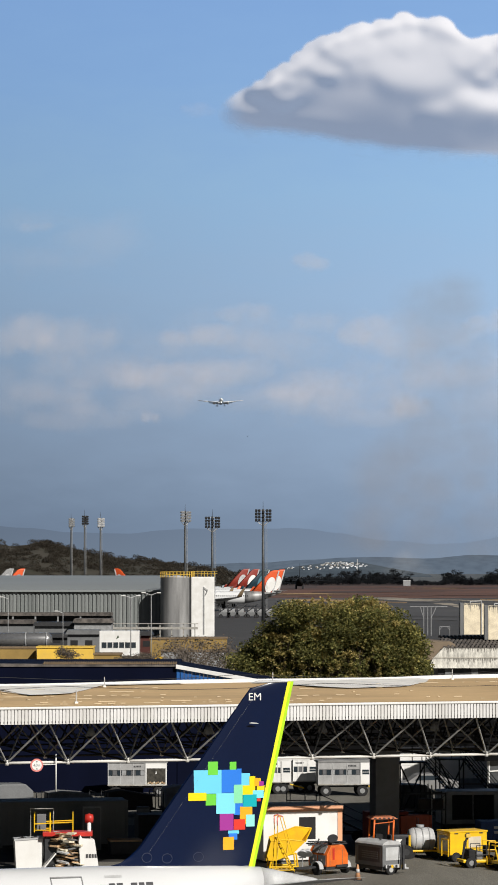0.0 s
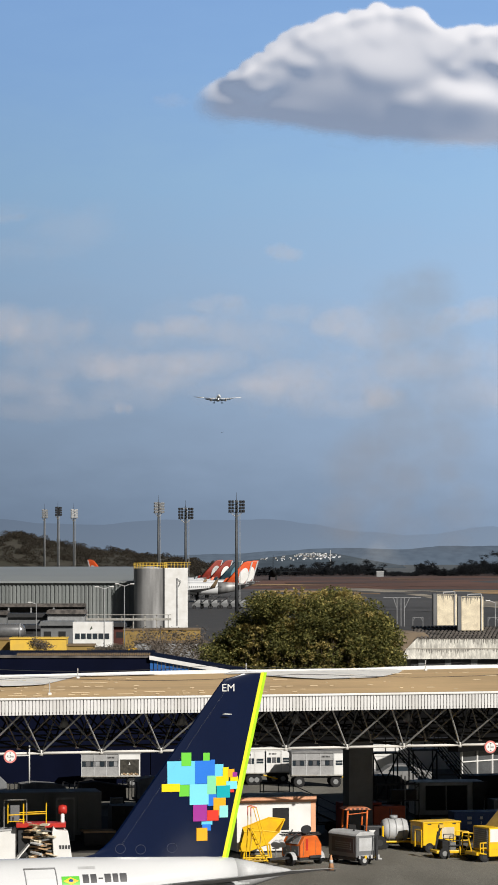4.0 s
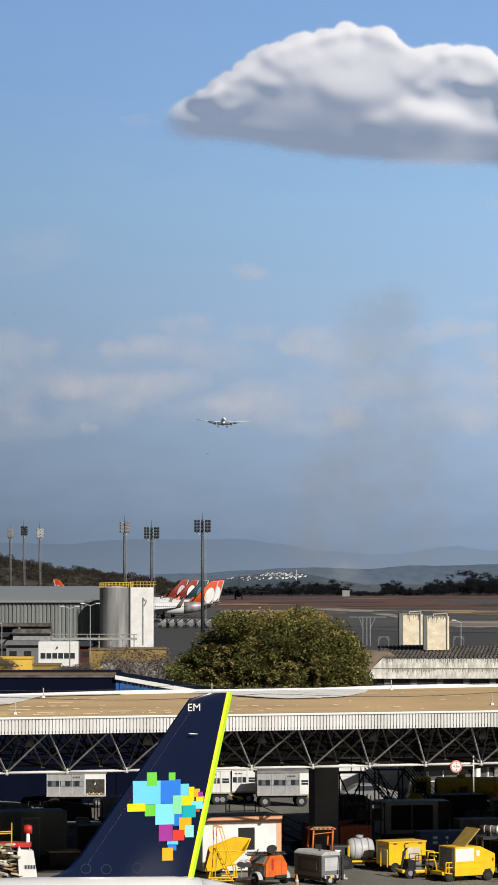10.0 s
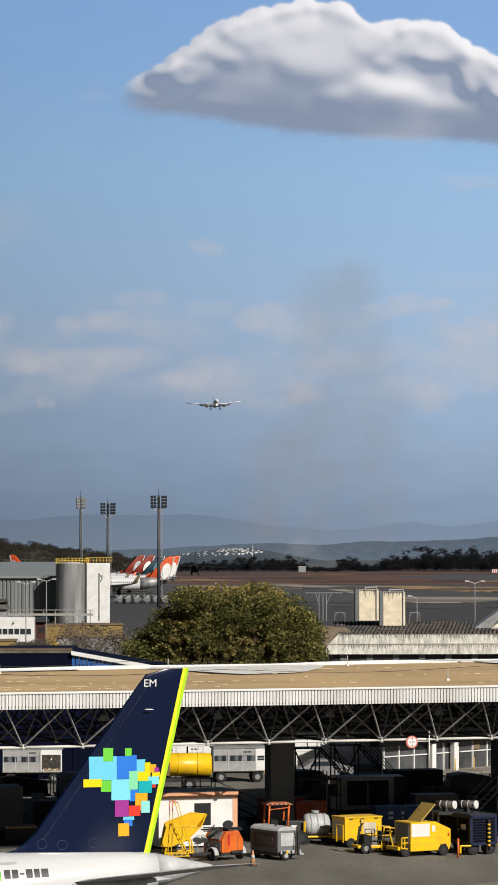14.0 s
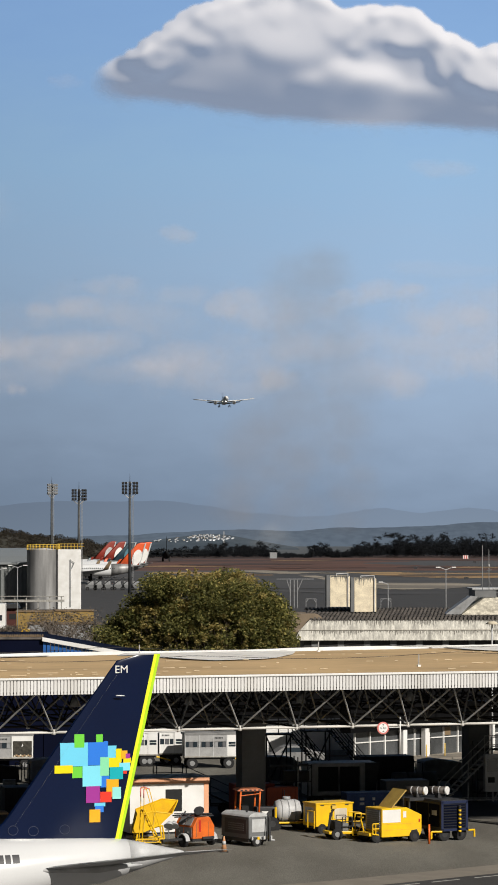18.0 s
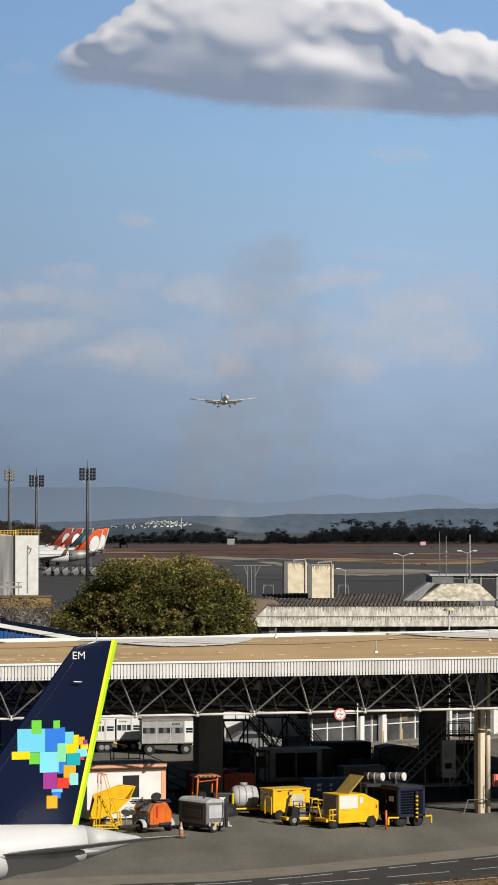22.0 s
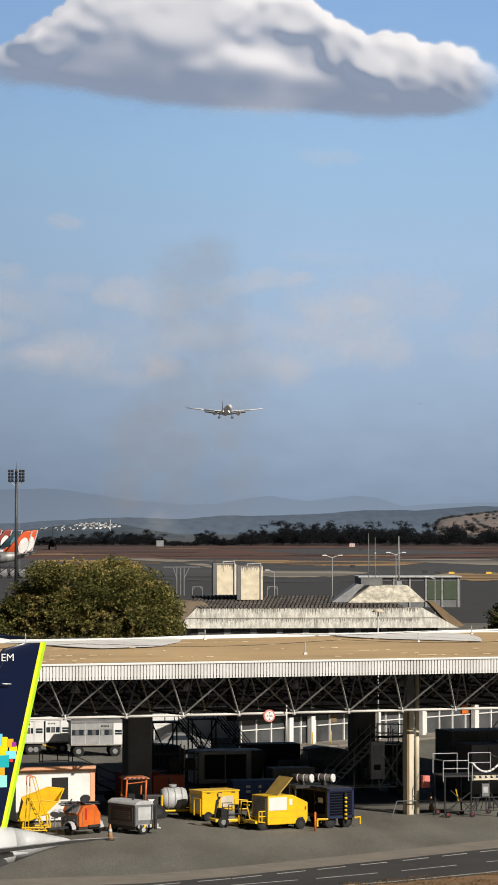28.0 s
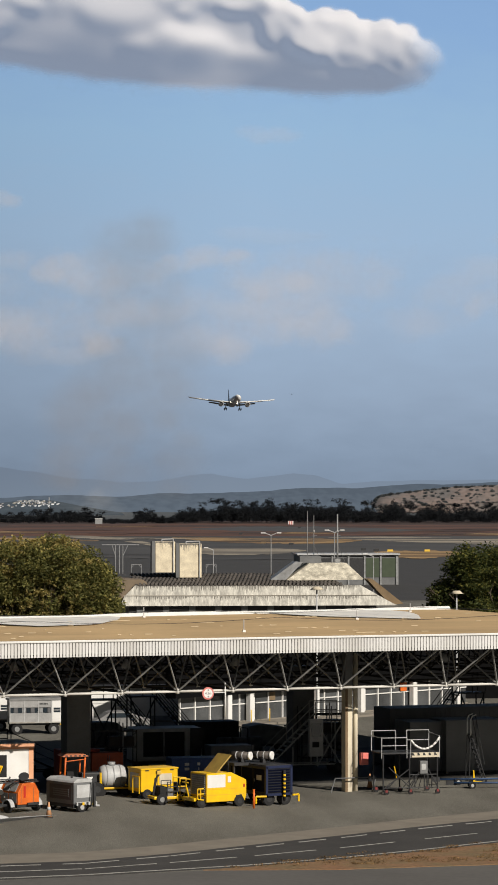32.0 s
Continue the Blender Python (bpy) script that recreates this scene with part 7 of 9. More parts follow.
def container(x, y, rz, L, W, H, material, label, name="storage_container", ribbed=True):
    g = thing(name, x, y, 0, rz, label, "container", "storage containers")
    part("box_body", boxm(0, L, 0, W, 0.15, H, bev=0.02), material, g)
    for i in range(int(L / 0.3) if ribbed else 0):
        part("rib", boxm(0.08 + 0.3 * i, 0.2 + 0.3 * i, -0.03, 0.0, 0.3, H - 0.15), material, g)
    if not ribbed:
        part("door_seam", boxm(L * 0.5, L * 0.5 + 0.02, -0.012, 0.0, 0.2, H - 0.1), DARK, g)
        part("lock_bar", tubem((L * 0.5 + 0.1, -0.03, 0.25), (L * 0.5 + 0.1, -0.03, H - 0.15), 0.02, seg=6), GREY, g)
    part("base_frame", boxm(0.02, L - 0.02, 0.02, W - 0.02, 0, 0.16), DARK, g)
    for x_ in (0, L - 0.12):
        part("corner_post", boxm(x_, x_ + 0.12, -0.045, 0.0, 0.0, H), material, g)
    return g


def post_rack(x, y, rz, W, H, label):
    g = thing("storage_rack", x, y, 0, rz, label, "rack", "storage racks")
    for q in range(4):
        for b in (0, 0.9):
            part("post", tubem((W * q / 3, b, 0), (W * q / 3, b, H - 0.4 * (q % 2)), 0.035, seg=6), STEPGREY if q == 2 else DARK, g)
    for z in (0.5, H * 0.55, H - 0.5):
        part("beam", boxm(0, W, -0.03, 0.03, z, z + 0.07), DARK, g)
        part("beam", boxm(0, W, 0.87, 0.93, z, z + 0.07), DARK, g)
    part("brace", tubem((0, 0, 0.5), (W, 0, H - 0.5), 0.025, seg=6), DARK, g)
    part("load", boxm(0.1, W * 0.6, 0.1, 0.8, 0.57, 1.2, bev=0.03), DARKGREY, g)
    part("load", boxm(W * 0.35, W - 0.1, 0.1, 0.8, H * 0.55 + 0.07, H * 0.55 + 0.6, bev=0.03), BROWNDARK, g)


BROWNDARK = mat("dark_tarpaulin", (0.045, 0.038, 0.032), 0.8, vary=0.2, bump=0.2)
post_rack(8.3, 170.2, 10, 2.3, 3.0, "dark steel storage rack with boxes in the shade")
post_rack(20.2, 176.5, 10, 2.6, 3.4, "tall dark storage rack in the shade")
boarding_steps(6.35, 169.6, 8, "small black access steps beside the cabin", 1.7, flip=True)
dark_unit()
boarding_steps(12.75, 182.9, 8, "black steel boarding steps with handrails", 3.5, flip=True)
boarding_steps(15.10, 184.23, 8, "black steel boarding steps with handrails", 3.6, flip=True)
boarding_steps(17.95, 172.20, 10, "dark boarding steps with a pale driver's cab", 2.9, cab=True)
boarding_steps(27.52, 181.49, 12, "dark boarding steps stored under the canopy", 3.8)
STEELBOX = mat("grey_container", (0.2, 0.205, 0.21), 0.6, vary=0.1, scale=0.8)
container(25.56, 171.47, 13, 2.0, 2.3, 2.85, STEELBOX, "grey steel cargo container in the shade", ribbed=False)
container(27.53, 171.28, 13, 3.4, 2.3, 2.95, STEELBOX, "grey steel cargo container in the shade", ribbed=False)
container(25.08, 175.91, 14, 9.0, 2.4, 3.3, DARKGREY, "tall dark container behind the others")
chest = container(12.28, 168.15, 10, 2.7, 1.3, 1.25, mat("chest_blue", (0.03, 0.085, 0.28), 0.5), "low navy blue equipment chest", "equipment_chest")
for i, (a, b) in enumerate(((0.7, 0.95), (1.4, 1.55), (0.7, 0.95), (1.45, 1.5))):
    part("text_bar", boxm(a, b, -0.05, -0.035, 0.85 if i < 2 else 0.6, 1.0 if i < 2 else 0.74), WHITE, chest)
container(8.0, 167.6, 12, 1.7, 1.1, 1.6, mat("faded_red_box", (0.6, 0.12, 0.05), 0.6), "faded red steel tool chest", "tool_chest", ribbed=False)
container(14.70, 171.87, 10, 2.4, 1.4, 1.6, DARKGREY, "dark grey equipment chest", "equipment_chest")
container(6.29, 167.92, 12, 2.2, 1.2, 1.75, mat("dull_red", (0.45, 0.06, 0.03), 0.6), "dull red tool chest", "tool_chest")
container(14.35, 184.77, 12, 3.2, 1.6, 2.0, DARK, "dark steel machine housing under the canopy", "machine_housing")
container(-13.03, 166.26, 10, 6.75, 2.4, 2.42, STEELBOX, "dark grey site container with a door")
container(-16.68, 167.24, 12, 3.0, 2.4, 2.4, DARKGREY, "dark grey site container in the shade")
container(-5.94, 170.61, 10, 2.4, 1.6, 1.4, DARK, "dark steel equipment box in the shade")
dr = thing("container_door", -8.59, 164.96, 0, 12, "grey steel personnel door", "door")
part("leaf", boxm(0, 0.85, -0.12, -0.06, 0.1, 2.2), DARKGREY, dr)
part("frame", boxm(-0.06, 0.91, -0.1, -0.05, 0.05, 2.28), GREY, dr)
tk = thing("drum_rack", 15.98, 182.59, 0, 8, "dark steel drums on a rack", "drums")
for i in range(3):
    part("drum", tubem((0.9 * i, 0, 0.85), (0.9 * i + 0.8, 0, 0.85), 0.42, seg=16), DARKGREY, tk)
part("rack", boxm(-0.1, 2.8, -0.4, 0.4, 0, 0.45), DARK, tk)


TOWBLUE = mat("worn_blue", (0.02, 0.055, 0.14), 0.6, vary=0.2)


def tow_bars():
    for (x, y), rz, L in (((26.05, 164.89), 4, 4.2), ((26.48, 162.89), -3, 3.6)):
        g = thing("tow_bar", x, y, 0, rz, "blue steel aircraft tow bar on small wheels", "tow bar", "tow bars")
        part("bar", tubem((0, 0, 0.3), (L, 0, 0.3), 0.05, seg=8), TOWBLUE, g)
        part("head", boxm(-0.3, 0.1, -0.1, 0.1, 0.2, 0.42), DARK, g)
        part("wheel_frame", boxm(0.9, 1.2, -0.25, 0.25, 0.15, 0.32), TOWBLUE, g)
        wheel(g, 1.05, -0.3, 0.18, 0.1, rim=LIGHTGREY)
        wheel(g, 1.05, 0.3, 0.18, 0.1, rim=LIGHTGREY)


def dolly(x, y, rz, k):
    g = thing("cargo_dolly", x, y, 0, rz, "added dark cargo dolly with a covered load", "dolly", "cargo dollies")
    part("deck", boxm(0, 2.9, 0, 1.8, 0.42, 0.55), DARK, g)
    rr_ = random.Random(k + 1)
    h = rr_.uniform(0.9, 1.5)
    part("covered_load", prismm([(0.1, 0.55), (0.15, 0.55 + h * 0.9), (0.9, 0.55 + h), (2.3, 0.55 + h * rr_.uniform(0.75, 1)), (2.75, 0.55 + h * 0.7), (2.8, 0.55)], 0.1, 1.7, bev=0.06), (GREY, DARKGREY, TARP, BROWNDARK)[k % 4], g)
    for q in (0, 2.9):
        rails("end_frame", [[(q, 0, 0.5), (q, 0, 1.5), (q, 1.8, 1.5), (q, 1.8, 0.5)]], 0.03, DARK, g)
    part("drawbar", tubem((2.9, 0.9, 0.4), (3.6, 0.9, 0.35), 0.04), DARK, g)
    for a in (0.45, 2.45):
        for b in (0.15, 1.65):
            wheel(g, a, b, 0.25, 0.16, rim=DARKGREY)


# added row of dark dollies hides sunlit ground behind the canopy
k = 0
for u, v in [(-130, 1452), (-20, 1450), (85, 1449), (190, 1447), (290, 1446), (690, 1447), (790, 1446), (890, 1447), (985, 1446), (1080, 1444), (1300, 1442), (1390, 1441)]:
    d_ = 84045 / (v - 995)
    dolly((u - 441) / 5603 * d_, d_, 10 + (k * 7) % 9, k)
    k += 1
tow_bars()
step_ladder(28.79, 166.30, 6, DARK, 2.6, 0.7, "grey warehouse ladder with pale curved handrails")
wd = part("wheel_chock", prismm([(0, 0), (0.55, 0), (0.5, 0.1), (0.12, 0.12), (0.05, 0.7), (0, 0.7)], 0, 0.08, bev=0.01), YELLOW, None, at=pose(28.08, 165.70, 0, 0, 0, 0))
tagged(wd, "yellow steel wheel chock with a handle", "wheel chock")


# ---- left yard ----
def rail_platform():
    g = thing("loader_platform", -9.95, 153.2, -0.15, 3, "red loader platform with yellow safety rails", "loader")
    part("deck", boxm(0, 2.4, 0, 1.2, 1.9, 2.1, bev=0.02), RED, g)
    for y in (0.05, 1.15):
        for x in (0.1, 0.85, 1.95):
            part("rail_post", tubem((x - 0.5, y, 2.1), (x - 0.5, y, 3.0), 0.028, seg=6), YELLOW, g)
        part("safety_rail", tubem((-0.4, y, 2.5), (1.45, y, 2.58), 0.03, seg=6), YELLOW, g)
        part("toe_rail", tubem((-0.4, y, 2.2), (0.4, y, 2.2), 0.025, seg=6), YELLOW, g)
    part("back_frame", path_tube([(-0.6, 1.1, 1.2), (-0.6, 1.1, 3.15), (0.5, 1.1, 3.15), (0.5, 1.1, 1.2)], 0.022), STEEL, g)
    part("console", boxm(-0.3, 0.15, 0.9, 1.15, 2.1, 2.9, bev=0.03), DARKGREY, g)
    part("chassis", boxm(0.1, 2.3, 0.2, 1.1, 0.45, 1.92), DARK, g)
    for x in (0.5, 2.0):
        for y in (0.1, 1.1):
            wheel(g, x, y, 0.28, 0.2, rim=DARK)


def scrap_heap():
    g = thing("scrap_pallet", -9.3, 152.9, 0, 6, "untidy heap of flattened cardboard and wood", "scrap heap")
    r_ = random.Random(77)
    part("pallet", boxm(-0.1, 1.4, 0, 1.1, 0, 0.15), BROWN, g)
    for k in range(96):
        w, d, h = r_.uniform(0.2, 0.65), r_.uniform(0.15, 0.6), r_.uniform(0.03, 0.1)
        z = 0.15 + 1.75 * (k / 96)
        x = r_.uniform(-0.05, 1.35 - 0.75 * (k / 96))
        part("cardboard_piece", boxm(0, w, 0, d, 0, h), (CARDBOARD, CARDBOARD, LIGHTGREY, DARKGREY, CREAM)[k % 5], g, at=pose(x, r_.uniform(-0.1, 0.6), z, r_.uniform(-9, 9), r_.uniform(-12, 12), r_.uniform(-50, 50)))


def white_bin():
    g = thing("white_bin", -10.95, 153.5, 0, 8, "white rubbish skip with a dark opening", "skip")
    part("tub", prismm([(-0.3, 0.1), (-0.38, 1.55), (1.0, 1.62), (1.05, 1.0), (0.95, 0.1)], 0, 1.0, bev=0.03), WHITE, g)
    part("rim", prismm([(-0.4, 1.52), (1.02, 1.6), (1.02, 1.68), (-0.4, 1.6)], -0.04, 1.04), LIGHTGREY, g)
    part("torn_liner", prismm([(-0.3, 1.58), (0.0, 1.7), (0.3, 1.62), (0.6, 1.72), (0.95, 1.64), (0.9, 1.5), (-0.2, 1.5)], 0.2, 0.24), BLACK, g)
    part("feet", boxm(-0.1, 0.9, 0.1, 0.9, 0, 0.12), DARK, g)


def white_ramp():
    g = thing("white_dolly", -8.05, 152.9, 0, 8, "white container dolly with dark writing", "dolly")
    part("panel", prismm([(-0.05, 0.1), (-0.15, 1.55), (-0.08, 1.85), (0.05, 1.65), (0.62, 1.62), (0.85, 0.1)], 0, 0.9, bev=0.03), WHITE, g)
    for i in range(4):
        part("text_bar", boxm(0.2 + 0.14 * i, 0.3 + 0.14 * i, -0.02, 0.0, 0.75, 0.93), INK, g)
    part("base", boxm(-0.05, 0.8, 0.05, 0.85, 0, 0.12), DARK, g)
    part("lean_sheet", boxm(0, 0.06, 0, 0.7, 0, 1.3), WHITE, g, at=pose(-2.1, 0, 0.0, 0, 40, 0))


def red_beacon():
    g = thing("beacon_post", -7.75, 154.0, 0, 0, "white post with a red rounded cap", "beacon")
    part("post", tubem((0, 0, 0), (0, 0, 2.38), 0.12, 0.09, seg=14), WHITE, g)
    part("collar", tubem((0, 0, 1.75), (0, 0, 1.83), 0.125, seg=14), GREY, g)
    part("cap", loft([(-0.21, 2.55, 0.05, 0.05), (-0.19, 2.55, 0.17, 0.2), (0.0, 2.57, 0.2, 0.23), (0.19, 2.55, 0.17, 0.2), (0.21, 2.55, 0.05, 0.05)], 16), RED, g)


tb = thing("equipment_box", -7.06, 162.12, 0, 10, "dark box beside the hangar, lid tan for its sunlit top", "box")
part("box_body", boxm(0, 1.6, 0, 1.2, 0.05, 0.7, bev=0.02), DARK, tb)
# tan lid colour stands in for sun on the box's top
part("lid", boxm(-0.03, 1.63, -0.03, 1.23, 0.7, 0.8, bev=0.02), CARDBOARD, tb)
bx = thing("wall_cabinet", -6.15, 174.83, 0, 8, "small pale cabinet in the shade", "cabinet")
part("box_body", boxm(0, 0.7, 0, 0.4, 0.2, 1.5, bev=0.02), GREY, bx)
part("door_leaf", boxm(0.05, 0.65, -0.02, 0, 0.9, 1.4), LIGHTGREY, bx)
rail_platform()
scrap_heap()
white_bin()
white_ramp()
red_beacon()


# ---- middle distance, left ----
def warehouse():
    g = thing("warehouse", -17.78, 640, 0, 0, "long grey metal warehouse with a pale sloping roof", "warehouse")
    L = 52.0
    bm = bmesh.new()
    n = 68
    RIBWALL = mat("ribbed_wall", (0.13, 0.145, 0.145), 0.5, vary=0.2, scale=0.3, second=(0.24, 0.25, 0.245), mix=0.4, stretch=(1, 1, 0.1), island=0.2)
    box(bm, -L, 0, 0, 45, 0, 8.9)
    wall = part("wall", bm, RIBWALL, g, "ribbed grey sheet wall")
    rib = mesh_of(prismm([(0, 0), (0, 8.7), (0.4, 8.7), (0.4, 0)], -0.22, 0.0), "rib", RIBWALL)
    for i in range(n):
        share("rib", rib, wall, pose(-L + L * i / n, -0.01, 0.2))
    part("roof", prismm([(-0.8, 8.9), (-0.8, 9.3), (8, 10.5), (22, 11.6), (46, 12.0), (46, 8.9)], -L, 0.4), mat("sheet_roof", (0.235, 0.255, 0.26), 0.5, vary=0.06, scale=0.05, second=(0.2, 0.215, 0.22), stretch=(1, 0.2, 1)), g, "pale grey sheet roof", at=pose(0, 0, 0, 0, 0, 90) @ Matrix.Scale(-1, 4, (0, 1, 0)))
    part("lower_canopy", boxm(-L, -9.71, -8, 0, 4.2, 4.8), TILE, g, "dark lean-to roof")
    for i in range(9):
        part("canopy_post", boxm(-L + 4.5 * i, -L + 4.5 * i + 0.3, -7.8, -7.5, 0, 4.2), GREY, g)
    part("loading_bay", boxm(-L, -9.71, -0.3, -0.15, 0.3, 4.0), DARK, g)


def fuel_tanks():
    g = thing("storage_tank", -14.45, 634, 0, 0, "tall weathered silver storage tank", "tank", "storage tanks")
    r_, H = 3.28, 11.84
    part("shell", tube(bmesh.new(), (0, 0, 0), (0, 0, H), r_, seg=40, caps=False), SILVER, g, "streaked silver steel shell")
    part("roof", tubem((0, 0, H), (0, 0, H + 0.4), r_, 0.4, seg=40), LIGHTGREY, g)
    bm = bmesh.new()
    for i in range(28):
        a, b = 2 * math.pi * i / 28, 2 * math.pi * (i + 1) / 28
        p, q = (r_ * math.cos(a), r_ * math.sin(a)), (r_ * math.cos(b), r_ * math.sin(b))
        tube(bm, (*p, H), (*p, H + 1.1), 0.05, seg=4)
        for z in (0.6, 1.1):
            tube(bm, (*p, H + z), (*q, H + z), 0.05, seg=4)
    part("railing", bm, OCHRE, g)
    t_ = thing("storage_tank", -9.23, 632, 0, 0, "white painted storage tower with ladder", "tank", "storage tanks")
    r2, H2 = 2.31, 11.96
    part("shell", boxm(-r2, r2, 0, 5, 0, H2, bev=0.15), WHITE, t_)
    part("ladder", boxm(0.1, 0.35, -0.12, 0.0, 0.5, H2 - 2), GREY, t_)
    part("davit", path_tube([(0.3, -0.2, H2 - 2.2), (1.0, -0.3, H2 - 2.6), (0.6, -0.3, H2 - 3.6)], 0.07), GREY, t_)
    part("seam", boxm(-r2 - 0.3, -r2 - 0.05, -0.1, 0.3, 0, H2), DARK, t_)
    bm = bmesh.new()
    for i in range(8):
        x = -r2 + 2 * r2 * i / 7
        tube(bm, (x, 0, H2), (x, 0, H2 + 1.1), 0.05, seg=4)
    for z in (0.6, 1.1):
        tube(bm, (-r2, 0, H2 + z), (r2 + 0.6, 0, H2 + z), 0.05, seg=4)
    part("railing", bm, OCHRE, t_)
    w = thing("pipe_gantry", -25.75, 600, 0, 0, "grey steel pipe gantry", "gantry")
    part("beam", boxm(0, 16.06, 0, 1.0, 2.18, 2.61), STEEL, w)
    rails("railing", [[(0, 0, 3.25), (16.06, 0, 3.25)]], 0.08, STEEL, w)
    for i in range(8):
        part("leg", boxm(2.2 * i, 2.2 * i + 0.2, 0.2, 0.5, 0, 3.14), STEEL, w)


MASTGREY = mat("mast_paint", (0.06, 0.065, 0.07), 0.5, vary=0.15)


def mast(u, dist, top_v, size=1.0, turn=0.0, lamp=None):
    H = 15 + (995 - top_v) * dist / 5603
    g = thing("floodlight_mast", (u - 441) / 5603 * dist, dist, 0, turn, "tall steel floodlight mast with a lamp cluster", "floodlight mast", "floodlight masts")
    part("pole", tubem((0, 0, 0), (0, 0, H - 2.0), 0.42 * size, 0.3 * size, seg=12), MASTGREY, g)
    part("spike", tubem((0, 0, H - 2.0), (0, 0, H), 0.08, 0.03, seg=6), DARK, g)
    rails("ladder", [[(0.75, 0, 2), (0.7, 0, H - 4)], [(1.0, 0, 2), (0.95, 0, H - 4)]], 0.04, GREY, g)
    rails("brace", [[(s_ * 0.2, 0, H - 6.2), (s_ * 1.7 * size, 0, H - 5.0)] for s_ in (-1, 1)], 0.09, STEEL, g)
    rails("head_frame", [[(-2.1 * size, 0, H + z), (2.1 * size, 0, H + z)] for z in (-5.1, -4.1, -3.1, -2.3)], 0.07, STEEL, g)
    for c in (-1.75, -1.0, 1.0, 1.75):
        for r_ in range(4):
            part("floodlight", boxm(-0.3, 0.3, -0.3, 0.25, -0.29, 0.29, bev=0.06), lamp or DARK, g, at=pose(c * size, -0.25, H - 4.75 + 0.78 * r_, 22, 0, (c > 0) * 18 - 9))
    for r_ in range(3):
        part("floodlight", boxm(-0.3, 0.3, -0.3, 0.25, -0.29, 0.29, bev=0.06), lamp or DARK, g, at=pose(0, -0.5 * size, H - 4.6 + 0.95 * r_, 22, 0, 0))


for u, d_, tv, turn, lamp in ((126, 1120, 908, 62, GREY), (150, 1080, 903, 58, None), (178, 1060, 907, 56, LIGHTGREY), (328, 900, 893, 50, GREY), (376, 860, 902, 12, None), (466, 800, 888, 5, None)):
    mast(u, d_, tv, 0.8 if u < 200 else 1.0, turn, lamp)
warehouse()
fuel_tanks()


def street_lamp(x, y, h, arms=2, reach=1.1):
    g = thing("street_lamp", x, y, 0, 0, "grey steel street lamp with pale heads", "street lamp", "street lamps")
    part("pole", tubem((0, 0, 0), (0, 0, h), 0.085, 0.05, seg=8), GREY, g)
    for s_ in (-1, 1)[:arms]:
        arm = part("arm", path_tube([(0, 0, h - 0.1), (s_ * reach * 0.6, 0, h + 0.15), (s_ * reach, 0, h + 0.25)], 0.05), LIGHTGREY, g)
        part("lamp_head", boxm(s_ * reach - 0.32, s_ * reach + 0.32, -0.2, 0.2, h + 0.17, h + 0.31, bev=0.05), WHITE, arm)


for u, v, d_, arms in ((232, 1058, 470, 2), (268, 1053, 460, 2), (15, 1060, 520, 1), (112, 1085, 520, 1)):
    street_lamp((u - 441) / 5603 * d_, d_, 15 + (995 - v) * d_ / 5603, arms)


def office():
    g = thing("site_office", -23.74, 503, 0, 0, "white prefabricated office with a strip of dark windows", "office")
    W, H = 6.28, 3.98
    part("wall", boxm(0, W, 0, 5, 0, H, bev=0.04), WHITE, g)
    for i in range(6):
        x = 0.35 + (W - 0.7) * i / 6
        win = part("window", boxm(x, x + 0.78, -0.03, 0.0, 1.3, 2.2), GLASS, g)
        part("window_frame", boxm(x - 0.04, x + 0.82, -0.04, -0.03, 1.22, 1.3), WHITE, win)
    part("emblem", prismm([(W * 0.42, H - 1.3), (W * 0.5, H - 1.0), (W * 0.47, H - 0.6)], -0.03, 0.0), GREEN, g)


def ochre_wall(u0, u1, v0, d_, material, label):
    g = thing("ochre_shed", (u0 - 441) / 5603 * d_, d_, 0, 0, label, "shed", "ochre sheds")
    W, H = (u1 - u0) / 5603 * d_, 15 + (995 - v0) * d_ / 5603
    part("wall", boxm(0, W, 0, 5, 0, H - 0.2, bev=0.02), material, g)
    part("roof", boxm(-0.1, W + 0.1, -0.15, 5.1, H - 0.2, H), material if material is OCHRE else BROWN, g)


office()
DULLOCHRE = mat("dull_ochre", (0.3, 0.2, 0.06), 0.8, vary=0.12, scale=0.5)
ochre_wall(66, 165, 1145, 440, OCHRE, "bright yellow-ochre shed wall")
ochre_wall(-60, 65, 1146, 446, DULLOCHRE, "dull ochre shed wall")
ochre_wall(167, 214, 1157, 430, DULLOCHRE, "small ochre hut with a dark roof")
ochre_wall(266, 330, 1130, 480, DULLOCHRE, "ochre brown depot building")
ochre_wall(332, 402, 1129, 486, DULLOCHRE, "ochre brown depot building")
ochre_wall(286, 400, 1152, 440, GREY, "grey rendered depot building")
MAROON = mat("maroon_wall", (0.07, 0.02, 0.015), 0.8)
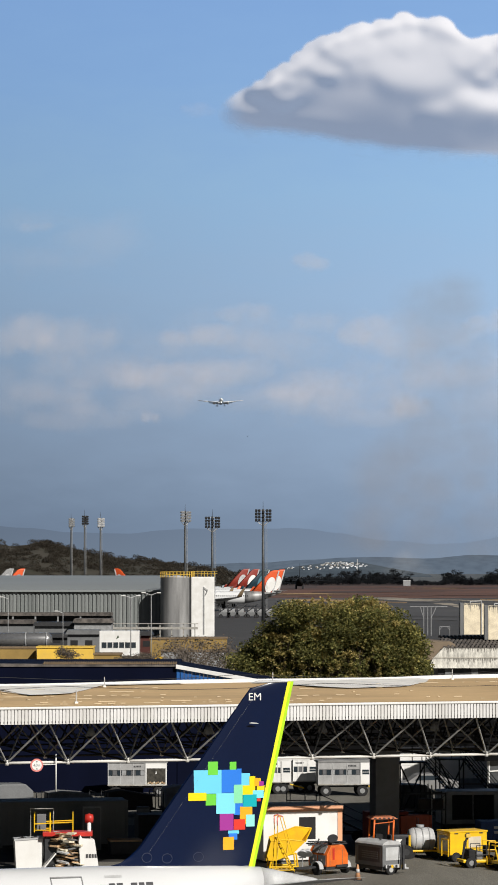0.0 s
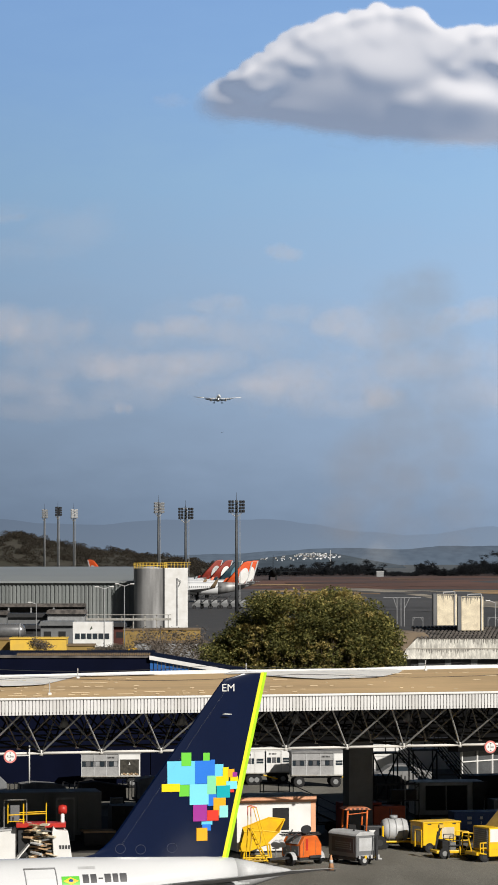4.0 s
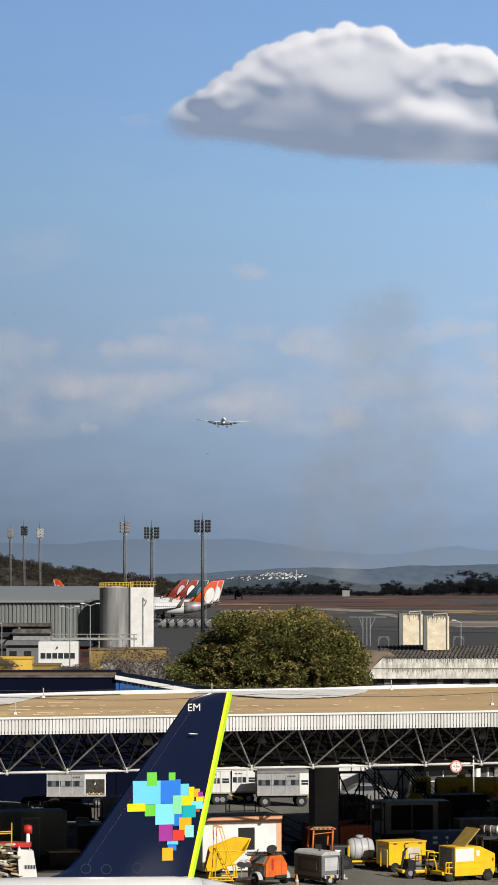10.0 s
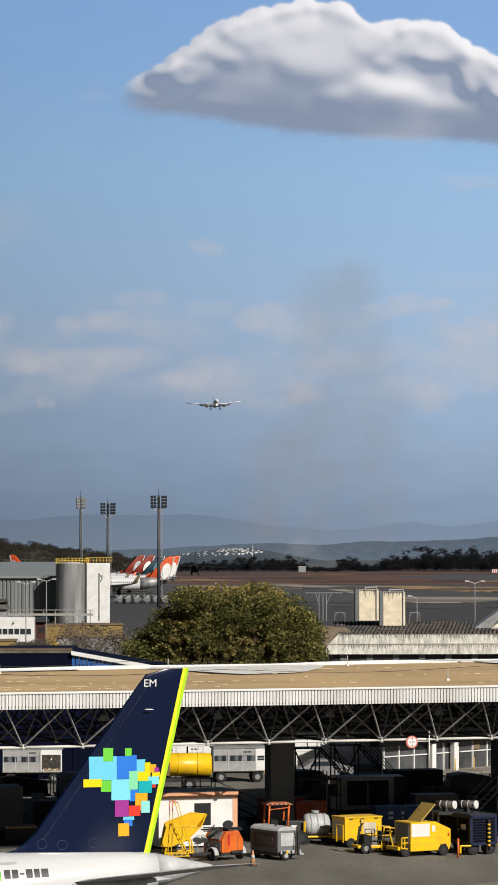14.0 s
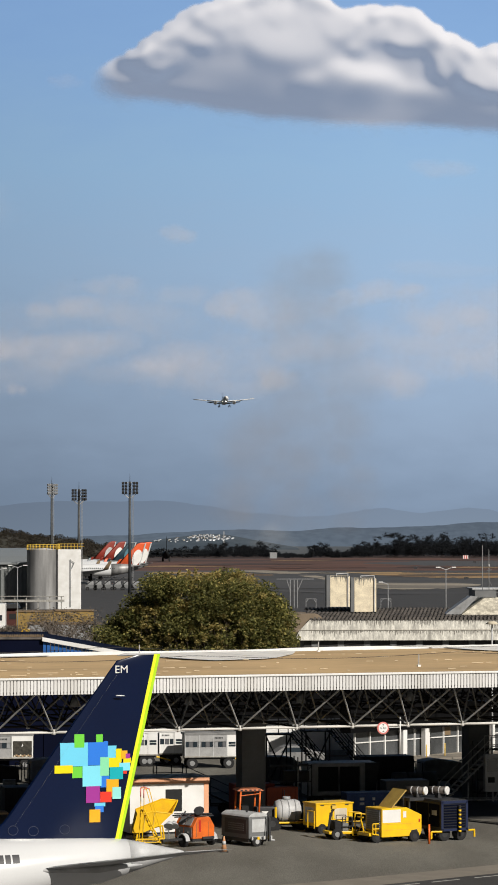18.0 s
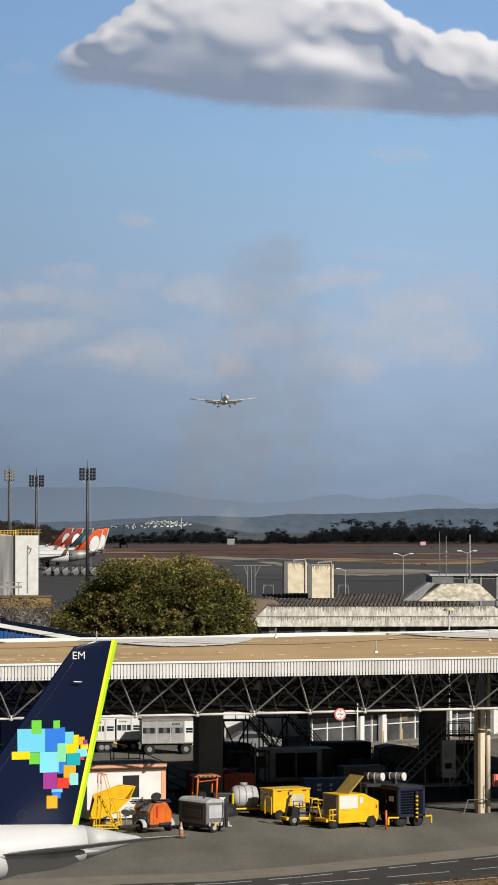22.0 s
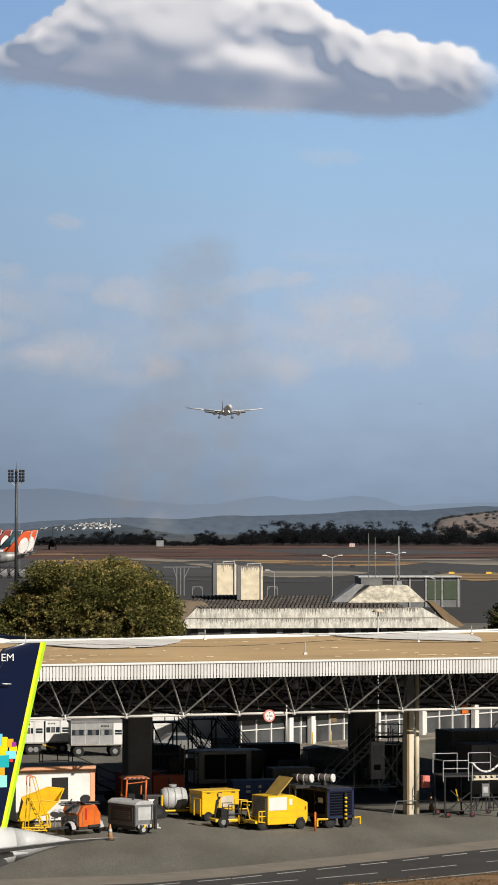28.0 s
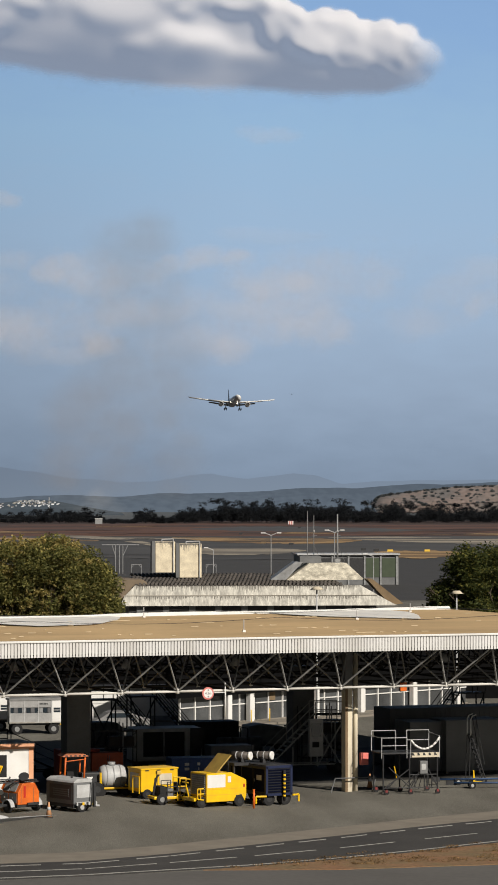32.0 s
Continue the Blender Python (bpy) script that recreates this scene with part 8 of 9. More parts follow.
for k, (u0, u1, v0, d_) in enumerate(((-60, 60, 1098, 575), (62, 130, 1102, 565), (132, 198, 1096, 560), (-60, 120, 1122, 540), (120, 176, 1116, 520), (248, 268, 1118, 515))):
    g = thing("depot_shed", (u0 - 441) / 5603 * d_, d_, 0, 0, "low dark-roofed depot shed", "shed", "depot sheds")
    W, H = (u1 - u0) / 5603 * d_, 15 + (995 - v0) * d_ / 5603
    part("wall", boxm(0, W, 0, 6, 0, H - 0.7), (DARKGREY, DARKGREY, GREY, DARK, DARKGREY, MAROON)[k], g)
    part("roof", prismm([(-0.3, H - 0.7), (W + 0.3, H - 0.7), (W, H), (0, H)], -0.6, 6.4), (TILE, DARK, TILE, DARK, DARKGREY, DARK)[k], g)
    for i in range(max(1, int(W / 2.4))):
        part("window", boxm(0.5 + 2.4 * i, 1.7 + 2.4 * i, -0.04, 0.0, 1.2, 2.1), BLACK, g)
pp = thing("pipe_tank", -40.21, 512, 0, 0, "shiny horizontal silver tank on cradles", "tank")
part("shell", loft([(-8, 2.4, 1.0, 1.0), (7.4, 2.4, 1.15, 1.15), (8.0, 2.4, 1.0, 1.0), (8.4, 2.4, 0.5, 0.5)], 24), mat("polished_steel", (0.5, 0.5, 0.5), 0.25, 0.8, vary=0.1), pp)
for x in (-6, -1, 4, 7.4):
    part("band", tubem((x, 0, 2.4), (x + 0.25, 0, 2.4), 1.2, seg=24), GREY, pp)
    part("cradle", boxm(x - 0.2, x + 0.4, -0.8, 0.8, 0, 1.5), DARK, pp)
part("warning_board", boxm(-0.7, 0.7, -0.1, 0.1, 0, 2.4), YELLOW, None, at=pose(-12.04, 420, 0))
tagged(bpy.data.objects["warning_board"], "narrow yellow warning panel on the ground", "sign")


# ---- airliners on the far stand ----
def far_airliner(u, d_, fin_cols, rz, label, scale=1.0):
    g = thing("far_airliner", (u - 441) / 5603 * d_, d_, 0, rz, label, "airplane", "airliners on the far stand")
    part("fuselage", loft([(-30, 3.7, 0.2, 0.2), (-28, 3.9, 1.4, 1.4), (-25, 4.1, 1.88, 1.9), (-6, 4.1, 1.88, 1.9), (0, 4.6, 1.2, 1.25), (3.6, 5.2, 0.3, 0.3)], 24), PLANE_WHITE, g)
    bm = bmesh.new()
    for i in range(34):
        box(bm, -25 + 0.6 * i, -24.78 + 0.6 * i, -1.95, -1.8, 4.45, 4.8)
    part("window_row", bm, DARK, g)
    part("fin", wing((-4.4, 0, 5.4), (2.9, 0, 5.4), (2.4, 0, 12.4), (4.9, 0, 12.4), 0.5, 0.2), fin_cols[0], g)
    disc = bmesh.new()
    for y0, y1 in ((-0.4, -0.3), (0.3, 0.4)):
        prism(disc, [(1.95 + 1.4 * math.cos(a) + 0.6 * math.sin(a), 7.9 + 2.4 * math.sin(a)) for a in [2 * math.pi * i / 28 for i in range(28)]], y0, y1)
    part("fin_disc", disc, fin_cols[1], g, "pale disc on the fin")
    part("rear_edge", prismm([(2.5, 5.6), (2.95, 5.6), (4.88, 12.2), (4.5, 12.2)], -0.2, 0.2), LIGHTGREY, g)
    part("tail_cone", loft([(-6, 4.12, 1.9, 1.92), (-3, 4.38, 1.6, 1.64), (0, 4.62, 1.23, 1.28), (3.7, 5.2, 0.32, 0.32)], 24), SILVER, g, "bare silver tail cone")
    for s_ in (-1, 1):
        part("tailplane", wing((-1.0, s_ * 0.8, 5.0), (2.4, s_ * 0.6, 5.0), (3.2, s_ * 6.5, 5.6), (4.6, s_ * 6.5, 5.6), 0.3, 0.12), LIGHTGREY, g)
        part("wing", wing((-19, s_ * 1.6, 3.2), (-11, s_ * 1.6, 3.2), (-10, s_ * 16, 4.4), (-8.4, s_ * 16, 4.4), 0.8, 0.25), LIGHTGREY, g)
        part("winglet", wing((-10, s_ * 16, 4.4), (-8.4, s_ * 16, 4.4), (-8.2, s_ * 16.6, 6.9), (-7.4, s_ * 16.6, 6.9), 0.2, 0.1), fin_cols[2], g)
        part("gear", boxm(-12.5, -12, s_ * 2.4 - 0.3, s_ * 2.4 + 0.3, 0, 3), BLACK, g)
    part("nose_gear", boxm(-26.5, -26.1, -0.2, 0.2, 0, 2.6), BLACK, g)


DARKBLUE = mat("tail_dark", (0.02, 0.05, 0.07), 0.4)
far_airliner(467, 965, (BROWNRED, WHITE, BROWN), 6, "white airliner with an orange-red tail parked far off")
far_airliner(479, 1040, (BROWNRED, WHITE, BROWNRED), 8, "white airliner with an orange-red tail parked far off")
DULLTAIL = mat("tail_dull_red", (0.24, 0.03, 0.018), 0.5, vary=0.06)
far_airliner(419, 1150, (DULLTAIL, LIGHTGREY, DULLTAIL), 14, "white airliner with a red tail far off")
far_airliner(436, 1120, (DULLTAIL, WHITE, DULLTAIL), 14, "white airliner with a red tail far off")
far_airliner(453, 1080, (DARKBLUE, mat("tail_teal", (0.08, 0.2, 0.26), 0.4), DARKBLUE), 12, "white airliner with a dark blue tail far off")
far_airliner(2, 1200, (GREY, LIGHTGREY, GREY), 10, "airliner with a grey tail behind the warehouse")
far_airliner(22, 1180, (BROWNRED, GREY, BROWNRED), 10, "airliner with a red tail behind the warehouse")
far_airliner(222, 1190, (BROWNRED, LIGHTGREY, BROWNRED), 150, "airliner with a red tail behind the warehouse")
MILGREY = mat("dull_airframe", (0.014, 0.016, 0.018), 0.8, spec=0.1)
dk = thing("grey_transport_plane", 27.57, 1720, 0, 0, "dark grey transport plane parked on the airfield", "airplane")
part("fuselage", loft([(-6, 5.6, 0.4, 0.5), (-2, 4.4, 1.5, 1.5), (2, 3.6, 2.1, 2.1), (22, 3.5, 2.1, 2.1), (26, 3.2, 0.6, 0.7)], 24), MILGREY, dk, at=pose(0, 0, 0, 0, 0, 90))
part("fin", wing((3.0, 0, 5.0), (-3.6, 0, 5.0), (-1.2, 0, 14.2), (-3.8, 0, 14.2), 0.6, 0.3), MILGREY, dk, at=pose(0, 0, 0, 0, 0, 90))
for s_ in (-1, 1):
    part("wing", wing((13, s_ * 1.5, 4.6), (8, s_ * 1.5, 4.6), (11.5, s_ * 17, 4.2), (9, s_ * 17, 4.2), 1.6, 0.9), MILGREY, dk, at=pose(0, 0, 0, 0, 0, 90))
    part("tailplane", wing((0, s_ * 0.8, 5.6), (-3.2, s_ * 0.8, 5.6), (-1.2, s_ * 6.5, 5.8), (-3.4, s_ * 6.5, 5.8), 0.4, 0.2), MILGREY, dk, at=pose(0, 0, 0, 0, 0, 90))
    for x in (4.6, 9.2):
        part("engine", tubem((s_ * x, 7, 4.4), (s_ * x, 12, 4.4), 0.85, 0.75, seg=12), MILGREY, dk)
    part("gear", boxm(s_ * 1.8 - 0.5, s_ * 1.8 + 0.5, 8, 11, 0, 2.4, bev=0.2), BLACK, dk)
for u, v in ((398, 1095), (412, 1095), (428, 1092), (446, 1092), (462, 1092), (478, 1092)):
    g = thing("service_vehicle", (u - 441) / 5603 * 845, 845, 0, 0, "small pale service vehicle on the far stand", "vehicle", "service vehicles")
    part("body", boxm(-1.6, 1.6, 0, 2, 0.5, 1.5, bev=0.1), DARKGREY, g)
    part("cabin", boxm(-1.0, 0.6, 0.1, 1.9, 1.5, 2.4, bev=0.1), GREY, g)
    part("ladder_rack", tubem((-1.4, 0, 1.5), (1.5, 0, 3.6), 0.12, seg=6), DARK, g)
    for x in (-1, 1):
        wheel(g, x, 0.1, 0.5, 0.3, rim=DARK)


# ---- concrete building with roof huts ----
def concrete_block():
    Y = 300.0
    x0, x1 = 17.00, 43.59
    zt, zb = 6.85, 4.92
    g = thing("concrete_building", x0, Y, 0, 0, "low concrete building with a black-streaked parapet", "building")
    W = x1 - x0
    wall = part("parapet", prismm([(0.0, zb), (0.4, zb + 0.9), (1.4, zt), (W - 3.6, zt), (W - 0.6, zb + 0.25), (W, zb)], 0, 0.5), STAINED, g, "black-streaked white concrete parapet")
    part("cornice", boxm(0.3, W - 2.0, -0.06, 0.0, (zt + zb) / 2, (zt + zb) / 2 + 0.05), CONCRETE, wall)
    part("body", boxm(0.9, W - 2, 0.6, 24, 0, zb + 0.3), DARK, g, "dark recessed storey")
    for i in range(9):
        part("recess_panel", boxm(1.6 + 2.5 * i, 2.2 + 2.5 * i, 0.5, 0.6, 0, zb), DARKGREY, g)
    part("end_roof", prismm([(-2.2, zb - 0.2), (-2.2, zt + 0.6), (2.2, zt + 0.55), (3.0, zt - 0.05), (1.2, zt - 0.1), (0.2, zb)], 0.8, 9), mat("brown_render", (0.22, 0.17, 0.12), 0.85, vary=0.15, scale=0.8), g)
    bm = bmesh.new()
    n = 52
    box(bm, 1.6, W - 5.4, 0.6, 9, zt - 0.4, zt + 0.02)
    deck = part("tile_roof", bm, TILE, g, "dark roof of ribbed clay tiles")
    quads, faces = [], []
    for i in range(n):
        for j in range(7):
            x, y, z = 1.6 + (W - 7) * (i + 0.5 * (j % 2)) / n, 0.45 + 1.22 * j, zt + 0.02 + 0.13 * j + 0.02 * math.sin(i * 12.9 + j * 7.1)
            k = len(quads)
            for q, r_, lift in ((0.0, 0.21, 0.04), (1.25, 0.17, 0.13)):
                quads += [(x - r_, y + q, z + lift - 0.1), (x - r_ * 0.5, y + q, z + lift + 0.08), (x + r_ * 0.5, y + q, z + lift + 0.08), (x + r_, y + q, z + lift - 0.1)]
            faces += [(k, k + 1, k + 5, k + 4), (k + 1, k + 2, k + 6, k + 5), (k + 2, k + 3, k + 7, k + 6), (k, k + 3, k + 2, k + 1)]
    me = bpy.data.meshes.new("roof_tiles")
    me.from_pydata(quads, [], faces)
    me.materials.append(TILE)
    tl_ = new("roof_tiles", me)
    tl_.parent = deck
    tagged(tl_, "weathered clay roof tiles", kind="stuff")
    cap = mesh_of(prismm([(0, 0), (0.06, 0.26), (0.14, 0.3), (0.22, 0.26), (0.28, 0)], -0.06, 0.3), "eave_tile", TILE)
    for i in range(52):
        share("eave_tile", cap, g, pose(1.75 + (W - 7) * i / 52, 0.0, zt - 0.02))
    # black algae that runs down the parapet in streaks of uneven length
    rng_ = random.Random(77)
    GRIME = mat("black_grime", (0.14, 0.132, 0.12), 0.9, vary=0.25, scale=3, second=(0.24, 0.225, 0.2), mix=0.5)
    SHAFT = mat("sunlit_cream_render", (0.8, 0.71, 0.53), 0.85, vary=0.12, scale=1.4, fine=9, second=(0.55, 0.48, 0.36), mix=0.4)
    mid_ = (zt + zb) / 2
    streaks = bmesh.new()
    for top_, most in ((zt - 0.005, 0.85), (mid_ - 0.06, 0.7)):
        x = 1.5
        while x < W - 3.8:
            dens_ = 0.35 + 0.65 * max(0.0, min(1.0, 0.5 + 1.3 * noise.noise(Vector((x * 0.45, top_, 1)))))
            w_ = rng_.uniform(0.03, 0.12)
            h = most * dens_ * rng_.uniform(0.2, 1.0)
            prism(streaks, [(x, top_), (x + w_, top_), (x + 0.8 * w_, top_ - h * 0.7), (x + 0.45 * w_, top_ - h), (x + 0.15 * w_, top_ - h * 0.6)], -0.006, -0.001)
            x += w_ + rng_.uniform(0.0, 0.16) / dens_ * 0.5
    tagged(part("grime", streaks, GRIME, wall, "black streaks of algae"), kind="stuff")
    # two tall vent shafts
    for a, b, va, vb, d_ in ((448, 483, 994, 1049, 305), (491, 530, 998, 1058, 305)):
        xa, xb = (a - 441 + 373) / 5603 * d_ - x0, (b - 441 + 373) / 5603 * d_ - x0
        za, zb_ = 15 - (vb + 75 - 995) * d_ / 5603, 15 - (va + 75 - 995) * d_ / 5603
        sh = part("vent_shaft", boxm(xa, xb, d_ - Y, d_ - Y + 2.5, za, zb_, bev=0.03), SHAFT, g, "cream concrete shaft with grime at the top")
        streaks = bmesh.new()
        for q in range(34):
            x = xa + 0.04 + (xb - xa - 0.2) * q / 33
            h = 0.1 + 0.6 * rng_.random() ** 3
            prism(streaks, [(x, zb_ - 0.01), (x + 0.07, zb_ - 0.01), (x + 0.05, zb_ - h), (x + 0.025, zb_ - h * 1.15)], d_ - Y - 0.006, d_ - Y - 0.001)
        tagged(part("grime", streaks, GRIME, sh, "dark grime running from the top"), kind="stuff")
        # added dark slab paints the shaft's shaded left face
        part("shaded_side", boxm(xa - 0.35, xa - 0.02, d_ - Y, d_ - Y + 2.0, za, zb_ + 0.05), DARKGREY, sh)
        part("pipe", path_tube([(xb - 0.2, d_ - Y - 0.1, za), (xb - 0.2, d_ - Y - 0.1, zb_ + 0.25), (xa + 0.6, d_ - Y - 0.1, zb_ + 0.2), (xa + 0.6, d_ - Y - 0.1, zb_)], 0.05), LIGHTGREY, sh)
    # pyramid roof hut
    d_ = 303.0
    def px(x):
        return (x / 2.76 + 380 - 441 + 373) / 5603 * d_ - x0
    def pz(y):
        return 15 - (y / 2.76 + 940 + 75 - 995) * d_ / 5603
    hut = part("roof_hut", prismm([(px(830), pz(342)), (px(945), pz(258)), (px(1130), pz(256)), (px(1220), pz(338))], 3.0, 7.0, bev=0.03), mat("patchy_white", (0.82, 0.77, 0.64), 0.85, vary=0.2, scale=2.2, fine=9, second=(0.22, 0.2, 0.16), mix=0.32, stretch=(1, 1, 1.6)), g, "patchy white sloping roof hut")
    part("hut_cap", boxm(px(905), px(1010), 4.0, 5.5, pz(256), pz(222)), DARKGREY, hut)
    part("hut_slope", prismm([(px(755), pz(338)), (px(880), pz(248)), (px(915), pz(252)), (px(830), pz(338))], 3.2, 6.0), GREY, hut)
    part("side_wing", prismm([(px(1215), pz(332)), (px(1240), pz(330)), (px(1395), pz(452)), (px(1330), pz(458))], 0.55, 3.0), BROWN, hut)
    for x, a, h in ((948, 250, 0), (980, 250, 20), (1098, 250, 15)):
        m_ = part("antenna", tubem((px(x), 5, pz(a)), (px(x), 5, pz(h)), 0.1 if x > 1000 else 0.04, 0.06 if x > 1000 else 0.02, seg=8), GREY, hut)
        if x > 970:
            part("instrument", tubem((px(x), 4.95, pz(105)), (px(x), 4.95, pz(94)), 0.1, 0.07, seg=10), LIGHTGREY, m_)
            part("bracket", tubem((px(x) - 0.2, 5.0, pz(124)), (px(x) + 0.3, 5.0, pz(121)), 0.03, seg=6), DARKGREY, m_)
            part("strut", tubem((px(x) + 0.75, 5.0, pz(252)), (px(x), 5.0, pz(170)), 0.018, seg=5), DARKGREY, m_)
            part("cabinet", boxm(px(x) - 0.25, px(x) + 0.25, 4.7, 5.2, pz(258), pz(236)), GREY, m_)


concrete_block()


def green_store():
    g = thing("green_store", 62.73, 553, 0, 0, "long low store with green shutters", "store")
    W, H = 17.76, 5.54
    part("roof", boxm(-0.3, W + 0.2, -0.4, 9, H - 0.25, H), LIGHTGREY, g)
    part("wall", boxm(0, W, 0.1, 8, 0, H - 0.25), DARKGREY, g)
    # first four panels are dark stand-ins for shaded open bays
    for i in range(6):
        x = 0.5 + (W - 0.6) * i / 6
        part("shutter", boxm(x, x + 2.4, 0.0, 0.1, 1.4, H - 0.8), GREEN if i > 3 else DARK, g)
        part("pier", boxm(x + 2.45, x + 2.75, -0.12, 0.1, 0, H - 0.3), GREY, g)


green_store()
for x_, y_, d_, arms in ((654, 982, 440, 2), (768, 977, 445, 2), (551, 1008, 470, 1), (838, 1020, 400, 1)):
    street_lamp((x_ - 441 + 373) / 5603 * d_, d_, 15 - (y_ + 75 - 995) * d_ / 5603, arms)
for x_, y_, d_ in ((563, 1045, 207), (815, 1053, 206)):
    g = thing("mushroom_lamp", (x_ - 441 + 546) / 5603 * d_, d_, 0, 0, "street lamp with a broad domed white shade", "street lamp", "domed street lamps")
    h = 15 - (y_ + 110 - 995) * d_ / 5603
    part("pole", tubem((0, 0, 0), (0, 0, h), 0.06, 0.05, seg=8), LIGHTGREY, g)
    part("shade", tubem((0, 0, h), (0, 0, h + 0.2), 0.46, 0.2, seg=20), CREAM, g)


def fence_frames():
    d_ = 640
    m_ = d_ / 5603
    for u in (778, 911):
        g = thing("gate_frame", (u - 441) * m_, d_, 0, 0, "white tubular gate frame on the airfield", "gate", "white gate frames")
        w_ = 18 * m_
        for q in (0, w_):
            part("post", tubem((q, 0, 0), (q, 0, 1.9), 0.06, seg=6), GREY, g)
        part("top_bar", tubem((0, 0, 1.9), (w_, 0, 1.9), 0.06, seg=6), GREY, g)
        for q, e in ((0, 0.5), (w_, -0.5)):
            part("corner_brace", tubem((q, 0, 1.2), (q + e, 0, 1.85), 0.05, seg=6), GREY, g)
    g = thing("sign_gantry", (750 - 441) * m_, d_, 0, 0, "grey steel gantry with slim posts on the airfield", "gantry")
    for q in (0, 7, 13):
        part("post", tubem((q * m_, 0, 0), (q * m_, 0, 5.8), 0.09, seg=6), GREY, g)
    part("beam", tubem((-24 * m_, 0, 5.9), (42 * m_, 0, 5.9), 0.08, seg=6), GREY, g)
    for q, e in ((13, 9), (0, -6)):
        part("arm", path_tube([(q * m_, 0, 3.6), ((q + 0.6 * e) * m_, 0, 4.9), ((q + e) * m_, 0, 5.8)], 0.07), GREY, g)


fence_frames()
for k, (x_, y_, c) in enumerate(((640, 995, BROWN), (705, 967, DARK), (843, 1009, DARK), (690, 997, DARK), (600, 978, DARK), (868, 1010, OCHRE), (935, 1010, OCHRE), (820, 1007, DARK))):
    v = y_ + 75
    d_ = 84045 / (v + 4 - 995)
    g = thing("taxiway_sign", (x_ - 441 + 373) / 5603 * d_, d_, 0, 0, "small taxiway direction sign", "sign", "taxiway signs")
    part("face", boxm(-0.8, 0.8, -0.1, 0.1, 0.25, 0.85), c, g)
    part("feet", boxm(-0.7, 0.7, -0.15, 0.15, 0, 0.26), DARK, g)
wb = thing("striped_cabin", 210.73, 1900, 0, 0, "red and white striped airfield cabin", "cabin")
for i in range(5):
    part("stripe", boxm(-1.5 + 0.6 * i, -0.9 + 0.6 * i, 0, 2.4, 0, 2.2), RED if i % 2 else WHITE, wb)
gc = thing("airfield_cabin", 97.24, 1950, 0, 0, "small pale airfield cabin", "cabin")
part("wall", boxm(-2.2, 2.2, 0, 3, 0, 3.2), GREY, gc)
part("roof", boxm(-2.4, 2.4, -0.2, 3.2, 3.2, 3.6), LIGHTGREY, gc)


# ---- trees ----
LEAF = leaf_mat("tree_foliage", (0.07, 0.076, 0.026), (0.4, 0.35, 0.11), 0.42, mid=(0.17, 0.17, 0.055), patches=0.34)
LEAFTIP = leaf_mat("yellow_leaf_tips", (0.24, 0.2, 0.06), (0.62, 0.5, 0.2), 0.45)
LEAF_RIGHT = leaf_mat("dark_tree_foliage", (0.035, 0.045, 0.016), (0.22, 0.2, 0.05), 0.35, mid=(0.07, 0.085, 0.025))


def branch(bm, p, d, length, r, depth, rng_, tips):
    q = Vector(p) + Vector(d) * length
    tube(bm, p, q, r, r * 0.7, seg=6, caps=False)
    tips.append(q)
    if depth:
        for _ in range(3 if depth > 1 else 2):
            nd = (Vector(d) + Vector((rng_.uniform(-0.8, 0.8), rng_.uniform(-0.8, 0.8), rng_.uniform(-0.15, 0.5)))).normalized()
            branch(bm, q, nd, length * rng_.uniform(0.6, 0.8), r * 0.62, depth - 1, rng_, tips)


def tree(x, y, label, crown, count, material, seed, size=0.2):
    g = thing("tree", x, y, 0, 0, label, "tree")
    rng_ = random.Random(seed)
    bm, tips = bmesh.new(), []
    tube(bm, (0, 0, 0), (0.1, 0, 3.2), 0.42, 0.32, seg=10)
    for k in range(5):
        a = 2 * math.pi * k / 5 + rng_.uniform(-0.3, 0.3)
        branch(bm, (0.1, 0, 3.0), (0.75 * math.cos(a), 0.6 * math.sin(a), 0.75), 2.4, 0.2, 3, rng_, tips)
    part("trunk", bm, BARK, g)
    tagged(leaves("crown", crown, count, size, material, seed, g, hollow=0.0), "dense leaves, yellowing at the tips")
    return g


def dome(cx, half, base, top, n, rng_, depth=4.5):
    """Leaf clumps that fill a broad uneven dome."""
    out = []
    for _ in range(n):
        a = rng_.uniform(-1, 1)
        h = (1 - abs(a) ** 5.0) ** 0.45
        f = rng_.random() ** 0.7
        z = base + (top - base) * h * f
        yy = rng_.uniform(-1, 1) * depth * math.sqrt(max(0.05, 1 - a * a))
        out.append((cx + a * half, yy, z, rng_.uniform(0.7, 1.7), rng_.uniform(0.5, 1.1)))
    return out


rng = random.Random(9)
BROAD = tree(6.23, 243, "broad dark green tree with yellowing leaf tips", dome(0.5, 6.3, 3.2, 11.6, 300, rng) + dome(-4.9, 2.9, 3.2, 8.8, 70, rng, 3) + dome(5.0, 2.1, 3.4, 9.7, 90, rng, 3), 200000, LEAF, 61, 0.115)
tree(44.75, 262, "dark green leafy tree behind the canopy", dome(0.6, 4.2, 2.0, 10.6, 260, rng, 4), 70000, LEAF_RIGHT, 62, 0.13)
tree(48.58, 268, "dark green leafy tree behind the canopy", dome(0.4, 4.0, 2.0, 11.0, 180, rng, 4), 40000, LEAF_RIGHT, 63, 0.13)
# yellowed sprigs that stand out of the crown, thickest on top and towards the sun
rng = random.Random(19)
tips_, twigs = [], bmesh.new()
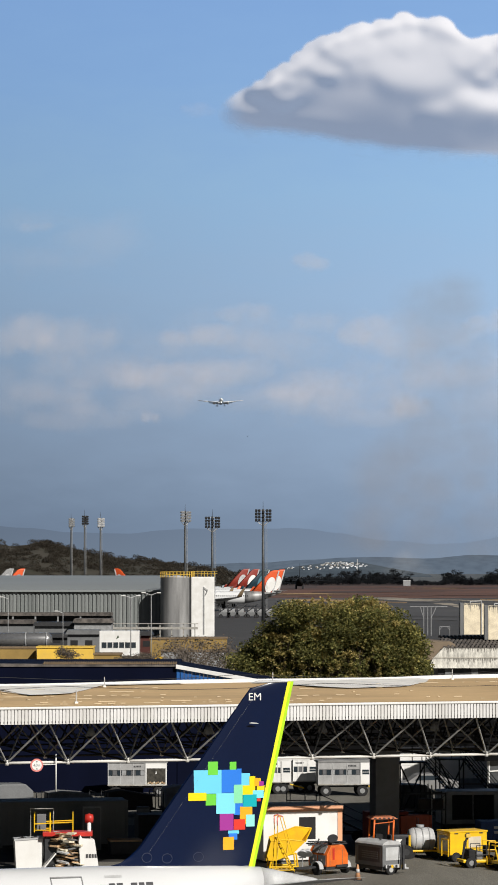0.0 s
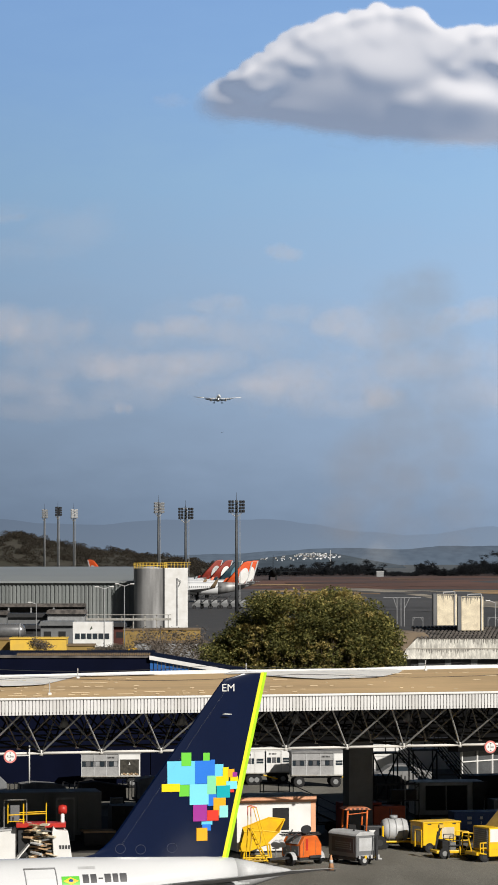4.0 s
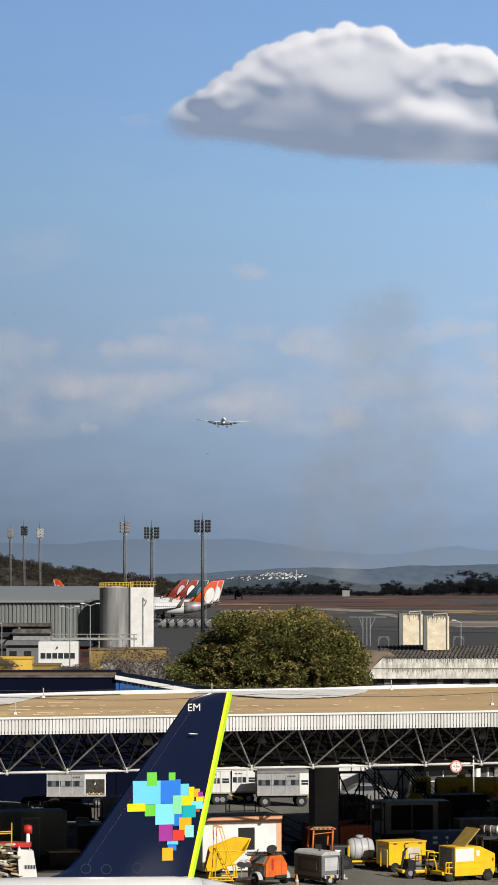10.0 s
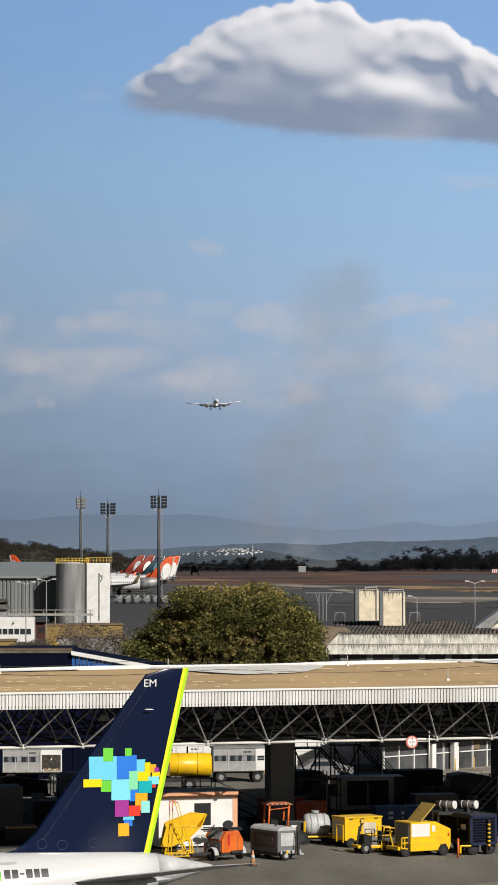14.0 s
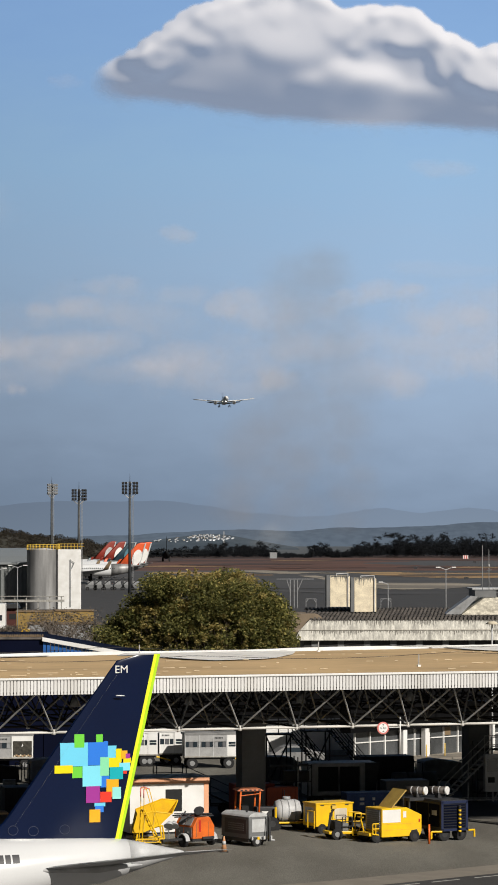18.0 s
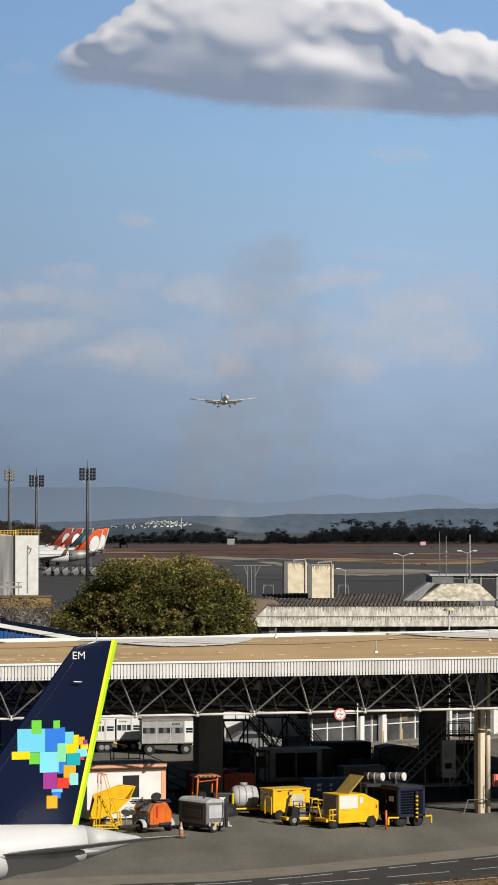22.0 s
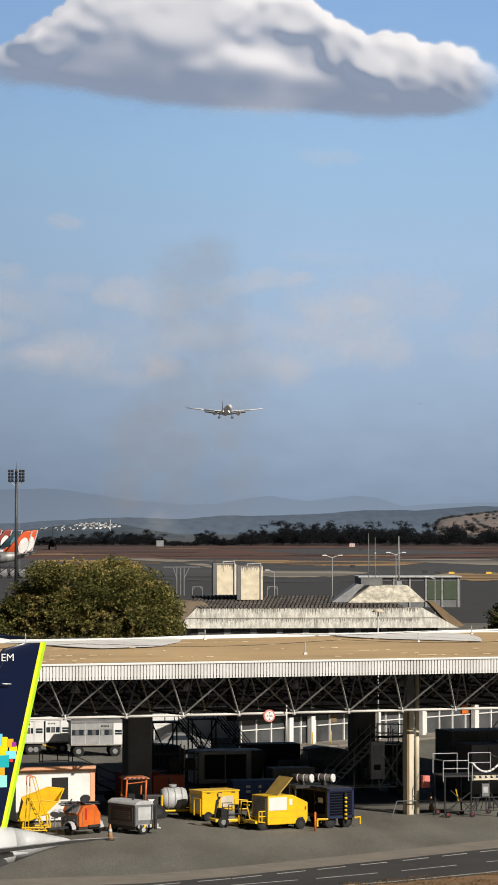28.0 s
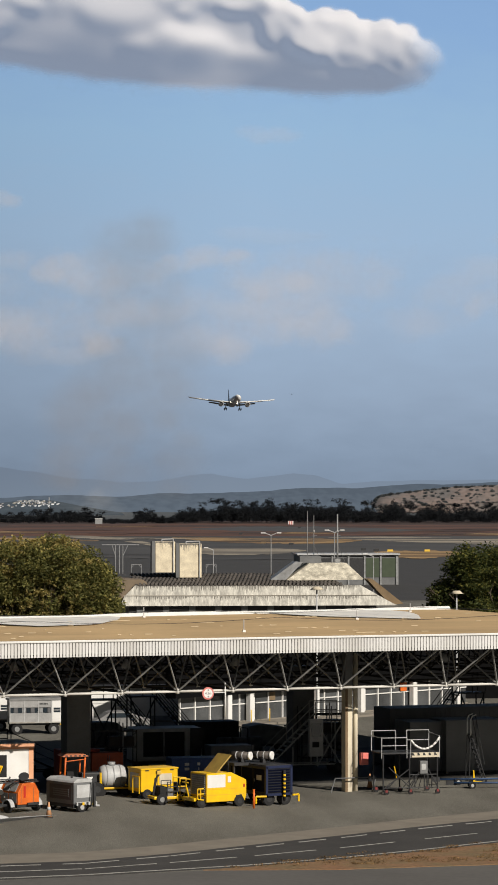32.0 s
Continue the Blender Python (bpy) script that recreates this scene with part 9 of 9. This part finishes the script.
for k in range(620):
    a = rng.uniform(-1, 1)
    h = (1 - abs(a) ** 5.0) ** 0.45
    x, z = 0.5 + 6.5 * a, 3.2 + 8.5 * h * (1 - 0.75 * rng.random() ** 1.6)
    if x < -3.2:
        z = min(z, 9.0)
    elif x > 4.6:
        z = min(z, 9.9)
    y = -4.4 * math.sqrt(max(0.05, 1 - a * a)) * math.sqrt(max(0.0, 1 - ((z - 4) / 8.2) ** 2)) + rng.uniform(-0.3, 0.6)
    up = rng.uniform(0.1, 0.45)
    q = (x + rng.uniform(-0.15, 0.25), y - 0.15, z + up)
    tube(twigs, (x, y, z - 0.4), q, 0.012, 0.006, seg=4, caps=False)
    tips_.append((*q, rng.uniform(0.12, 0.3), rng.uniform(0.15, 0.35)))
tagged(leaves("yellow_foliage", tips_, 9000, 0.125, LEAFTIP, 64, BROAD, hollow=0.0), "yellowed leaf sprigs at the crown's edge", kind="stuff")
tagged(part("twigs", twigs, BARK, BROAD), kind="stuff")
BAREBARK = mat("dry_twigs", (0.2, 0.17, 0.15), 0.9, vary=0.2, scale=3)


def bare_tree(u, d_, h, seed):
    g = thing("bare_tree", (u - 441) / 5603 * d_, d_, 0, 0, "leafless grey tree with fine twigs", "tree", "bare trees")
    rng_ = random.Random(seed)
    bm, tips = bmesh.new(), []
    tube(bm, (0, 0, 0), (0, 0, h * 0.35), 0.2, 0.14, seg=8)
    for k in range(4):
        a = 2 * math.pi * k / 4 + rng_.uniform(-0.4, 0.4)
        branch(bm, (0, 0, h * 0.33), (0.6 * math.cos(a), 0.6 * math.sin(a), 0.7), h * 0.24, 0.07, 4, rng_, tips)
    part("trunk", bm, BAREBARK, g)
    tagged(leaves("twig_spray", [(t_.x, t_.y, t_.z, 0.8, 0.6) for t_ in tips], 1800, 0.11, leaf_mat("dry_leaves", (0.1, 0.085, 0.07), (0.22, 0.18, 0.14), 0.3), seed, g, hollow=0.0), "fine dry twigs")


bare_tree(352, 300, 8.4, 71)
bare_tree(392, 296, 6.8, 72)
bare_tree(322, 330, 6.2, 73)
bare_tree(120, 425, 3.4, 74)
bare_tree(225, 400, 3.0, 75)
bare_tree(255, 410, 3.2, 76)
shr = thing("green_shrub", 14.98, 262, 0, 0, "pale green shrub against a white wall", "shrub")
tagged(leaves("leaves", [(0, 0, 1.5, 1.4, 2.6), (-1.5, 0, 1.2, 1.2, 2.0)], 3000, 0.2, LEAF, 90, shr), "")
# ---- things that move ----
JETWHITE = mat("jet_white", (0.8, 0.8, 0.8), 0.4, vary=0.03)
def landing_jet():
    jet = thing("landing_airliner", 0, 4000, 200, 0, "white wide-body twin-engine airliner descending with its wheels down", "airplane")
    body = part("fuselage", loft([(-32, 0.9, 0.1, 0.1), (-31.5, 0.8, 0.8, 0.8), (-30, 0.5, 1.7, 1.75), (-27, 0.15, 2.5, 2.5), (-23, 0, 2.82, 2.82), (14, 0, 2.82, 2.82), (22, 0.6, 2.2, 2.2), (28, 1.3, 1.2, 1.3), (32, 1.8, 0.3, 0.3)], 28), JETWHITE, jet)
    bm = bmesh.new()
    for side in (-1, 1):
        tube(bm, (-30.2, side * 0.15, 1.75), (-30.0, side * 1.25, 1.35), 0.35, seg=6)
    part("windscreen", bm, GLASS, body)
    part("belly_fairing", loft([(-9, -2.0, 0.3, 0.3), (-6, -2.1, 2.6, 1.6), (6, -2.1, 2.8, 1.6), (10, -2.0, 0.3, 0.3)], 18), LIGHTGREY, body)
    for side in (-1, 1):
        inner = part("wing", wing((-8.5, side * 2.4, -1.3), (3.5, side * 2.4, -1.5), (-1.0, side * 18, 0.5), (4.6, side * 18, 0.4), 1.3, 0.6), LIGHTGREY, jet)
        part("wing_outer", wing((-1.0, side * 18, 0.5), (4.6, side * 18, 0.4), (6.6, side * 31.0, 2.5), (9.0, side * 31.0, 2.5), 0.6, 0.25), LIGHTGREY, inner)
        part("wing_tip", wing((6.6, side * 31.0, 2.5), (9.0, side * 31.0, 2.5), (9.2, side * 32.0, 4.0), (10.2, side * 32.0, 4.0), 0.25, 0.1), WHITE, inner)
        part("flap", wing((3.4, side * 3.0, -1.9), (6.0, side * 3.0, -3.0), (5.0, side * 17, -0.1), (6.8, side * 17, -0.9), 0.3, 0.2), DARKGREY, inner)
        # white tube stands in for sunlight along the wing's front edge
        part("sunlit_edge", path_tube([(-8.6, side * 2.4, -1.2), (-1.1, side * 18, 0.62), (6.5, side * 31.0, 2.62)], 0.38, 8), WHITE, inner, "white tube imitating sunlight along the wing's front edge")
        eng = part("engine", loft([(-9.6, -2.7, 1.5, 1.5), (-9.2, -2.7, 1.72, 1.72), (-6, -2.7, 1.75, 1.75), (-3.6, -2.6, 1.15, 1.15)], 24, cap=False), GREY, jet, at=pose(0, side * 9.6, 0))
        part("intake_lip", loft([(-9.75, -2.7, 1.45, 1.45), (-9.5, -2.7, 1.66, 1.66), (-9.2, -2.7, 1.74, 1.74)], 24, cap=False), WHITE, eng)
        part("fan", tubem((-9.0, 0, -2.7), (-8.7, 0, -2.7), 1.48, seg=24), DARK, eng)
        part("pylon", boxm(-7.5, -1, -0.2, 0.2, -1.2, -0.2), LIGHTGREY, eng)
        leg = part("landing_gear", tubem((1.0, side * 4.8, -1.2), (1.0, side * 5.3, -5.6), 0.28, seg=8), STEEL, jet)
        bm = bmesh.new()
        for fx in (-0.95, 0.95):
            for o in (-0.7, 0.7):
                tube(bm, (1.0 + fx, side * 5.3 + o - 0.25, -5.6 - 0.25 * fx), (1.0 + fx, side * 5.3 + o + 0.25, -5.6 - 0.25 * fx), 0.72, seg=14)
        part("wheels", bm, BLACK, leg)
        part("tailplane", wing((22.5, side * 1.2, 1.0), (28.5, side * 1.0, 1.0), (28.2, side * 9.7, 2.2), (30.4, side * 9.7, 2.2), 0.5, 0.2), LIGHTGREY, jet)
    nose = part("nose_gear", tubem((-25, 0, -2.2), (-25, 0, -5.2), 0.2, seg=8), STEEL, jet)
    part("wheels", tubem((-25, -0.6, -5.2), (-25, 0.6, -5.2), 0.55, seg=14), BLACK, nose)
    part("landing_light", tubem((-25.35, 0, -3.2), (-25.2, 0, -3.2), 0.42, seg=12), glow("lamp_glow", (1.0, 0.95, 0.8), 14), nose)
    part("landing_light", tubem((-8.8, 2.6, -1.2), (-8.6, 2.6, -1.2), 0.35, seg=12), glow("wing_lamp_glow", (1.0, 0.93, 0.75), 8), jet)
    part("tail_fin", wing((19.5, 0, 2.2), (28.5, 0, 2.4), (27.2, 0, 11.2), (30.6, 0, 11.2), 0.6, 0.25), NAVYFIN, jet)
    return jet


NAVYFIN = mat("jet_tail_paint", (0.12, 0.16, 0.24), 0.3, vary=0.1)
JET = landing_jet()
ROLL = [(0, -0.3), (1, -0.3), (6, 1.1), (9, 1.9), (12, 0.5), (14, -2.2), (17, -1.2), (19, -0.3), (22, -1.9), (24, -0.3), (28, 0.4), (30, 0.9), (31, 1.3), (32, 1.4)]
TRACK = [(0, 391, 712), (3, 423, 720), (6, 455, 725), (9, 489, 729), (12, 533, 731), (14, 566, 740), (17, 616, 753), (20, 669, 772), (23, 728, 786), (25, 769, 789), (28, 837, 797), (30, 894, 810), (31, 925, 816), (32, 959, 820)]


def tank_truck():
    g = thing("tank_truck", 0, 195, 0, 0, "bright yellow tank truck driving behind the canopy", "truck")
    cab = part("cab", prismm([(0.05, 0.45), (0.0, 1.1), (0.18, 1.35), (0.42, 2.3), (1.45, 2.34), (1.5, 0.45)], 0, 2.0, bev=0.06), YELLOW, g)
    part("windscreen", prismm([(0.13, 1.4), (0.17, 1.38), (0.4, 2.15), (0.36, 2.17)], 0.12, 1.88), GLASS, cab)
    part("side_window", prismm([(0.5, 1.4), (0.62, 2.1), (1.2, 2.1), (1.2, 1.4)], -0.015, 0.0), GLASS, cab)
    part("grille", boxm(-0.02, 0.05, 0.25, 1.75, 0.7, 1.1), DARK, cab)
    part("bumper", boxm(-0.08, 0.2, -0.02, 2.02, 0.35, 0.62, bev=0.04), DARK, cab)
    part("mirror", boxm(0.3, 0.42, -0.25, -0.08, 1.45, 1.95), DARK, cab)
    part("chassis", boxm(0.3, 6.3, 0.6, 1.4, 0.55, 0.8), DARK, g)
    tank = part("tank", loft([(1.85, 1.6, 0.6, 0.5), (1.9, 1.6, 0.95, 0.72), (6.2, 1.6, 0.95, 0.72), (6.3, 1.6, 0.6, 0.5)], 28), YELLOW, g, at=pose(0, 1.0, 0))
    part("front_dish", tubem((1.8, 0, 1.6), (1.86, 0, 1.6), 0.62, seg=24), BROWN, tank)
    for x in (3.0, 4.2, 5.4):
        part("band", loft([(x, 1.6, 0.965, 0.735), (x + 0.08, 1.6, 0.965, 0.735)], 28), YELLOW, tank)
    part("hatch", tubem((3.4, 0, 2.3), (3.4, 0, 2.48), 0.28, seg=14), YELLOW, tank)
    part("side_box", boxm(3.2, 3.7, -0.05, 0.1, 1.0, 1.8), BROWN, g)
    rails("side_ladder", [[(2.0, 0.0, 0.6), (2.9, 0.0, 1.6), (3.0, 0.0, 0.6)], [(2.4, 0.0, 0.6), (2.4, 0.0, 1.5)]], 0.03, DARK, g)
    for x in (0.95, 4.9):
        for y in (0.15, 1.85):
            wheel(g, x, y, 0.42, 0.3, rim=GREY)
    return g


TRUCK = tank_truck()
BIRD = mat("bird_plumage", (0.02, 0.02, 0.02), 0.8)


def bird():
    g = thing("vulture", 0, 900, 80, 0, "dark soaring bird with spread wings", "bird", "birds")
    part("body", loft([(-0.35, 0, 0.02, 0.02), (-0.1, 0, 0.12, 0.12), (0.2, 0, 0.1, 0.1), (0.4, 0, 0.02, 0.02)], 10), BIRD, g)
    for s_ in (-1, 1):
        part("wing", wing((-0.15, 0, 0.05), (0.2, 0, 0.05), (-0.1, s_ * 0.8, 0.25), (0.1, s_ * 0.8, 0.25), 0.05, 0.02), BIRD, g)
    return g


BIRDS = [bird(), bird()]
for b in BIRDS:
    b.scale = (0.65, 0.65, 0.65)


def motions():
    rows_ = []
    for t, a, b in TRACK:
        d = 4482 - 68.7 * t
        rows_.append((t, pose((a - 441) / 5603 * d, d, 15 + (995 - b) / 5603 * d, between(ROLL, t), 3.0, 92)))
    walk(JET, rows_)
    c = CUMULUS.location.copy()
    walk(CUMULUS, [(0, pose(c.x, c.y, c.z)), (16, pose(c.x + 7, c.y, c.z + 4)), (32, pose(c.x + 13, c.y, c.z + 8))])

    front = [(0, 1840), (9, 914), (10, 828), (11, 726), (12, 617), (12.5, 556), (13, 495), (13.5, 438), (14, 380), (14.5, 319), (16.5, 75), (32, -1800)]
    walk(TRUCK, [(t, pose((a - 441) / 5603 * 195, 195, 0.02)) for t, a in front])
    for b, pts in zip(BIRDS, ([(0, 438, 773), (9, 463, 788), (19, 825, 700), (28, 1185, 783), (32, 1064, 807)], [(0, -160, 530), (20, 430, 548), (32, 800, 570)])):
        walk(b, [(t, pose((u - 441) / 5603 * 800, 800, 15 + (995 - v) / 5603 * 800, 0, 0, 70)) for t, u, v in pts])


motions()
